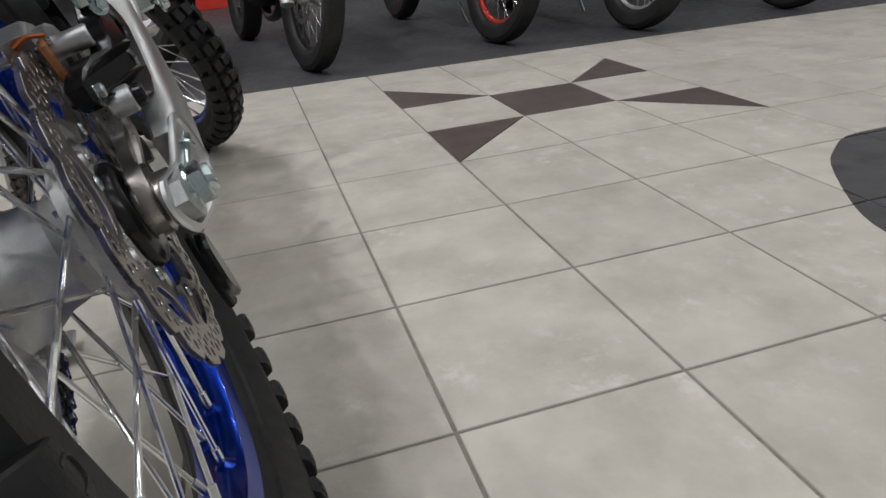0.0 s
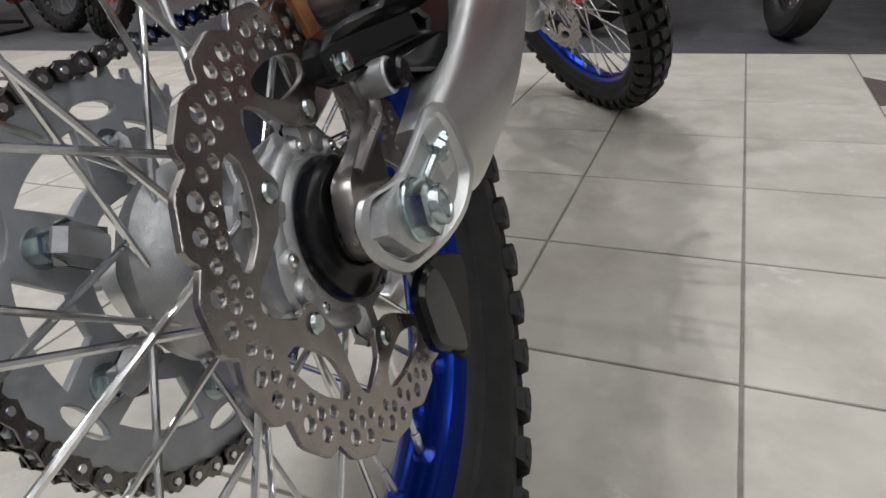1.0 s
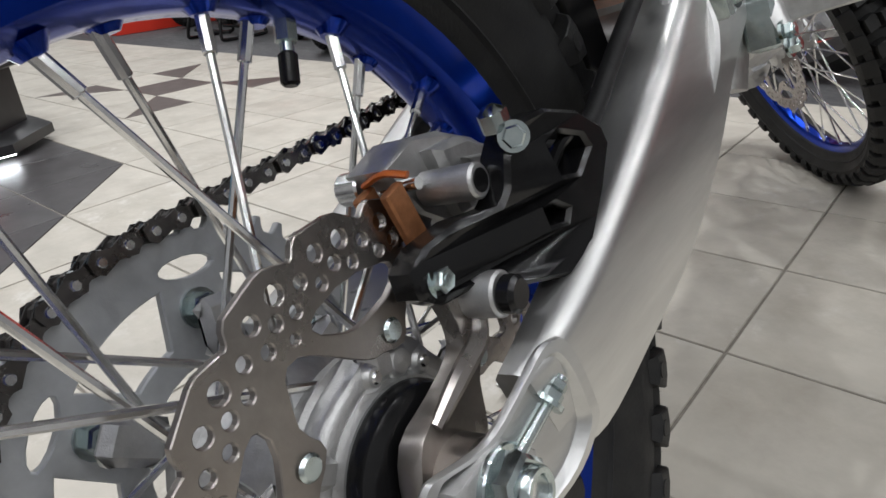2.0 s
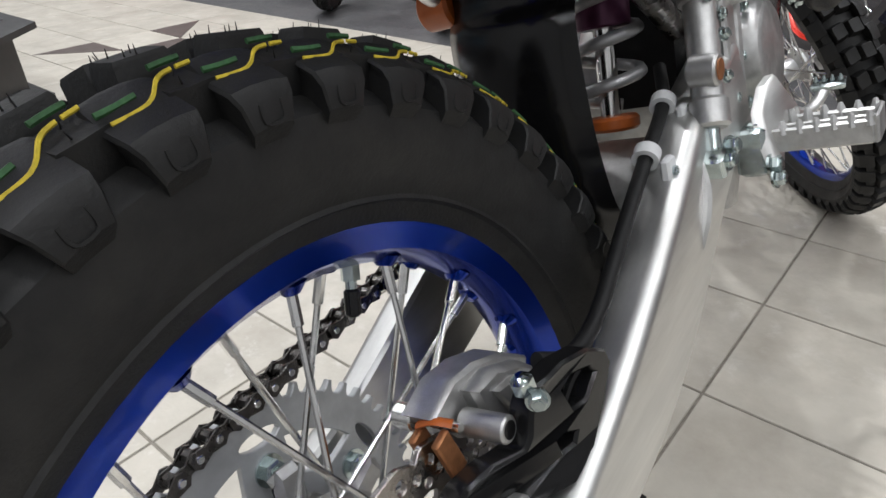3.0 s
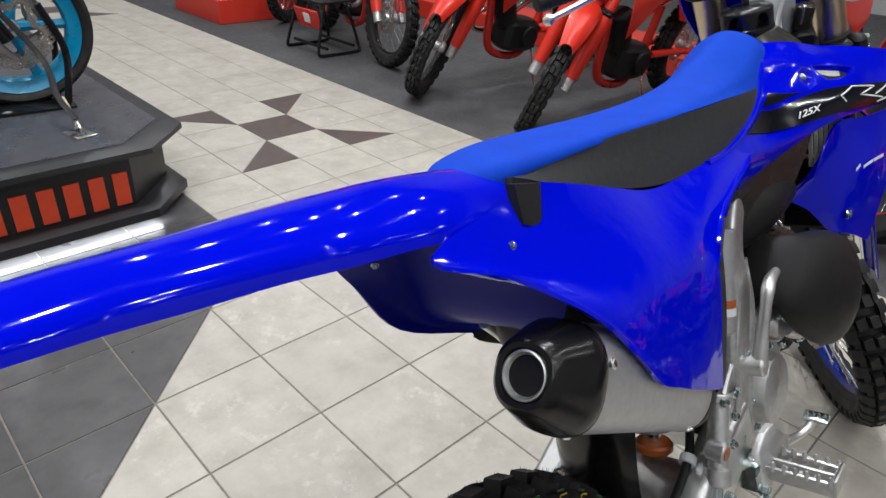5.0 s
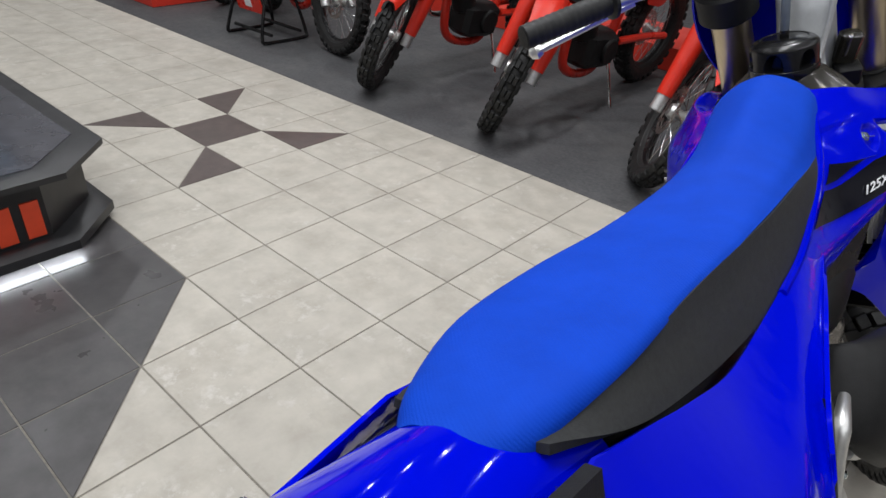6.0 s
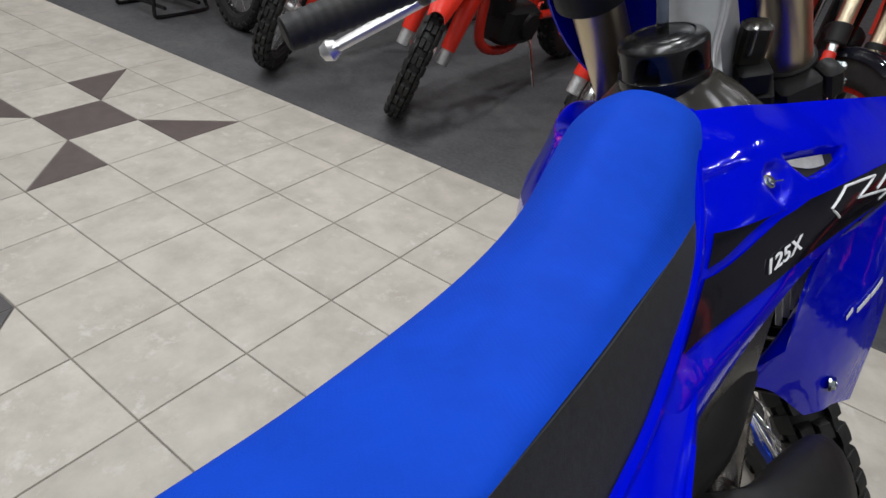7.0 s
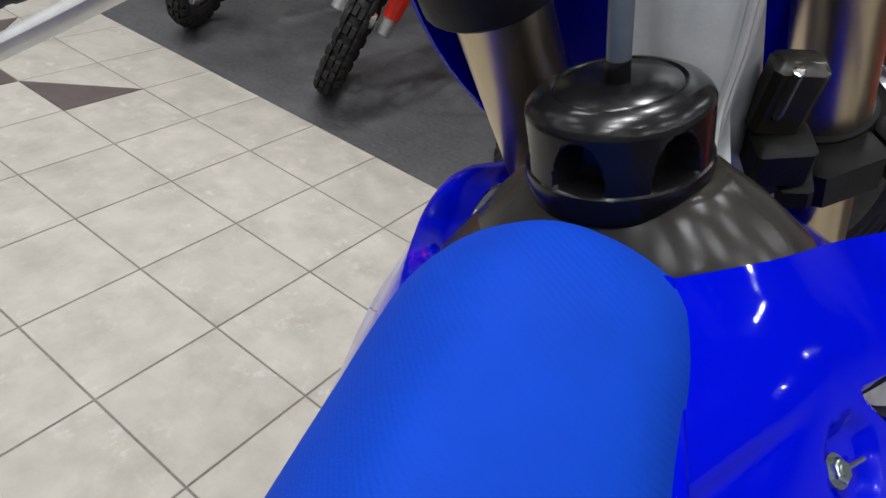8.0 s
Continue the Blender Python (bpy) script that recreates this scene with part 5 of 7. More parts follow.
def inside(poly, u, v):
    """Metres from the outline of a field of the panel, above zero inside it."""
    best, odd = 9.0, False
    for (a, b), (c, d) in zip(poly, poly[1:] + poly[:1]):
        ex, ey, px, py = (c - a) * 0.33, (d - b) * 0.23, (u - a) * 0.33, (v - b) * 0.23
        k = max(0.0, min(1.0, (px * ex + py * ey) / (ex * ex + ey * ey)))
        best = min(best, math.hypot(px - k * ex, py - k * ey))
        if (b > v) != (d > v) and u < (c - a) * (v - b) / (d - b) + a:
            odd = not odd
    return best if odd else -best


def pressed(u, v):
    """How deep the bolt's dish, the opening and the ridge at the seat lie in the panel."""
    ease = lambda k: max(0.0, min(1.0, k)) ** 2 * (3 - 2 * max(0.0, min(1.0, k)))
    deep = 0.0055 * ease(inside(RECESS, u, v) / 0.006 + 0.3) if abs(u - 0.3) < 0.1 and abs(v - 0.36) < 0.1 else 0.0
    if abs(u - 0.27) < 0.08 and abs(v - 0.56) < 0.2:
        deep = max(deep, 0.012 * ease(inside(OPENING, u, v) / 0.006 + 0.4))
    ridge = 0.262 - 0.19 * v
    fade = ease((0.32 - v) / 0.22)
    return deep + fade * (0.0030 * ease((u - ridge) / 0.022) * ease((0.42 - u) / 0.10))


shr = []
for s in (1, -1):
    bm = B()
    fine = 26 if s > 0 else 6
    g = shell(bm, [row[:: s] for row in shroud_rows(s)], 0.0035, fine, fine)
    if s > 0:
        m, n = len(g), len(g[0])
        for k, vert in enumerate(bm.verts):
            a, q = divmod(k % (m * n), n)
            vert.co += V((-0.74, 0.2, -0.62)) * pressed(a / (m - 1), q / (n - 1))
    shr.append(mp("shroud_upper", bm, BLUE_WRAP, "glossy blue radiator shroud with black graphic"))
for s, so in zip((1, -1), shr):
    bm = B()
    tube(bm, [(r[0][0] - s * 0.001, r[0][1], r[0][2] - 0.001) for r in shroud_rows(s)], 0.0042, n=8, per=6)
    sub("shroud_rim", bm, BLUE, so)
low = both("shroud_lower", LOW_NET, BLUE_WRAP, "lower blue wing of the radiator shroud", mid=0.007)


def decal(net, u0, u1, v0, v1, lift=0.0012, cut=None):
    """A thin sticker that follows part of a panel's net; cut trims the outline as v -> (u0, u1)."""
    rows = []
    g = grid_of([[V(p) for p in r] for r in net], 12, 12)
    m, n = len(g) - 1, len(g[0]) - 1

    def at(u, v):
        a, k = u * m, v * n
        i, j = min(int(a), m - 1), min(int(k), n - 1)
        fa, fk = a - i, k - j
        p = (g[i][j] * (1 - fa) + g[i + 1][j] * fa) * (1 - fk) + (g[i][j + 1] * (1 - fa) + g[i + 1][j + 1] * fa) * fk
        w = (g[i + 1][j] - g[i][j]).cross(g[i][j + 1] - g[i][j]).normalized()
        if w.x < 0:
            w = -w
        return p + w * lift

    for s in range(15):
        v = v0 + (v1 - v0) * s / 14
        a, b = cut(s / 14) if cut else (u0, u1)
        rows.append([at(a + (b - a) * q / 5, v) for q in range(6)])
    bm = B()
    shell(bm, rows, 0.0006, 1, 1)
    return bm, at


UPPER = (0.413, 0.404, 0.391, 0.379, 0.371, 0.363, 0.352, 0.331, 0.312)
LOWER = (0.69, 0.655, 0.633, 0.617, 0.603, 0.584, 0.555, 0.519, 0.484)


def edge_at(s, values):
    return float(np.interp(s, [k / (len(values) - 1) for k in range(len(values))], values))


bm, at_up = decal(UP_NET, 0.4, 0.6, 0.055, 0.98, cut=lambda s: (max(edge_at(s, UPPER), edge_at(s / 0.454, (0.528, 0.503, 0.458, 0.405, 0.384)) if s < 0.454 else 0), edge_at(s, LOWER)))
sub("graphic", bm, GLOSSBLACK, shr[0], "gloss black graphic")
bm, _ = decal(UP_NET, 0.4, 0.5, 0.055, 0.40, cut=lambda s: (edge_at(s * 0.36, UPPER), max(edge_at(s * 0.36, UPPER) + 0.001, edge_at(s, (0.502, 0.474, 0.426, 0.391, 0.382)))))
sub("graphic", bm, GLOSSBLACK, shr[0], "gloss black graphic stripe")
# outlined mark near the shroud's tip, drawn as plain strokes
for stroke in (((0.465, 0.745), (0.427, 0.656), (0.37, 0.686), (0.367, 0.804), (0.424, 0.772), (0.435, 0.899)), ((0.418, 0.842), (0.356, 0.857), (0.27, 0.971)), ((0.464, 0.918), (0.43, 0.923), (0.351, 0.938), (0.36, 0.88))):
    bm = B()
    tube(bm, [at_up(stroke[k][0] * (1 - q / 4) + stroke[k + 1][0] * q / 4, stroke[k][1] * (1 - q / 4) + stroke[k + 1][1] * q / 4) + V((0.0004, 0, 0.0004)) for k in range(len(stroke) - 1) for q in range(4)] + [at_up(*stroke[-1])], 0.0014, n=6, per=1)
    sub("graphic_stroke", bm, DECAL, shr[0], "white outline stroke")
fc = bpy.data.curves.new("model_figure", "FONT")
fc.body, fc.size, fc.extrude, fc.shear = "125X", 0.0175, 0.0004, 0.48
fc.offset = 0.0002
tmp = bpy.data.objects.new("figure", fc)
me = bpy.data.meshes.new_from_object(tmp)
bpy.data.objects.remove(tmp)
p0, p1, p2 = at_up(0.552, 0.492), at_up(0.506, 0.638), at_up(0.516, 0.455)
ex = (p1 - p0).normalized()
ey = (p2 - p0)
ey = (ey - ex * ey.dot(ex)).normalized()
en = ex.cross(ey)
me.transform(Matrix(((ex.x, ey.x, en.x, p0.x), (ex.y, ey.y, en.y, p0.y), (ex.z, ey.z, en.z, p0.z), (0, 0, 0, 1))) @ Matrix.Translation((0, 0, 0.0028)) @ Matrix.Diagonal((1.46, 0.78, 1, 1)))
me.materials.append(DECAL)
tx = new("model_figure", me)
tx.parent = shr[0]
tx["label"] = "white figures 125X on the shroud"
for u0, u1, v0, v1 in ((0.40, 0.365, 0.525, 0.56), (0.388, 0.345, 0.59, 0.68), (0.345, 0.300, 0.69, 0.81)):
    bm, _ = decal(LOW_NET, u0, u1, v0, v1, cut=lambda s: (u0 + (u1 - u0) * s - 0.010, u0 + (u1 - u0) * s + 0.014))
    sub("graphic_bar", bm, DECAL, low[0], "small white slanted bar")
bm = B()
bolt(bm, at_up(0.294, 0.332) - V((0.0032, 0, 0.0028)), (0.75, -0.2, 0.62), 0.0048, 0.003)
cyl(bm, at_up(0.297, 0.345) - V((0.0025, 0, 0.0022)), at_up(0.297, 0.400) - V((0.0025, 0, 0.0022)), 0.0010, n=6)
sub("shroud_bolt", bm, ZINC, shr[0])
bm = B()
bolt(bm, (0.170, 0.910, 0.373), (1, 0, 0), 0.0068, 0.004)
sub("shroud_bolt", bm, ZINC, low[0])
# black sheet on the dish's floor stands for the dark behind the opening
bm, _ = decal(UP_NET, 0.23, 0.31, 0.43, 0.695, -0.0095, cut=lambda s: (0.236, 0.240 + (0.064 * s / 0.46 if s < 0.46 else 0.064 - 0.034 * (s - 0.46) / 0.54)))
sub("vent_opening", bm, PLASTIC_MATT, shr[0], "black sheet for the darkness in the shroud's opening")
bm, _ = decal(UP_NET, 0.24, 0.28, 0.45, 0.645, -0.0078, cut=lambda s: (0.240 - 0.004 * s, 0.244 + 0.034 * math.sin(math.pi * min(1, 0.06 + s * 0.60))))
sub("vent_insert", bm, CAST, shr[0], "grey piece seen in the opening")

# radiators with fins
for s in (1, -1):
    bm = B()
    box(bm, (s * 0.115, 0.955, 0.45), (0.095, 0.028, 0.23), rot(-18, 0, 0), 0.004)
    rad = mp("radiator", bm, PLASTIC_MATT, "black radiator behind the shroud")
    for k in range(14):
        bm = B()
        box(bm, (s * 0.118, 0.915, 0.355 + k * 0.0145), (0.085, 0.010, 0.0022), rot(-50, 0, 0), 0.0004)
        sub("louvre", bm, PLASTIC if k % 4 else CAST, rad)
    if s > 0:
        for k in range(7):
            bm = B()
            box(bm, (0.126 + k * 0.0044, 0.852 + k * 0.0135, 0.500 + k * 0.001), (0.006, 0.0026, 0.062), rot(8, 0, 0), 0.0006)
            sub("grille_bar", bm, CAST, rad, "bare metal grille bar")

# frame
for s in (1, -1):
    bm = B()
    st = [((0.094, 0.505, 0.050), 0.012, 0.030), ((0.100, 0.520, 0.110), 0.013, 0.036), ((0.102, 0.535, 0.180), 0.013, 0.036), ((0.102, 0.540, 0.240), 0.012, 0.033), ((0.100, 0.555, 0.310), 0.011, 0.038), ((0.096, 0.578, 0.370), 0.011, 0.033), ((0.088, 0.585, 0.425), 0.011, 0.026), ((0.074, 0.640, 0.475), 0.012, 0.028), ((0.060, 0.72, 0.51), 0.013, 0.032), ((0.048, 0.86, 0.555), 0.014, 0.036), ((0.03, 1.00, 0.610), 0.018, 0.045)]
    rows = []
    for k, (c, a, b) in enumerate(st):
        nx = V(st[min(k + 1, len(st) - 1)][0]) - V(st[max(k - 1, 0)][0])
        nx.normalize()
        w = V((1, 0, 0)).cross(nx).normalized()
        row = []
        for q in range(16):
            t = 2 * math.pi * (q + 0.5) / 16
            row.append(V((s * c[0], c[1], c[2])) + V((1, 0, 0)) * (a * math.copysign(abs(math.cos(t)) ** 0.5, math.cos(t))) + w * (b * math.copysign(abs(math.sin(t)) ** 0.5, math.sin(t))))
        rows.append(row)
    rings(bm, interp_sections(rows, 4))
    tube(bm, [(s * 0.104, 0.530, 0.07), (s * 0.112, 0.552, 0.13), (s * 0.112, 0.560, 0.20), (s * 0.110, 0.580, 0.275), (s * 0.106, 0.602, 0.335), (s * 0.098, 0.602, 0.405)], [0.004, 0.0065, 0.007, 0.0065, 0.006, 0.005], n=8)
    tube(bm, [(s * 0.112, 0.492, 0.12), (s * 0.114, 0.508, 0.20), (s * 0.110, 0.524, 0.29), (s * 0.105, 0.552, 0.360)], [0.004, 0.005, 0.0045, 0.004], n=8)
    fr = mp("frame_spar", bm, CAST, "silver aluminium frame spar")
    for p in ((0.115, 0.505, 0.245), (0.116, 0.520, 0.160), (0.112, 0.560, 0.275), (0.114, 0.540, 0.095)):
        bm = B()
        bolt(bm, (s * p[0], p[1], p[2]), (s, 0, 0), 0.0055, 0.004)
        sub("frame_bolt", bm, ZINC, fr)
bm = B()
cyl(bm, (0.082, 0.555, 0.465), (0.090, 0.520, 0.325), 0.0215, n=22, bev=0.004)
res = mp("shock_reservoir", bm, SILVER, "satin grey shock reservoir")
for h, mat, lab in ((0.640, ORANGE, "orange sticker band"), (0.72, DECAL, "white sticker band")):
    bm = B()
    p, q = V((0.082, 0.555, 0.465)), V((0.090, 0.520, 0.325))
    rows = []
    u, v = frame_of(q - p)
    for k in range(9):
        e = V((1, -0.5, 0)).normalized()
        e = Matrix.Rotation((k - 4) * 0.14, 3, (q - p).normalized()) @ e
        rows.append([p.lerp(q, h) + e * 0.0222, p.lerp(q, h + 0.075) + e * 0.0222])
    shell(bm, rows, 0.0005, 1, 1)
    sub("sticker", bm, mat, res, lab)
bm = B()
M0, M1 = V((0.112, 0.446, 0.268)), V((0.122, 0.402, 0.172))
md = (M0 - M1).normalized()
cyl(bm, M1, M0, 0.0135, n=20, bev=0.002)
cyl(bm, M0 - md * 0.004, M0 + md * 0.008, 0.0175, n=20, bev=0.002)
cyl(bm, M1 - md * 0.006, M1 + md * 0.020, 0.0168, n=20, bev=0.003)
box(bm, (0.112, 0.462, 0.232), (0.012, 0.050, 0.018), rot(24, 0, 0), 0.004)
box(bm, (0.114, 0.446, 0.200), (0.012, 0.050, 0.022), rot(24, 0, 0), 0.004)
tube(bm, [M0 + V((0.004, 0.004, 0.004)), (0.114, 0.470, 0.280), (0.110, 0.500, 0.288)], [0.006, 0.005, 0.005], n=8)
mc = mp("brake_master_cylinder", bm, CAST, "cast rear brake master cylinder")
bm = B()
cyl(bm, (0.108, 0.4105, 0.2150), (0.1330, 0.4085, 0.2140), 0.0140, n=20, bev=0.002)
sub("inlet_boss", bm, CAST, mc)
bm = B()
cyl(bm, (0.130, 0.4088, 0.2142), (0.1340, 0.4085, 0.2140), 0.0090, n=16)
sub("plug", bm, COPPER, mc, "dark brass plug")
for p in ((0.122, 0.436, 0.272), (0.124, 0.462, 0.268), (0.124, 0.468, 0.232), (0.126, 0.452, 0.198)):
    bm = B()
    bolt(bm, p, (0.9, -0.2, 0.3), 0.0050, 0.005)
    sub("cylinder_bolt", bm, ZINC, mc)
bm = B()
tube(bm, [M1 - md * 0.004, M1 - md * 0.026], 0.0075, n=12)
box(bm, M1 - md * 0.036 + V((0, 0, 0)), (0.020, 0.020, 0.024), rot(24, 0, 0), 0.003)
sub("push_rod", bm, ZINC, mc, "zinc push rod and clevis")
for p in ((0.135, 0.405, 0.148), (0.134, 0.392, 0.140)):
    bm = B()
    bolt(bm, p, (1, -0.3, 0.2), 0.0070, 0.007)
    sub("clevis_bolt", bm, ZINC, mc)

# engine
bm = B()
rows = []
for x, k in ((-0.105, 0.86), (-0.085, 1.0), (0.062, 1.0), (0.085, 0.88)):
    rows.append([V((x, 0.655 + k * 0.70 * y, 0.165 + k * z)) for y, z in ((-0.13, -0.05), (-0.09, -0.10), (0.06, -0.115), (0.13, -0.06), (0.13, 0.03), (0.08, 0.09), (-0.04, 0.10), (-0.12, 0.05))])
rings(bm, rows)
eng = mp("engine", bm, CAST, "cast aluminium engine cases", basis=LOC_R)
bm = B()
lathe(bm, [(0.0, 0.131), (0.018, 0.132), (0.022, 0.130), (0.046, 0.130), (0.052, 0.127), (0.055, 0.119), (0.058, 0.088), (0.0, 0.088)], n=44, close=False, c=(-0.018, 0.634, 0.186))
sub("clutch_cover", bm, CAST, eng, "round clutch cover")
for k in range(7):
    a = 2 * math.pi * k / 7 + 0.3
    bm = B()
    bolt(bm, (0.094, 0.634 + 0.064 * math.cos(a), 0.186 + 0.064 * math.sin(a)), (1, 0, 0), 0.0055, 0.005)
    sub("case_bolt", bm, ZINC, eng)
bm = B()
cyl(bm, (0.07, 0.688, 0.268), (0.105, 0.688, 0.268), 0.032, 0.026, n=24, bev=0.004)
cyl(bm, (0.098, 0.698, 0.274), (0.112, 0.708, 0.312), 0.012, n=14, bev=0.002)
tube(bm, [(0.104, 0.700, 0.258), (0.112, 0.730, 0.240), (0.108, 0.765, 0.235)], 0.013, n=12)
sub("water_pump", bm, CAST, eng, "cast water pump housing")
for p in ((0.106, 0.668, 0.245), (0.106, 0.708, 0.245), (0.106, 0.670, 0.293), (0.106, 0.722, 0.272), (0.110, 0.742, 0.222), (0.110, 0.776, 0.212)):
    bm = B()
    bolt(bm, p, (1, 0, 0), 0.0055, 0.006)
    sub("case_bolt", bm, ZINC, eng)
bm = B()
rows = []
for z, r in ((0.24, 0.055), (0.30, 0.062), (0.38, 0.062), (0.42, 0.05)):
    rows.append(circle((0, 0.76, z), V((1, 0, 0)), V((0, 1, 0)), r, 20))
rings(bm, rows)
sub("cylinder", bm, PLASTIC_MATT, eng, "dark cylinder barrel")
bm = B()
tube(bm, [(0.0, 0.56, 0.40), (0.02, 0.64, 0.43), (0.05, 0.72, 0.45), (0.06, 0.80, 0.46)], [0.045, 0.05, 0.05, 0.04], n=14)
sub("intake", bm, PLASTIC_MATT, eng)
bm = B()
tube(bm, [(0.129, 0.559, 0.262), (0.131, 0.568, 0.300), (0.133, 0.580, 0.345), (0.1335, 0.589, 0.366), (0.132, 0.606, 0.374), (0.129, 0.643, 0.372)], [0.012, 0.0085, 0.0080, 0.0095, 0.0085, 0.0065], n=12)
cyl(bm, (0.100, 0.559, 0.258), (0.138, 0.559, 0.262), 0.0155, n=20, bev=0.003)
mp("kick_starter", bm, ALU, "polished folded kick-start lever")
# exhaust guard
bm = B()
rows = []
for k, (x, y, z, a, b) in enumerate(((0.085, 0.660, 0.378, 0.02, 0.045), (0.118, 0.68, 0.360, 0.030, 0.062), (0.134, 0.725, 0.332, 0.038, 0.082), (0.142, 0.78, 0.298, 0.040, 0.092), (0.140, 0.835, 0.264, 0.038, 0.084), (0.128, 0.88, 0.234, 0.030, 0.062), (0.110, 0.910, 0.212, 0.018, 0.036))):
    n = V((0, 0.8, -0.6))
    w = V((0, 0.6, 0.8))
    row = []
    for q in range(24):
        t = 2 * math.pi * q / 24
        row.append(V((x, y, z)) + V((1, 0, 0)) * a * math.cos(t) + w * b * math.sin(t))
    rows.append(row)
rings(bm, interp_sections(rows, 4))
mp("exhaust_guard", bm, PLASTIC_MATT, "matt black plastic exhaust pipe guard", basis=LOC_R)
bm = B()
tube(bm, [(0.02, 0.86, 0.35), (0.06, 0.98, 0.28), (0.05, 1.02, 0.20), (0.04, 0.97, 0.12), (0.06, 0.86, 0.16)], [0.022, 0.026, 0.032, 0.038, 0.045], n=16)
mp("exhaust_pipe", bm, CHAIN, "dark steel expansion pipe")

# foot peg, pedal, stand
PEG = LOC_R @ Matrix.Translation((0, -0.022, 0.030))
bm = B()
box(bm, (0.165, 0.592, 0.084), (0.095, 0.006, 0.024), rot(0, 0, -6), 0.002)
box(bm, (0.165, 0.548, 0.084), (0.095, 0.006, 0.024), rot(0, 0, 0), 0.002)
box(bm, (0.213, 0.570, 0.086), (0.006, 0.048, 0.028), None, 0.002)
box(bm, (0.165, 0.570, 0.086), (0.095, 0.005, 0.016), None, 0.001)
for k in range(7):
    for y in (0.548, 0.591):
        cyl(bm, (0.122 + k * 0.0145, y, 0.090), (0.122 + k * 0.0145, y, 0.103), 0.0062, 0.0020, n=4)
for k in range(5):
    box(bm, (0.127 + k * 0.02, 0.570, 0.080), (0.005, 0.042, 0.014), None, 0.001)
peg = mp("foot_peg", bm, CAST, "toothed metal foot peg", basis=PEG)
bm = B()
box(bm, (0.108, 0.550, 0.078), (0.030, 0.040, 0.05), None, 0.004)
cyl(bm, (0.112, 0.545, 0.060), (0.112, 0.545, 0.108), 0.009, n=14, bev=0.002)
sub("peg_bracket", bm, ZINC, peg)
bm = B()
o = [(0.1365, 0.556, 0.1690), (0.1325, 0.536, 0.1640), (0.1290, 0.517, 0.1420), (0.1340, 0.508, 0.1180), (0.1430, 0.502, 0.0900), (0.1450, 0.520, 0.0860), (0.1440, 0.534, 0.1060), (0.1450, 0.556, 0.1160), (0.1480, 0.590, 0.1120), (0.1480, 0.600, 0.1240), (0.1440, 0.580, 0.1420)]
prism(bm, o, (0.010, 0.003, 0.001), 0.003)
tube(bm, [(0.153, 0.592, 0.118), (0.160, 0.626, 0.107), (0.170, 0.645, 0.112), (0.177, 0.658, 0.123)], [0.0080, 0.0062, 0.0060, 0.0060], n=10)
pedal = mp("brake_pedal", bm, ALU, "forged aluminium brake pedal")
bm = B()
box(bm, (0.180, 0.660, 0.127), (0.034, 0.020, 0.008), rot(15, 0, 0), 0.002)
for k in range(4):
    cyl(bm, (0.168 + k * 0.008, 0.660, 0.130), (0.168 + k * 0.008, 0.660, 0.137), 0.003, 0.001, n=4)
sub("pedal_tip", bm, ZINC, pedal)
bm = B()
bolt(bm, (0.146, 0.508, 0.092), (1, -0.2, 0.1), 0.0085, 0.008)
sub("pedal_bolt", bm, ZINC, pedal)
bm = B()
bolt(bm, (0.150, 0.500, 0.080), (1, -0.2, 0.1), 0.0075, 0.008)
sub("pedal_bolt", bm, ZINC, pedal)
bm = B()
tube(bm, [(-0.09, 0.50, 0.06), (-0.15, 0.49, -0.10), (-0.215, 0.48, -0.262)], 0.010, n=10)
box(bm, (-0.22, 0.48, -0.266), (0.05, 0.07, 0.008), rot(0, 18.5, 0), 0.002)
mp("side_stand", bm, CAST, "metal side stand")
# ---- front end, turned to the left about the steering axis ----
RAKE, STEER = radians(26.5), radians(36)
AXIS = V((0, -math.sin(RAKE), math.cos(RAKE)))
STEM = V((0.016, 1.042, 0.745))
TURN = Matrix.Translation(STEM) @ Matrix.Rotation(STEER, 4, AXIS) @ Matrix.Translation(-STEM)
FRONT = LOC @ TURN
FWD = V((0, math.cos(RAKE), math.sin(RAKE)))  # square to the axis, ahead
AXLE = V((0.016, 1.445, -0.030))


def fp(name, bm, mat, label=""):
    return finish(name, bm, mat, moto, label, FRONT)


front = new("front_wheel")
front.parent, front.matrix_basis = moto, FRONT @ Matrix.Translation(AXLE)
tyre_parts(front, 0.348, 0.044, 0.268, 0.016, 46)
sub("rim", rim_mesh(0.252, 0.278, 0.022), RIM_BLUE, front, "blue anodised rim")
spoke_set(front, 36, 0.034, (0.030, 0.030), 0.254, 0.004)
bm = B()
lathe(bm, [(0.010, -0.045), (0.030, -0.045), (0.042, -0.034), (0.042, -0.028), (0.026, -0.018), (0.024, 0.018), (0.042, 0.028), (0.042, 0.034), (0.030, 0.045), (0.010, 0.045)], n=32)
sub("hub", bm, CAST, front, "cast aluminium hub")
bm = disc_mesh(0.135, 6, -0.052, 0.003, 0.3)
sub("brake_disc", bm, STAINLESS, front)
bm = B()
cyl(bm, (-0.11, 0, 0), (0.11, 0, 0), 0.011, n=14)
sub("axle", bm, CHROME, front)
OFF = FWD * 0.024
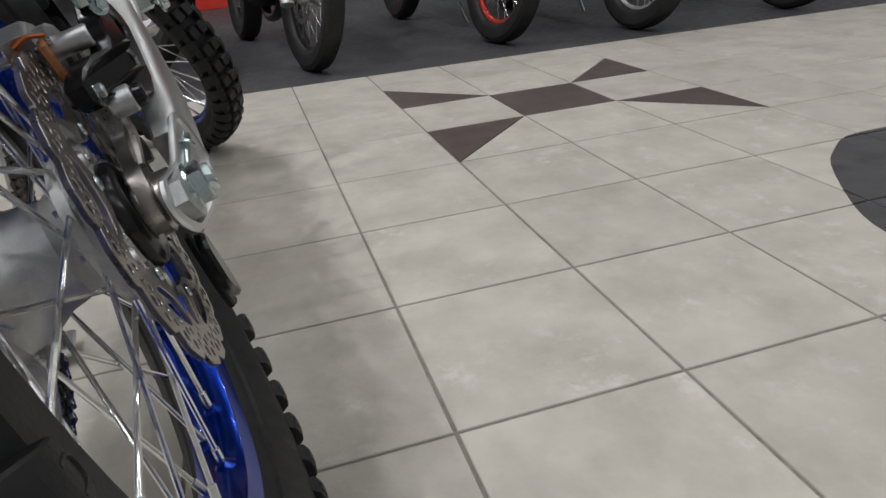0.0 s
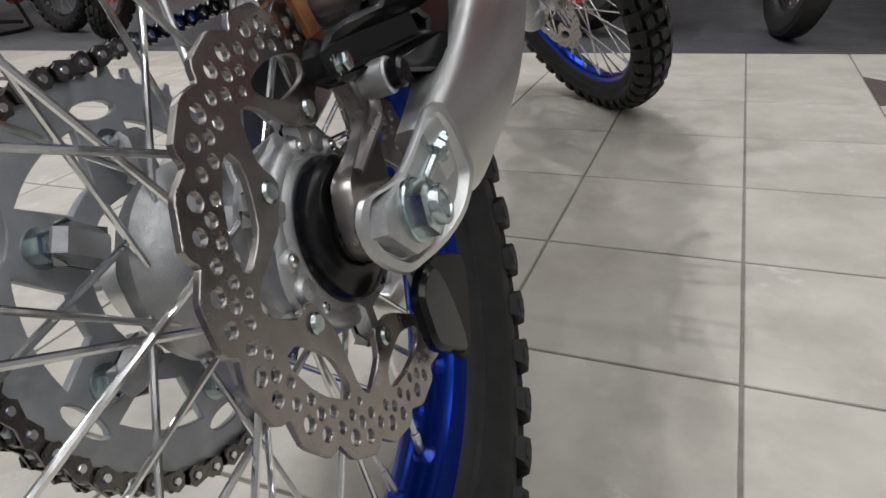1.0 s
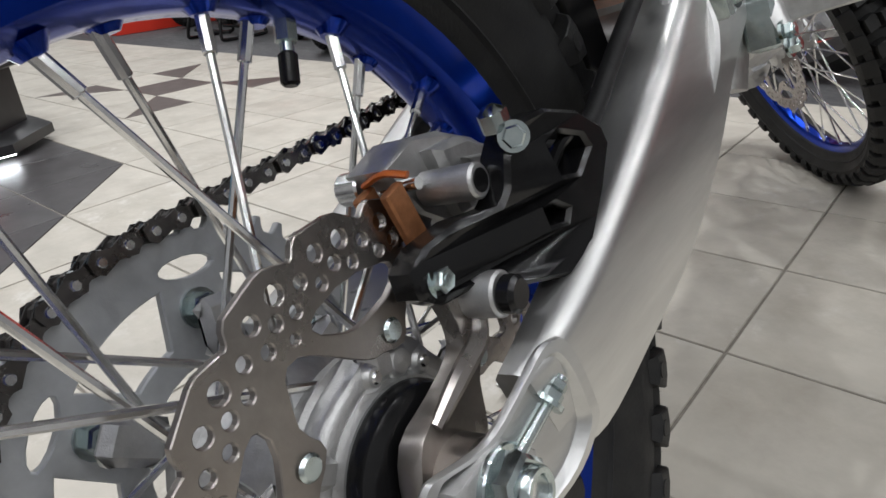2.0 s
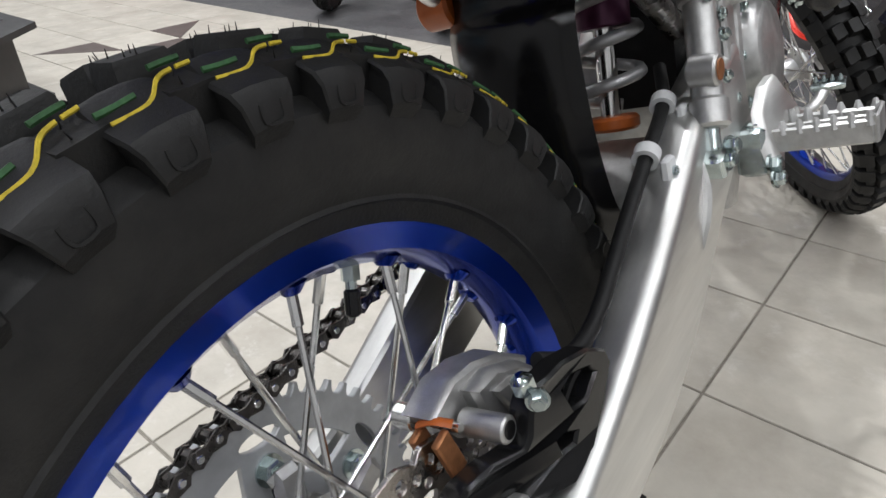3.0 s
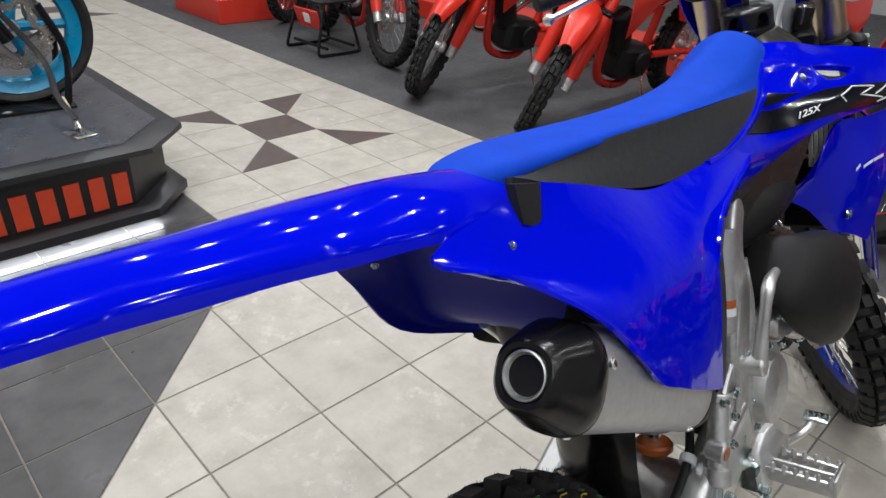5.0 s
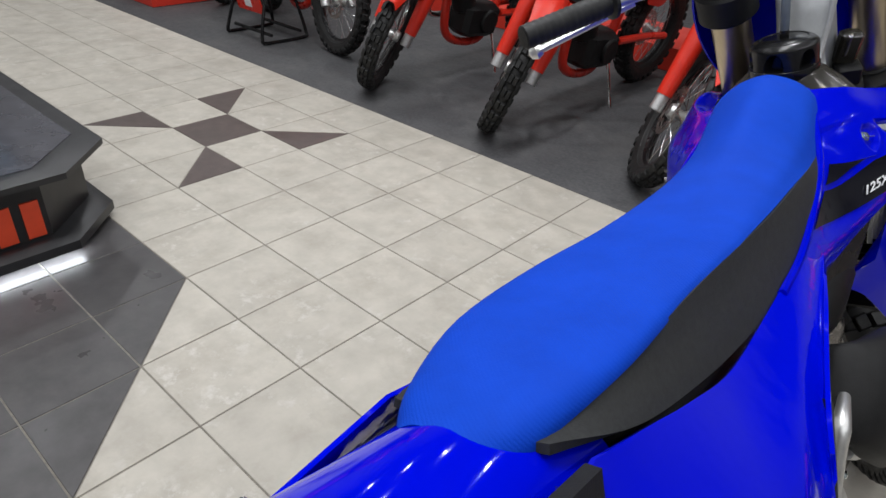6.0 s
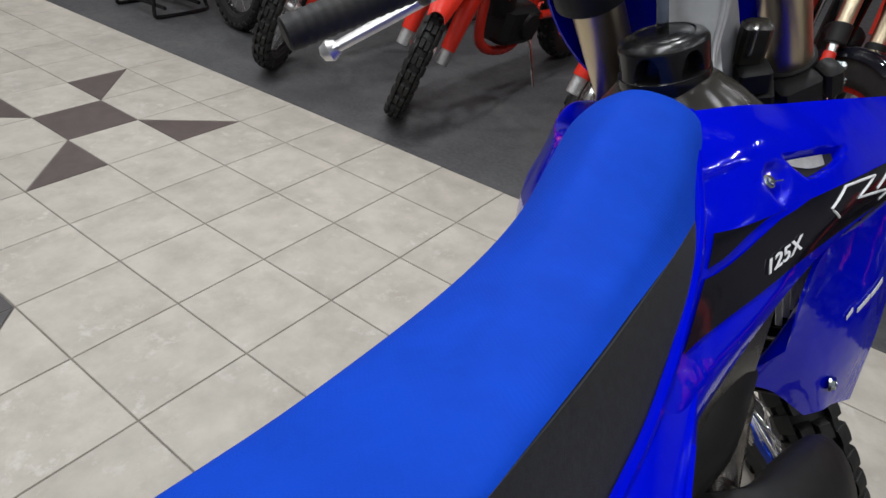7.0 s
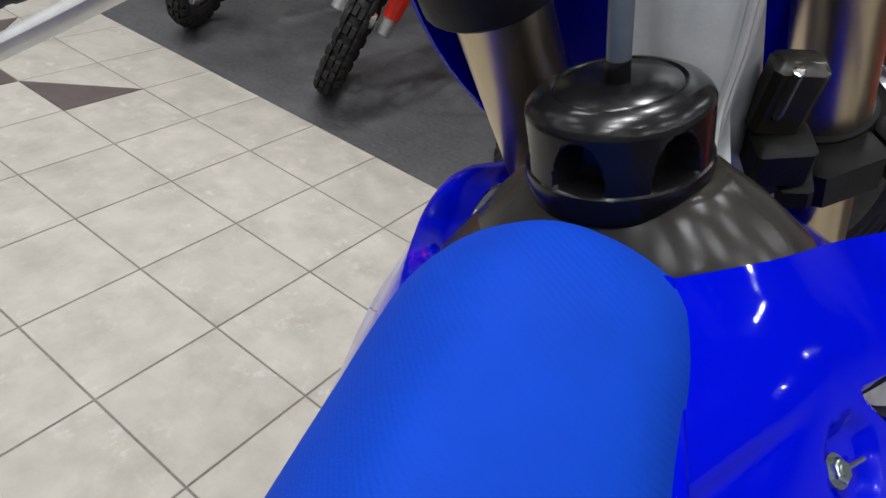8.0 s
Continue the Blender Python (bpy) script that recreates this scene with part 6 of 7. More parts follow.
for s in (1, -1):
    topc = STEM + OFF + V((s * 0.100, 0, 0)) + AXIS * 0.10
    foot = AXLE + V((s * 0.100, 0, 0)) - OFF * 0.4
    d = (topc - foot).normalized()
    bm = B()
    cyl(bm, foot + d * 0.30, topc, 0.0285, n=28, bev=0.002)
    leg = fp("fork_leg", bm, GOLD, "fork leg with gold-brown outer tube")
    bm = B()
    cyl(bm, foot + d * 0.02, foot + d * 0.31, 0.0235, n=22)
    sub("inner_tube", bm, CHROME, leg)
    bm = B()
    cyl(bm, foot - d * 0.03, foot + d * 0.06, 0.030, 0.027, n=18, bev=0.003)
    box(bm, foot + V((-s * 0.012, 0, 0)), (0.05, 0.06, 0.06), rot(-26, 0, 0), 0.01)
    sub("axle_clamp", bm, CAST, leg)
    bm = B()
    cyl(bm, topc - d * 0.004, topc + d * 0.018, 0.026, n=24, bev=0.003)
    sub("fork_cap", bm, PLASTIC, leg, "black fork cap")
    bm = B()
    net = []
    for k in range(6):
        q = foot + d * (0.02 + 0.085 * k)
        w = 0.036 + 0.004 * k
        net.append([q + V((s * 0.034, 0, 0)) - FWD * w * 0.7, q + V((s * 0.040, 0, 0)), q + V((s * 0.030, 0, 0)) + FWD * w])
    shell(bm, net if s > 0 else [r[::-1] for r in net], 0.003, 3, 4)
    sub("fork_guard", bm, BLUE, leg, "blue plastic fork guard")
# clamps
for h, wid, nm in ((0.064, 0.044, "upper_clamp"), (-0.17, 0.055, "lower_clamp")):
    bm = B()
    c = STEM + AXIS * h
    box(bm, c + OFF * (1.3 if h > 0 else 0.5), (0.15, wid, 0.034), rot(26.5, 0, 0), 0.010)
    for s in (1, -1):
        cyl(bm, c + OFF + V((s * 0.1, 0, 0)) - AXIS * (0.024 if h > 0 else 0.018), c + OFF + V((s * 0.1, 0, 0)) + AXIS * 0.022, 0.042 if h > 0 else 0.036, n=28, bev=0.003)
    cl = fp(nm, bm, PLASTIC_MATT, "black triple clamp")
    for s in (1, -1) if h < 0 else ():
        for x, w in ((0.0925, 0.050), (0.1315, 0.022)):
            bm = B()
            box(bm, c + V((s * x, 0, 0)) - FWD * 0.016 - AXIS * 0.004, (w, 0.034, 0.042), rot(26.5, 0, 0), 0.005, seg=2)
            sub("pinch_block", bm, PLASTIC_MATT, cl)
        for k in (-1, 1):
            bm = B()
            bolt(bm, c + V((s * 0.142, 0, 0)) - FWD * 0.018 + AXIS * (0.011 * k - 0.004), (s, 0, 0), 0.0058, 0.006)
            sub("clamp_bolt", bm, ZINC, cl)
bm = B()
cyl(bm, STEM + AXIS * 0.06, STEM + AXIS * 0.085, 0.017, n=6, bev=0.001)
cyl(bm, STEM - AXIS * 0.18, STEM + AXIS * 0.06, 0.020, n=18)
fp("stem_nut", bm, ZINC, "steering stem nut")
bm = B()
cyl(bm, STEM - AXIS * 0.155, STEM + AXIS * 0.022, 0.036, n=24, bev=0.004)
rows = []
for y, z, c, a, b in ((0.94, 0.580, 0.016, 0.056, 0.030), (0.970, 0.640, 0.016, 0.040, 0.048), (0.994, 0.695, 0.015, 0.0310, 0.056), (1.006, 0.742, 0.018, 0.036, 0.046), (1.014, 0.790, 0.020, 0.042, 0.036)):
    rows.append([V((c + a * math.copysign(abs(math.cos(t)) ** 0.6, math.cos(t)), y + b * 0.45 * math.sin(t), z + b * math.sin(t) * 0.8)) for t in np.linspace(0, 2 * math.pi, 21)[:-1]])
rings(bm, interp_sections(rows, 4))
tube(bm, [(0.052, 0.935, 0.610), (0.043, 0.972, 0.690), (0.050, 0.985, 0.735), (0.057, 0.992, 0.790)], 0.0026, n=8)
mp("steering_head", bm, SATIN, "silver aluminium steering head")
# bar
BH = STEM + AXIS * 0.115 + OFF * 0.8
bm = B()
half = [(0.0, 0, -0.01), (0.10, 0, -0.01), (0.17, -0.012, 0.012), (0.255, -0.035, 0.024), (0.385, -0.085, 0.034)]
pts = [BH + V((-x, y, z)) for x, y, z in half[::-1]] + [BH + V((x, y, z)) for x, y, z in half[1:]]
tube(bm, pts, [0.011, 0.011, 0.012, 0.014, 0.014, 0.014, 0.012, 0.011, 0.011], n=14)
bar = fp("handlebar", bm, ALU, "aluminium handlebar")
bm = B()
box(bm, BH + V((0, 0.004, 0.006)), (0.13, 0.045, 0.045), None, 0.012)
sub("bar_pad", bm, PLASTIC_MATT, bar)
for s in (1, -1):
    e1 = BH + V((s * 0.385, -0.085, 0.034))
    e0 = BH + V((s * 0.260, -0.037, 0.025))
    dd = (e1 - e0).normalized()
    bm = B()
    u, v = frame_of(dd)
    prof = [(-0.004, 0.020), (-0.002, 0.023), (0.003, 0.023), (0.006, 0.0165)]
    for k in range(12):
        prof += [(0.012 + k * 0.010, 0.0165), (0.0135 + k * 0.010, 0.0171), (0.0175 + k * 0.010, 0.0171), (0.019 + k * 0.010, 0.0165)]
    prof += [((e1 - e0).length + 0.002, 0.0165), ((e1 - e0).length + 0.004, 0.014)]
    rings(bm, [circle(e0 + dd * s_, u, v, r_, 20) for s_, r_ in prof])
    sub("grip", bm, RUBBER, bar, "black rubber grip")
    bm = B()
    l0 = e0 - dd * 0.04 + V((0, 0.035, -0.012))
    tube(bm, [l0, l0 + dd * 0.04 + V((0, 0.018, -0.004)), l0 + dd * 0.10 + V((0, 0.040, -0.010)), l0 + dd * 0.165 + V((0, 0.060, -0.016))], [0.012, 0.0115, 0.011, 0.010], n=12, flat=0.6)
    q = l0 + dd * 0.165 + V((0, 0.060, -0.016))
    lathe(bm, [(0.0, -0.012), (0.008, -0.009), (0.012, 0.0), (0.008, 0.009), (0.0, 0.012)], n=14, close=False, c=q)
    sub("lever", bm, ALU, bar, "polished control lever")
# plate and front fender
bm = B()
net = []
PL = STEM + FWD * 0.085
for h, w in ((0.16, 0.100), (0.10, 0.136), (0.03, 0.144), (-0.04, 0.130), (-0.10, 0.100), (-0.14, 0.070)):
    c = PL + AXIS * h
    net.append([c + V((-w, 0, 0)) - FWD * 0.05, c + V((-w * 0.6, 0, 0)), c + FWD * 0.012, c + V((w * 0.6, 0, 0)), c + V((w, 0, 0)) - FWD * 0.05])
shell(bm, net, 0.003, 4, 4)
fp("number_plate", bm, BLUE, "plain blue front number plate")
bm = B()
net = []
FC = STEM - AXIS * 0.205 + FWD * 0.02
for q, up, w in ((-0.20, -0.045, 0.055), (-0.10, -0.012, 0.075), (0.02, 0.0, 0.080), (0.15, 0.0, 0.075), (0.30, -0.02, 0.068), (0.45, -0.055, 0.055), (0.52, -0.08, 0.035)):
    c = FC + V((0, q, up - 0.02))
    net.append([c + V((-w, 0, -0.03)), c + V((-w * 0.7, 0, -0.004)), c, c + V((w * 0.7, 0, -0.004)), c + V((w, 0, -0.03))])
shell(bm, net, 0.004, 4, 4)
fp("front_fender", bm, BLUE, "blue plastic front fender")
bm = B()
box(bm, (0.066, 1.056, 0.690), (0.030, 0.022, 0.050), rot(24, 8, 24), 0.004, seg=2)
cg = mp("cable_guide", bm, TANK, "black cable guide")
# the thin chrome strip is added to stand for the guide's glint
for nm, c, size, m, mat in (("guide_plate", (0.068, 1.042, 0.694), (0.006, 0.008, 0.036), rot(24, 8, 24), CHROME), ("guide_foot", (0.066, 1.060, 0.652), (0.034, 0.030, 0.030), rot(24, 0, 24), PLASTIC_MATT), ("guide_arm", (0.074, 1.086, 0.632), (0.020, 0.060, 0.018), rot(16, 0, 10), PLASTIC_MATT)):
    bm = B()
    box(bm, c, size, m, 0.003, seg=2)
    sub(nm, bm, mat, cg)
# ---- other machines ----
def simple_wheel(parent, name, basis, R, half, bead, rim_mat, knob, spokes=28, rim_half=0.018, deep=0.018):
    """A lighter wheel for machines further off."""
    w = new(name)
    w.parent, w.matrix_basis = parent, basis
    if knob:
        bm = tyre_mesh(R, half, bead, knob, 30)
    else:
        bm = B()
        prof = [(bead, half * 0.6), (bead + 0.02, half * 0.9), (R * 0.92, half), (R * 0.975, half * 0.75), (R, 0)]
        lathe(bm, prof + [(r, -x) for r, x in prof[-2::-1]] + [(bead - 0.004, -half * 0.4), (bead - 0.004, half * 0.4)], n=72)
    sub("tyre", bm, RUBBER, w, "black tyre")
    sub("rim", rim_mesh(bead - deep, bead + 0.008, rim_half), rim_mat, w)
    bm = B()
    lathe(bm, [(0.010, -0.05), (0.028, -0.05), (0.036, -0.03), (0.022, -0.015), (0.022, 0.015), (0.036, 0.03), (0.028, 0.05), (0.010, 0.05)], n=20)
    sub("hub", bm, CAST, w)
    if spokes:
        bm = B()
        for k in range(spokes):
            a = 2 * math.pi * k / spokes
            s = 1 if k % 2 else -1
            b = a + (0.5 if k % 4 < 2 else -0.5)
            cyl(bm, (s * 0.03, 0.032 * math.cos(b), 0.032 * math.sin(b)), (s * 0.003, (bead - 0.016) * math.cos(a), (bead - 0.016) * math.sin(a)), 0.0016, n=5)
        sub("spokes", bm, CHROME, w)
        bm = disc_mesh(0.11, 6, 0.04, 0.003, 0.3)
        sub("brake_disc", bm, STAINLESS, w)
    else:
        bm = B()
        for k in range(5):
            a = 2 * math.pi * k / 5
            e = V((0, math.cos(a), math.sin(a)))
            tube(bm, [e * 0.02, e * (bead * 0.5), e * (bead - 0.01)], [0.022, 0.016, 0.022], n=8)
        sub("wheel_spokes", bm, rim_mat, w)
    return w


def far_bike(name, label, place, main, rim_mat, guard_mat, fork_mat, steer=20, lean=10, knob=0.012, R=0.335, fender=True, seat_mat=None, low_fender=False):
    """A parked trail machine that faces -y; its own axes: x to its right, y ahead, z up, from between the tyres' feet."""
    root = tagged(new(name), label, "motorcycle", "machines on the dark floor")
    root.matrix_basis = place @ pose(0, 0, 0, 0, -lean, 0)
    wb = 1.38
    axis = V((0, -math.sin(radians(26)), math.cos(radians(26))))
    fw = V((0, math.cos(radians(26)), math.sin(radians(26))))
    ax = V((0, wb, R))
    head = ax - V((0, 0.03, 0)) + axis * 0.62 - fw * 0.03
    turn = Matrix.Translation(head) @ Matrix.Rotation(radians(steer), 4, axis) @ Matrix.Translation(-head)

    def pt(nm, bm, mat, lab="", m=None):
        return finish(nm, bm, mat, root, lab, m)

    simple_wheel(root, "front_wheel", turn @ Matrix.Translation(ax), R, 0.056 if low_fender else 0.042, R - (0.105 if low_fender else 0.085), rim_mat, knob)
    simple_wheel(root, "rear_wheel", Matrix.Translation((0, 0, R - 0.01)), R - 0.01, 0.052, R - 0.115, rim_mat, knob)
    for s in (1, -1):
        foot = ax + V((s * 0.095, 0, 0)) - fw * 0.02
        bm = B()
        cyl(bm, foot + axis * (0.36 if low_fender else 0.28), foot + axis * 0.74, 0.027, n=18, bev=0.002)
        leg = pt("fork_leg", bm, fork_mat, "", turn)
        bm = B()
        cyl(bm, foot + axis * 0.03, foot + axis * (0.40 if low_fender else 0.30), 0.022 if not low_fender else 0.018, n=14)
        sub("inner_tube", bm, CHROME, leg)
        bm = B()
        cyl(bm, foot - axis * 0.03, foot + axis * 0.05, 0.029, n=14, bev=0.003)
        sub("axle_clamp", bm, CAST, leg)
        if low_fender:
            for lo, hi, r, mat, lab in ((0.06, 0.20, 0.020, RED, "red sticker on the fork leg"), (0.205, 0.235, 0.020, DECAL, "white sticker on the fork leg"), (0.24, 0.31, 0.020, RED, "red sticker on the fork leg"), (0.335, 0.40, 0.034, PLASTIC_MATT, "black fork seal cover")):
                bm = B()
                cyl(bm, foot + axis * lo, foot + axis * hi, r, n=18, bev=0.003)
                sub("fork_sleeve", bm, mat, leg, lab)
            continue
        bm = B()
        rows = []
        for k in range(5):
            c = foot + axis * (0.04 + 0.085 * k)
            r = 0.034 + 0.003 * k
            rows.append([c + V((r * math.cos(t), 0, 0)) + fw * (r * 1.15 * math.sin(t)) for t in np.linspace(0, 2 * math.pi, 15)[:-1]])
        rings(bm, interp_sections(rows, 2))
        sub("fork_guard", bm, guard_mat, leg, "plastic fork guard")
    bm = B()
    for h in (0.60, 0.72) if low_fender else (0.40, 0.60):
        box(bm, ax + axis * h + V((0, 0, 0)), (0.25, 0.06, 0.035), rot(26, 0, 0), 0.01)
    pt("triple_clamp", bm, PLASTIC, "", turn)
    bm = B()
    top = ax + axis * 0.74
    tube(bm, [top + V((-0.38, -0.08, 0.10)), top + V((-0.20, -0.03, 0.08)), top + V((-0.1, 0, 0.02)), top + V((0.1, 0, 0.02)), top + V((0.2, -0.03, 0.08)), top + V((0.38, -0.08, 0.10))], 0.013, n=10)
    bar = pt("handlebar", bm, PLASTIC, "", turn)
    for s in (1, -1):
        bm = B()
        cyl(bm, top + V((s * 0.26, -0.05, 0.09)), top + V((s * 0.39, -0.085, 0.10)), 0.018, n=12, bev=0.002)
        sub("grip", bm, RUBBER, bar)
    if fender:
        bm = B()
        net = []
        if low_fender:
            for a in range(-10, 166, 16):
                e = V((0, math.cos(radians(a)), math.sin(radians(a))))
                net.append([ax + e * (R + lift) + V((w, 0, 0)) for w, lift in ((-0.070, -0.030), (-0.060, 0.004), (0, 0.022), (0.060, 0.004), (0.070, -0.030))])
        else:
            for q, up, w in ((-0.18, -0.04, 0.05), (-0.05, 0.0, 0.07), (0.10, 0.01, 0.07), (0.28, -0.02, 0.06), (0.44, -0.08, 0.035)):
                c = ax + axis * 0.41 + V((0, q, up))
                net.append([c + V((-w, 0, -0.025)), c + V((-w * 0.6, 0, 0)), c + V((0, 0, 0.006)), c + V((w * 0.6, 0, 0)), c + V((w, 0, -0.025))])
        shell(bm, net, 0.004, 3, 3)
        pt("front_fender", bm, main if not low_fender else GLOSSBLACK, "" if not low_fender else "gloss black fender close over the tyre", turn)
        bm = B()
        net = []
        for h, w in ((0.80, 0.06), (0.72, 0.09), (0.60, 0.09), (0.50, 0.06)):
            c = ax + axis * h + fw * 0.08
            net.append([c + V((-w, 0, 0)) - fw * 0.04, c, c + V((w, 0, 0)) - fw * 0.04])
        shell(bm, net, 0.004, 3, 4)
        pl = pt("number_plate", bm, main, "", turn)
        bm = B()
        c = ax + axis * 0.66 + fw * 0.086
        box(bm, c, (0.07, 0.004, 0.022), rot(-64, 0, 0), 0.001)
        box(bm, c - axis * 0.03, (0.045, 0.004, 0.014), rot(-64, 0, 0), 0.001)
        sub("mark", bm, DECAL, pl, "plain white mark")
    # frame, engine and bodywork
    bm = B()
    tube(bm, [head + axis * 0.0, (0, 0.95, 0.55), (0, 0.90, 0.25), (0, 0.62, 0.18), (0, 0.50, 0.36), (0, 0.45, 0.62)], 0.026, n=10)
    tube(bm, [head, (0, 0.80, 0.78), (0, 0.50, 0.66), (0, 0.10, 0.72)], 0.022, n=10)
    for s in (1, -1):
        tube(bm, [(s * 0.09, 0, R - 0.01), (s * 0.09, 0.25, R + 0.02), (s * 0.07, 0.52, 0.36)], 0.022, n=8)
    pt("frame", bm, PLASTIC if low_fender else guard_mat, "tubular frame")
    bm = B()
    box(bm, (0, 0.68, 0.33), (0.19, 0.30, 0.20), rot(6, 0, 0), 0.03)
    cyl(bm, (0, 0.78, 0.40), (0, 0.86, 0.62), 0.075, n=14, bev=0.01)
    for s in (1, -1):
        cyl(bm, (s * 0.08, 0.64, 0.33), (s * 0.115, 0.64, 0.33), 0.07, n=20, bev=0.006)
    pt("engine", bm, PLASTIC_MATT, "dark engine")
    bm = B()
    tube(bm, [(0.03, 0.90, 0.52), (0.06, 1.00, 0.46), (0.09, 0.98, 0.36), (0.11, 0.80, 0.34), (0.12, 0.50, 0.48), (0.13, 0.20, 0.62), (0.13, 0.05, 0.66)], [0.018, 0.018, 0.018, 0.02, 0.02, 0.045, 0.04], n=12)
    pt("exhaust", bm, CHROME, "bright exhaust pipe")
    bm = B()
    rows = [section((0, y, z), w, h, 0, n=14, p=3) for y, z, w, h in ((0.02, 0.83, 0.05, 0.02), (0.3, 0.83, 0.08, 0.035), (0.6, 0.84, 0.075, 0.04), (0.82, 0.88, 0.05, 0.03))]
    rings(bm, interp_sections(rows, 3))
    pt("seat", bm, seat_mat or PLASTIC_MATT, "black seat")
    for s in (1, -1):
        bm = B()
        net = [[(s * 0.08, 0.62, 0.84), (s * 0.11, 0.82, 0.86), (s * 0.16, 1.02, 0.78)], [(s * 0.12, 0.62, 0.74), (s * 0.15, 0.82, 0.72), (s * 0.19, 1.04, 0.66)], [(s * 0.13, 0.74, 0.66), (s * 0.15, 0.86, 0.60), (s * 0.17, 1.0, 0.54)]]
        shell(bm, net if s > 0 else [r[::-1] for r in net], 0.004, 4, 4)
        pt("shroud", bm, main)
        bm = B()
        net = [[(s * 0.08, 0.05, 0.80), (s * 0.10, 0.3, 0.79), (s * 0.10, 0.55, 0.80)], [(s * 0.13, 0.12, 0.70), (s * 0.15, 0.3, 0.66), (s * 0.13, 0.52, 0.70)], [(s * 0.14, 0.22, 0.60), (s * 0.15, 0.32, 0.56), (s * 0.14, 0.45, 0.58)]]
        shell(bm, net if s > 0 else [r[::-1] for r in net], 0.004, 4, 4)
        pt("side_panel", bm, main)
    bm = B()
    net = []
    for y, z, w in ((0.1, 0.82, 0.07), (-0.1, 0.85, 0.075), (-0.3, 0.86, 0.06), (-0.38, 0.855, 0.04)):
        net.append([(-w, y, z - 0.03), (-w * 0.6, y, z), (0, y, z + 0.005), (w * 0.6, y, z), (w, y, z - 0.03)])
    shell(bm, net, 0.004, 3, 3)
    pt("rear_fender", bm, main)
    bm = B()
    la = radians(lean)
    tube(bm, [(-0.08, 0.58, 0.26), (-0.20, 0.60, 0.02 - 0.20 * math.tan(la) * 0)], 0.009, n=8)
    pt("side_stand", bm, CHROME, "bright metal side stand")
    return root


def parked(x, y, head=180.0):
    """A place for a machine whose front tyre stands at (x, y)."""
    a = radians(head)
    fx, fy = -math.sin(a), math.cos(a)
    return pose(x - 1.38 * fx, y - 1.38 * fy, 0, 0, 0, head)


far_bike("enduro_motorcycle", "red trail motorcycle with red fork guards on the dark floor", parked(0.16, 1.22, 176), RED, RIM_BLACK, RED, RED, 34, 9)
far_bike("enduro_motorcycle", "red trail motorcycle with red fork guards and a side stand", parked(1.03, 1.22, 178), RED, RIM_BLACK, RED, RED, 34, 9)
far_bike("enduro_motorcycle", "red trail motorcycle with red forks parked in the row", parked(1.86, 1.26, 178), RED, RIM_BLACK, RED, RED, 34, 9)
far_bike("enduro_motorcycle", "red trail motorcycle with gold forks, red rims and a black fender", parked(2.63, 1.35, 189), RED, RIM_RED, PLASTIC, GOLD, 47, 4, knob=0, low_fender=True)
far_bike("street_motorcycle", "red street motorcycle with black wheels parked in the row", parked(3.42, 1.18, 190), RED, RIM_BLACK, PLASTIC, GOLD, 4, 6, knob=0, R=0.30)
far_bike("street_motorcycle", "red motorcycle with red-lined front wheel parked in the row", parked(4.30, 1.25, 186), RED, RIM_RED, PLASTIC, PLASTIC, 4, 6, knob=0, R=0.30)
far_bike("street_motorcycle", "dark motorcycle with bare metal wheels parked in the row", parked(4.95, 1.12, 184), PLASTIC, CAST, PLASTIC, PLASTIC, 4, 6, knob=0, R=0.29)
far_bike("street_motorcycle", "dark motorcycle with black wheels parked in the row", parked(5.80, 1.12, 184), PLASTIC, RIM_BLACK, PLASTIC, PLASTIC, 4, 6, knob=0, R=0.29)

# a red machine held on a black tubular stand
far_bike("enduro_motorcycle", "red trail motorcycle beside a black tubular paddock stand", parked(-0.52, 1.46, 255), RED, RIM_BLACK, RED, RED, 4, 4)


def paddock_stand():
    root = tagged(new("paddock_stand"), "black tubular stand with a red panel and plain white mark", "stand")
    root.matrix_basis = pose(-1.18, 1.35, 0)
    bm = B()
    for x in (-0.22, 0.22):
        tube(bm, [(x, -0.14, 0.013), (x, 0.16, 0.013), (x * 0.9, 0.20, 0.06), (x * 0.75, 0.12, 0.36)], 0.012, n=8, per=4)
        tube(bm, [(x, -0.14, 0.013), (x * 0.95, -0.17, 0.05), (x * 0.75, -0.08, 0.36)], 0.012, n=8, per=4)
    tube(bm, [(-0.22, -0.10, 0.06), (0.22, -0.10, 0.06)], 0.012, n=8)
    tube(bm, [(-0.22, 0.14, 0.06), (0.22, 0.14, 0.06)], 0.012, n=8)
    finish("stand_frame", bm, PLASTIC, root)
    bm = B()
    box(bm, (0, -0.115, 0.25), (0.30, 0.012, 0.14), rot(16, 0, 0), 0.003)
    finish("panel", bm, RED, root, "red panel")
    bm = B()
    box(bm, (0.0, -0.123, 0.25), (0.075, 0.006, 0.07), rot(16, 0, 0), 0.001)
    finish("mark", bm, DECAL, root, "plain white mark")
    bm = B()
    box(bm, (0, 0.02, 0.37), (0.34, 0.26, 0.02), None, 0.004)
    finish("deck", bm, PLASTIC_MATT, root)


paddock_stand()
far_bike("enduro_motorcycle", "red trail motorcycle standing beyond the red plinth", parked(-2.25, 1.72, 200), RED, RIM_BLACK, RED, RED, 6, 8)


def plinth(lo, hi, label):
    bm = B()
    c = [(a + b) / 2 for a, b in zip(lo, hi)]
    box(bm, (0, 0, c[2]), [b - a for a, b in zip(lo, hi)], bev=0.004)
    ob = tagged(finish("display_plinth", bm, RED_BOX), label, "plinth", "red plinths")
    ob.matrix_basis = pose(c[0], c[1], 0)


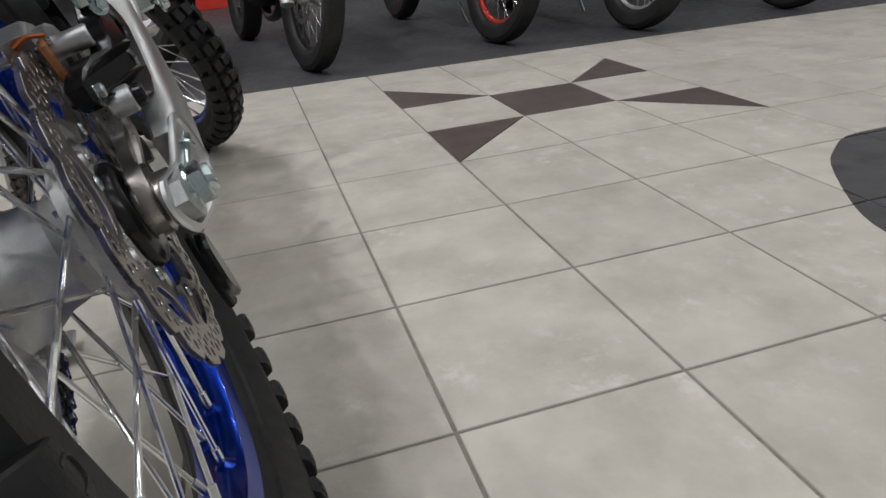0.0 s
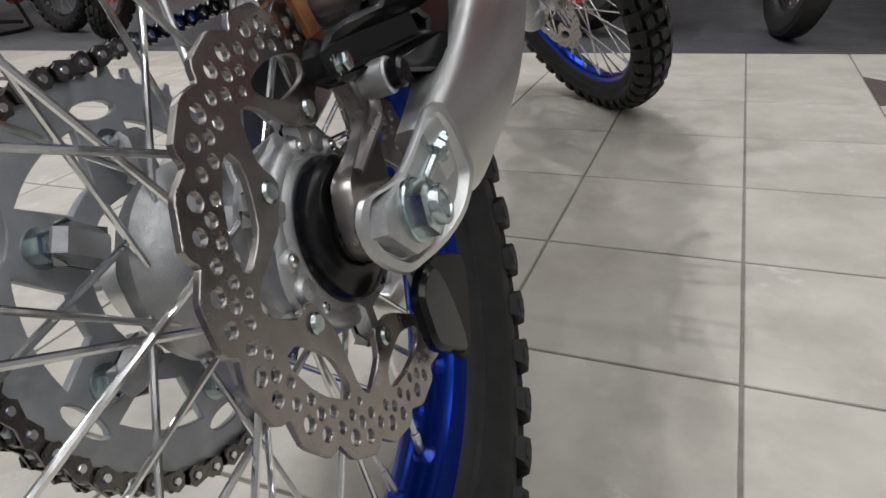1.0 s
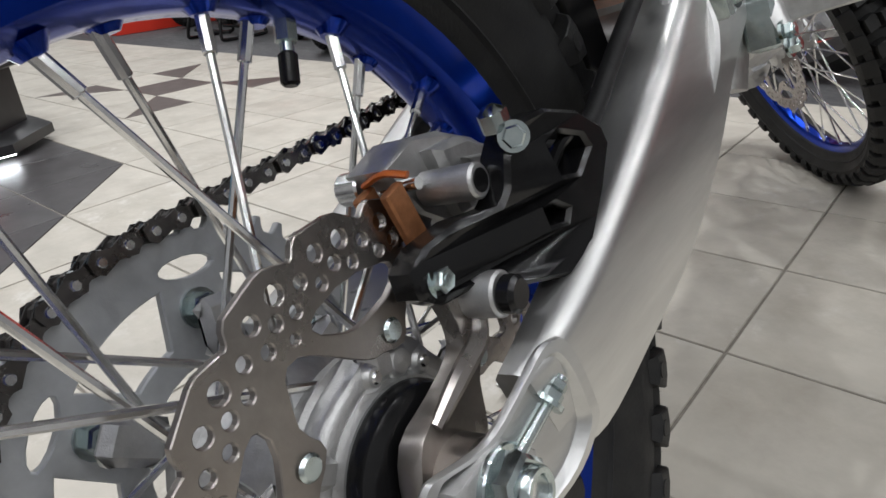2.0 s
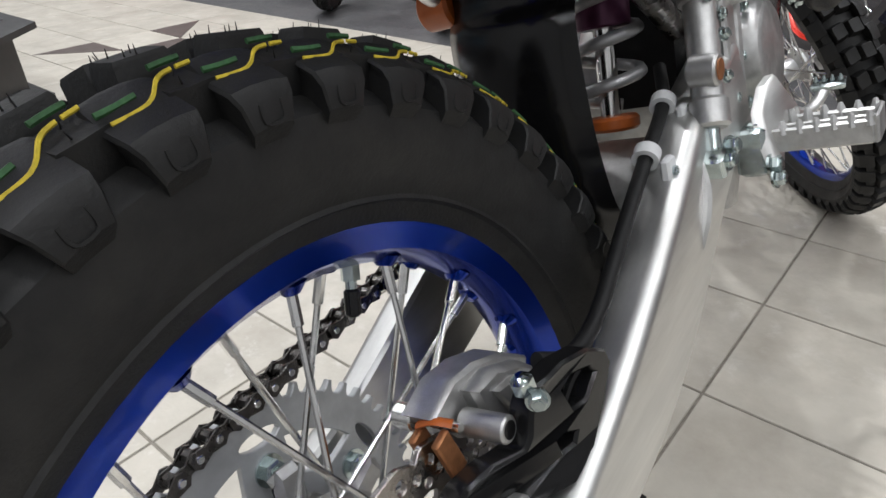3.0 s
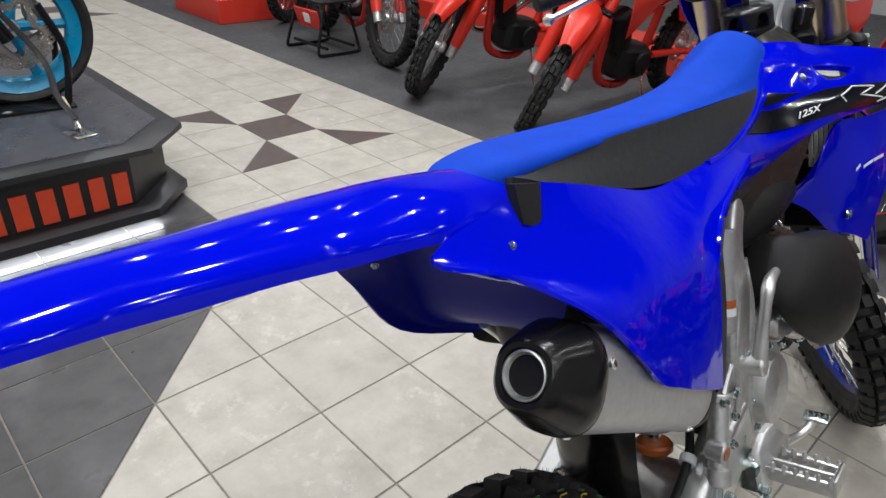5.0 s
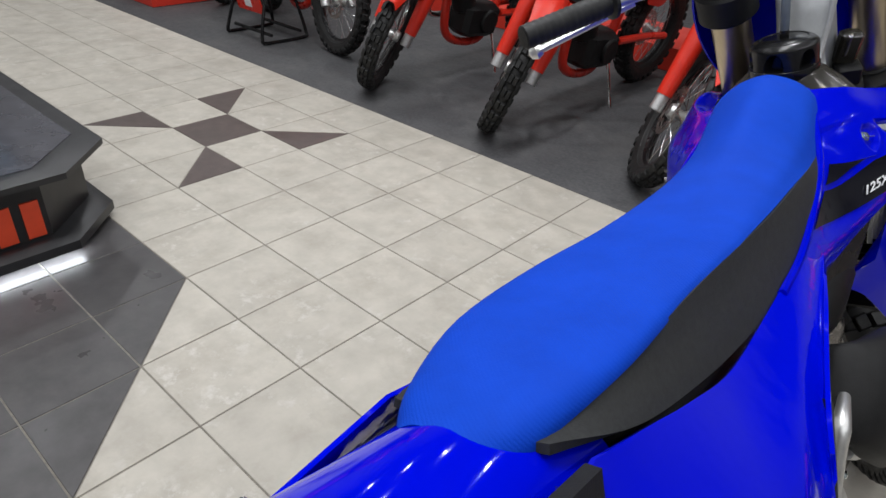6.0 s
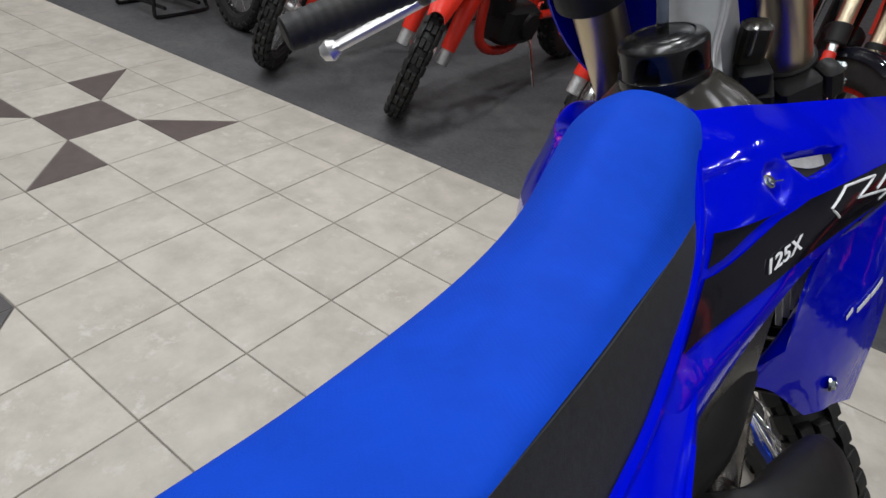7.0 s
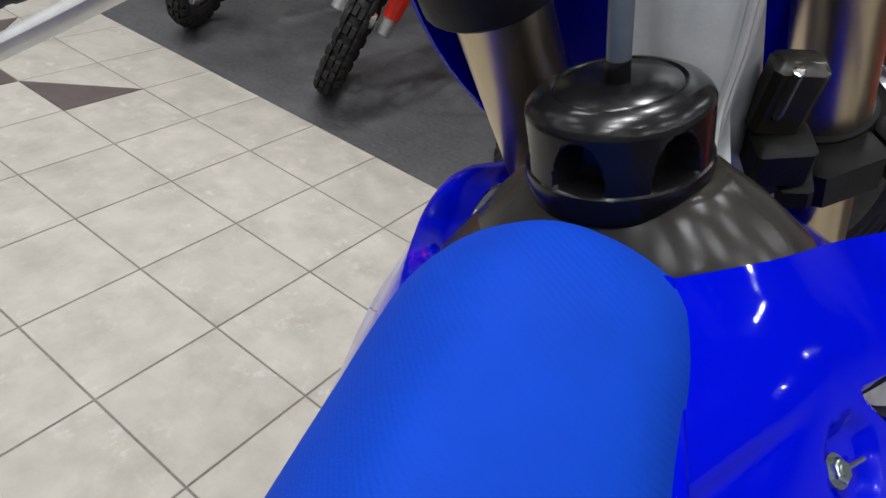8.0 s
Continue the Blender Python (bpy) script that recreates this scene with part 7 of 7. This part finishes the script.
plinth((-3.30, 1.14, 0), (-2.42, 2.3, 0.20), "low red painted display plinth on the dark floor")
plinth((-1.9, 2.95, 0), (1.5, 3.6, 0.16), "long low red painted display plinth behind the row")
plinth((2.40, 4.97, 0), (3.6, 5.6, 0.45), "red painted display plinth further back")


# ---- the machine on the podium ----
def podium_machine():
    root = tagged(new("naked_motorcycle"), "dark street motorcycle with cyan wheels strapped on the podium", "motorcycle")
    root.matrix_basis = pose(0.10, -0.96, 0.317, 0, 0, -6)
    R = 0.300
    m0 = Matrix.Translation((0, 0, R))

    def pt(nm, bm, mat, lab=""):
        return finish(nm, bm, mat, root, lab)

    simple_wheel(root, "front_wheel", m0, R, 0.058, 0.240, CYAN, 0, 0, 0.05, 0.045)
    simple_wheel(root, "rear_wheel", Matrix.Translation((0, -1.38, R)), R, 0.085, 0.240, CYAN, 0, 0, 0.075, 0.045)
    for s in (1, -1):
        bm = disc_mesh(0.15, 5, s * 0.065, 0.004, 0.2)
        bmesh.ops.translate(bm, verts=bm.verts, vec=(0, 0, R))
        pt("brake_disc", bm, STAINLESS)
        bm = B()
        cyl(bm, (s * 0.10, -0.02, R - 0.03), (s * 0.10, -0.34, R + 0.62), 0.027, n=16, bev=0.002)
        pt("fork_leg", bm, PLASTIC)
        bm = B()
        box(bm, (s * 0.09, -0.13, R + 0.06), (0.04, 0.06, 0.11), rot(25, 0, 0), 0.01)
        pt("brake_caliper", bm, PLASTIC_MATT)
    bm = B()
    box(bm, (0, -0.70, R + 0.05), (0.30, 0.50, 0.36), None, 0.05)
    pt("engine", bm, PLASTIC_MATT)
    bm = B()
    rows = [section((0, y, z), w, h, 0, n=14) for y, z, w, h in ((-1.5, 0.92, 0.06, 0.04), (-1.1, 0.85, 0.11, 0.06), (-0.7, 0.93, 0.14, 0.11), (-0.4, 0.95, 0.12, 0.08))]
    rings(bm, interp_sections(rows, 3))
    pt("tank_and_seat", bm, GLOSSBLACK)
    bm = B()
    tube(bm, [(0, -0.3, 0.85), (0, -0.5, 0.6), (0, -1.0, 0.5), (0, -1.38, R)], 0.04, n=10)
    pt("frame", bm, CYAN)
    bm = B()
    tube(bm, [(-0.35, -0.42, 1.02), (0, -0.35, 0.98), (0.35, -0.42, 1.02)], 0.014, n=10)
    pt("handlebar", bm, PLASTIC)
    # wheel chock
    bm = B()
    box(bm, (0, 0.0, 0.006), (0.34, 0.30, 0.012), None, 0.002)
    for s in (1, -1):
        tube(bm, [(s * 0.12, 0.13, 0.01), (s * 0.12, 0.16, 0.22), (s * 0.12, 0.10, 0.40)], 0.014, n=8)
    tagged(finish("wheel_chock", bm, PLASTIC), "black steel wheel chock on the podium", "chock").matrix_basis = pose(0.10, -0.96, 0.317, 0, 0, -6)
    a = V((0.605, -0.925, 0.345))
    bm = B()
    tube(bm, [a + V((0, 0, 0.03)), a + V((-0.10, -0.02, 0.10)), (0.30, -0.93, 0.56), (0.20, -1.16, 0.95)], 0.012, n=8, flat=0.25)
    strap = tagged(finish("tie_down_strap", bm, PLASTIC_MATT), "black tie-down strap with brass hook and steel anchor ring", "strap")
    bm = B()
    tube(bm, [a + V((-0.01, 0, 0.005)), a + V((-0.04, 0, 0.03)), a + V((-0.07, -0.002, 0.065)), a + V((-0.10, -0.004, 0.085))], 0.008, n=8)
    finish("hook", bm, GOLD, strap, "brass hook")
    bm = B()
    box(bm, (a.x, a.y, 0.320), (0.11, 0.08, 0.006), rot(0, 0, 12), 0.002)
    pts = [a + V((0.036 * math.cos(t), 0.0, -0.018 + 0.040 * math.sin(t))) for t in np.linspace(0, math.pi, 9)]
    tube(bm, pts, 0.006, n=8, per=2)
    finish("anchor_ring", bm, CHROME, strap, "steel anchor ring")


podium_machine()
# ---- floor tiles: pieces of the floor ----
JOINT = 0.0044
rnd = random.Random(7)


def tile_poly(bm, poly, z=0.0):
    """A thin tile with an eased rim."""
    c = sum((V(p) for p in poly), V()) / len(poly)
    rows = []
    for h, k in ((-0.006, 0.0), (z - 0.0014, 0.0), (z, 0.0016)):
        rows.append([V((p[0], p[1], h)) + ((c - V(p)).normalized() * k if k else V()) for p in poly])
    rings(bm, rows)


def inset(poly, d):
    out, n = [], len(poly)
    for k in range(n):
        p0, p1, p2 = V(poly[k - 1]), V(poly[k]), V(poly[(k + 1) % n])
        a, b = (p1 - p0).normalized(), (p2 - p1).normalized()
        na, nb = V((-a.y, a.x, 0)), V((-b.y, b.x, 0))
        m = (na + nb) / (1 + na.dot(nb))
        out.append(p1 + m * d)
    return out


def square(i, j):
    return [V((i * T0, j * T0, 0)), V(((i + 1) * T0, j * T0, 0)), V(((i + 1) * T0, (j + 1) * T0, 0)), V((i * T0, (j + 1) * T0, 0))]


def cell(i, j):
    """The pieces of one square of the floor: (outline, material)."""
    a, b, c, d = square(i, j)
    k = (i + 65) % 13
    if k == 0 and j == 0:
        return [((a, b, c, d), TILE_BROWN)]
    if k == 1 and j == 1:
        return [((a, b, c), TILE_BROWN), ((a, c, d), TILE)]
    if k == 1 and j == -1:
        return [((b, c, d), TILE_BROWN), ((a, b, d), TILE)]
    if k == 12 and j == -1:
        return [((a, c, d), TILE_BROWN), ((a, b, c), TILE)]
    if k == 12 and j == 1:
        return [((a, b, d), TILE_BROWN), ((b, c, d), TILE)]
    if j <= -3 and -13 <= i:
        if i + j < 1:
            return [((a, b, c, d), TILE_DARK)]
        if i + j == 1:
            return [((a, b, d), TILE_DARK), ((b, c, d), TILE)]
    return [((a, b, c, d), TILE)]


whole = {}
rest = {}
for j in range(-20, 4):
    for i in range(-28, 30):
        for poly, mat in cell(i, j):
            poly = list(poly)
            if j == 3:
                for p in poly:
                    p.y = min(p.y, EDGE - 0.001)
                if poly[2].y - poly[0].y < 0.02:
                    continue
            near = -3 <= i < 17 and -7 <= j < 3
            ins = inset(poly, JOINT / 2)
            if near:
                if len(poly) == 4 and j < 3:
                    if mat.name not in whole:
                        bm = B()
                        o = V((T0 / 2, T0 / 2, 0))
                        tile_poly(bm, [p - o for p in inset(square(0, 0), JOINT / 2)])
                        ob = finish("tile", bm, mat, floor_ob)
                        whole[mat.name] = ob.data
                        ob["label"] = "dark slate tile" if mat is TILE_DARK else "brown inlay tile" if mat is TILE_BROWN else "beige glazed tile"
                    else:
                        ob = new("tile", whole[mat.name])
                        ob.parent = floor_ob
                    ob.matrix_basis = pose((i + 0.5) * T0, (j + 0.5) * T0, 0, 0, 0, rnd.choice((0, 90, 180, 270)))
                else:
                    c = sum(poly, V()) / len(poly)
                    bm = B()
                    tile_poly(bm, [p - c for p in ins])
                    ob = finish("tile", bm, mat, floor_ob)
                    ob.matrix_basis = pose(c.x, c.y, 0)
            else:
                tile_poly(rest.setdefault(mat.name, [B(), mat])[0], ins)
for bm, mat in rest.values():
    tagged(finish("far_tiles", bm, mat, floor_ob), kind="stuff")
# a dark inlay with a rounded corner
bm = B()
arc = spline([V((4.58, -0.584, 0)), V((4.46, -0.592, 0)), V((4.37, -0.648, 0)), V((4.29, -0.72, 0)), V((4.18, -0.874, 0)), V((4.125, -0.98, 0)), V((4.11, -1.08, 0))], 3)
poly = [V((7.5, -0.58, 0))] + arc + [V((4.11, -3.3, 0)), V((7.5, -3.3, 0))]


def clip(subject, clipper):
    """The part of one outline inside another, convex one."""
    out = subject
    n = len(clipper)
    for k in range(n):
        p, q = clipper[k], clipper[(k + 1) % n]
        e = q - p
        src, out = out, []
        for s in range(len(src)):
            a, b = src[s - 1], src[s]
            sa, sb = e.x * (a.y - p.y) - e.y * (a.x - p.x), e.x * (b.y - p.y) - e.y * (b.x - p.x)
            if (sa >= 0) != (sb >= 0):
                out.append(a.lerp(b, sa / (sa - sb)))
            if sb >= 0:
                out.append(b)
        if len(out) < 3:
            return []
    return out


for i in range(13, 25):
    for j in range(-11, -1):
        c = clip(inset(square(i, j), JOINT / 2), poly)
        if c:
            tile_poly(bm, c, 0.0012)
tagged(finish("dark_inlay", bm, TILE_DARK, floor_ob), "dark slate inlay with a rounded corner", kind="stuff")
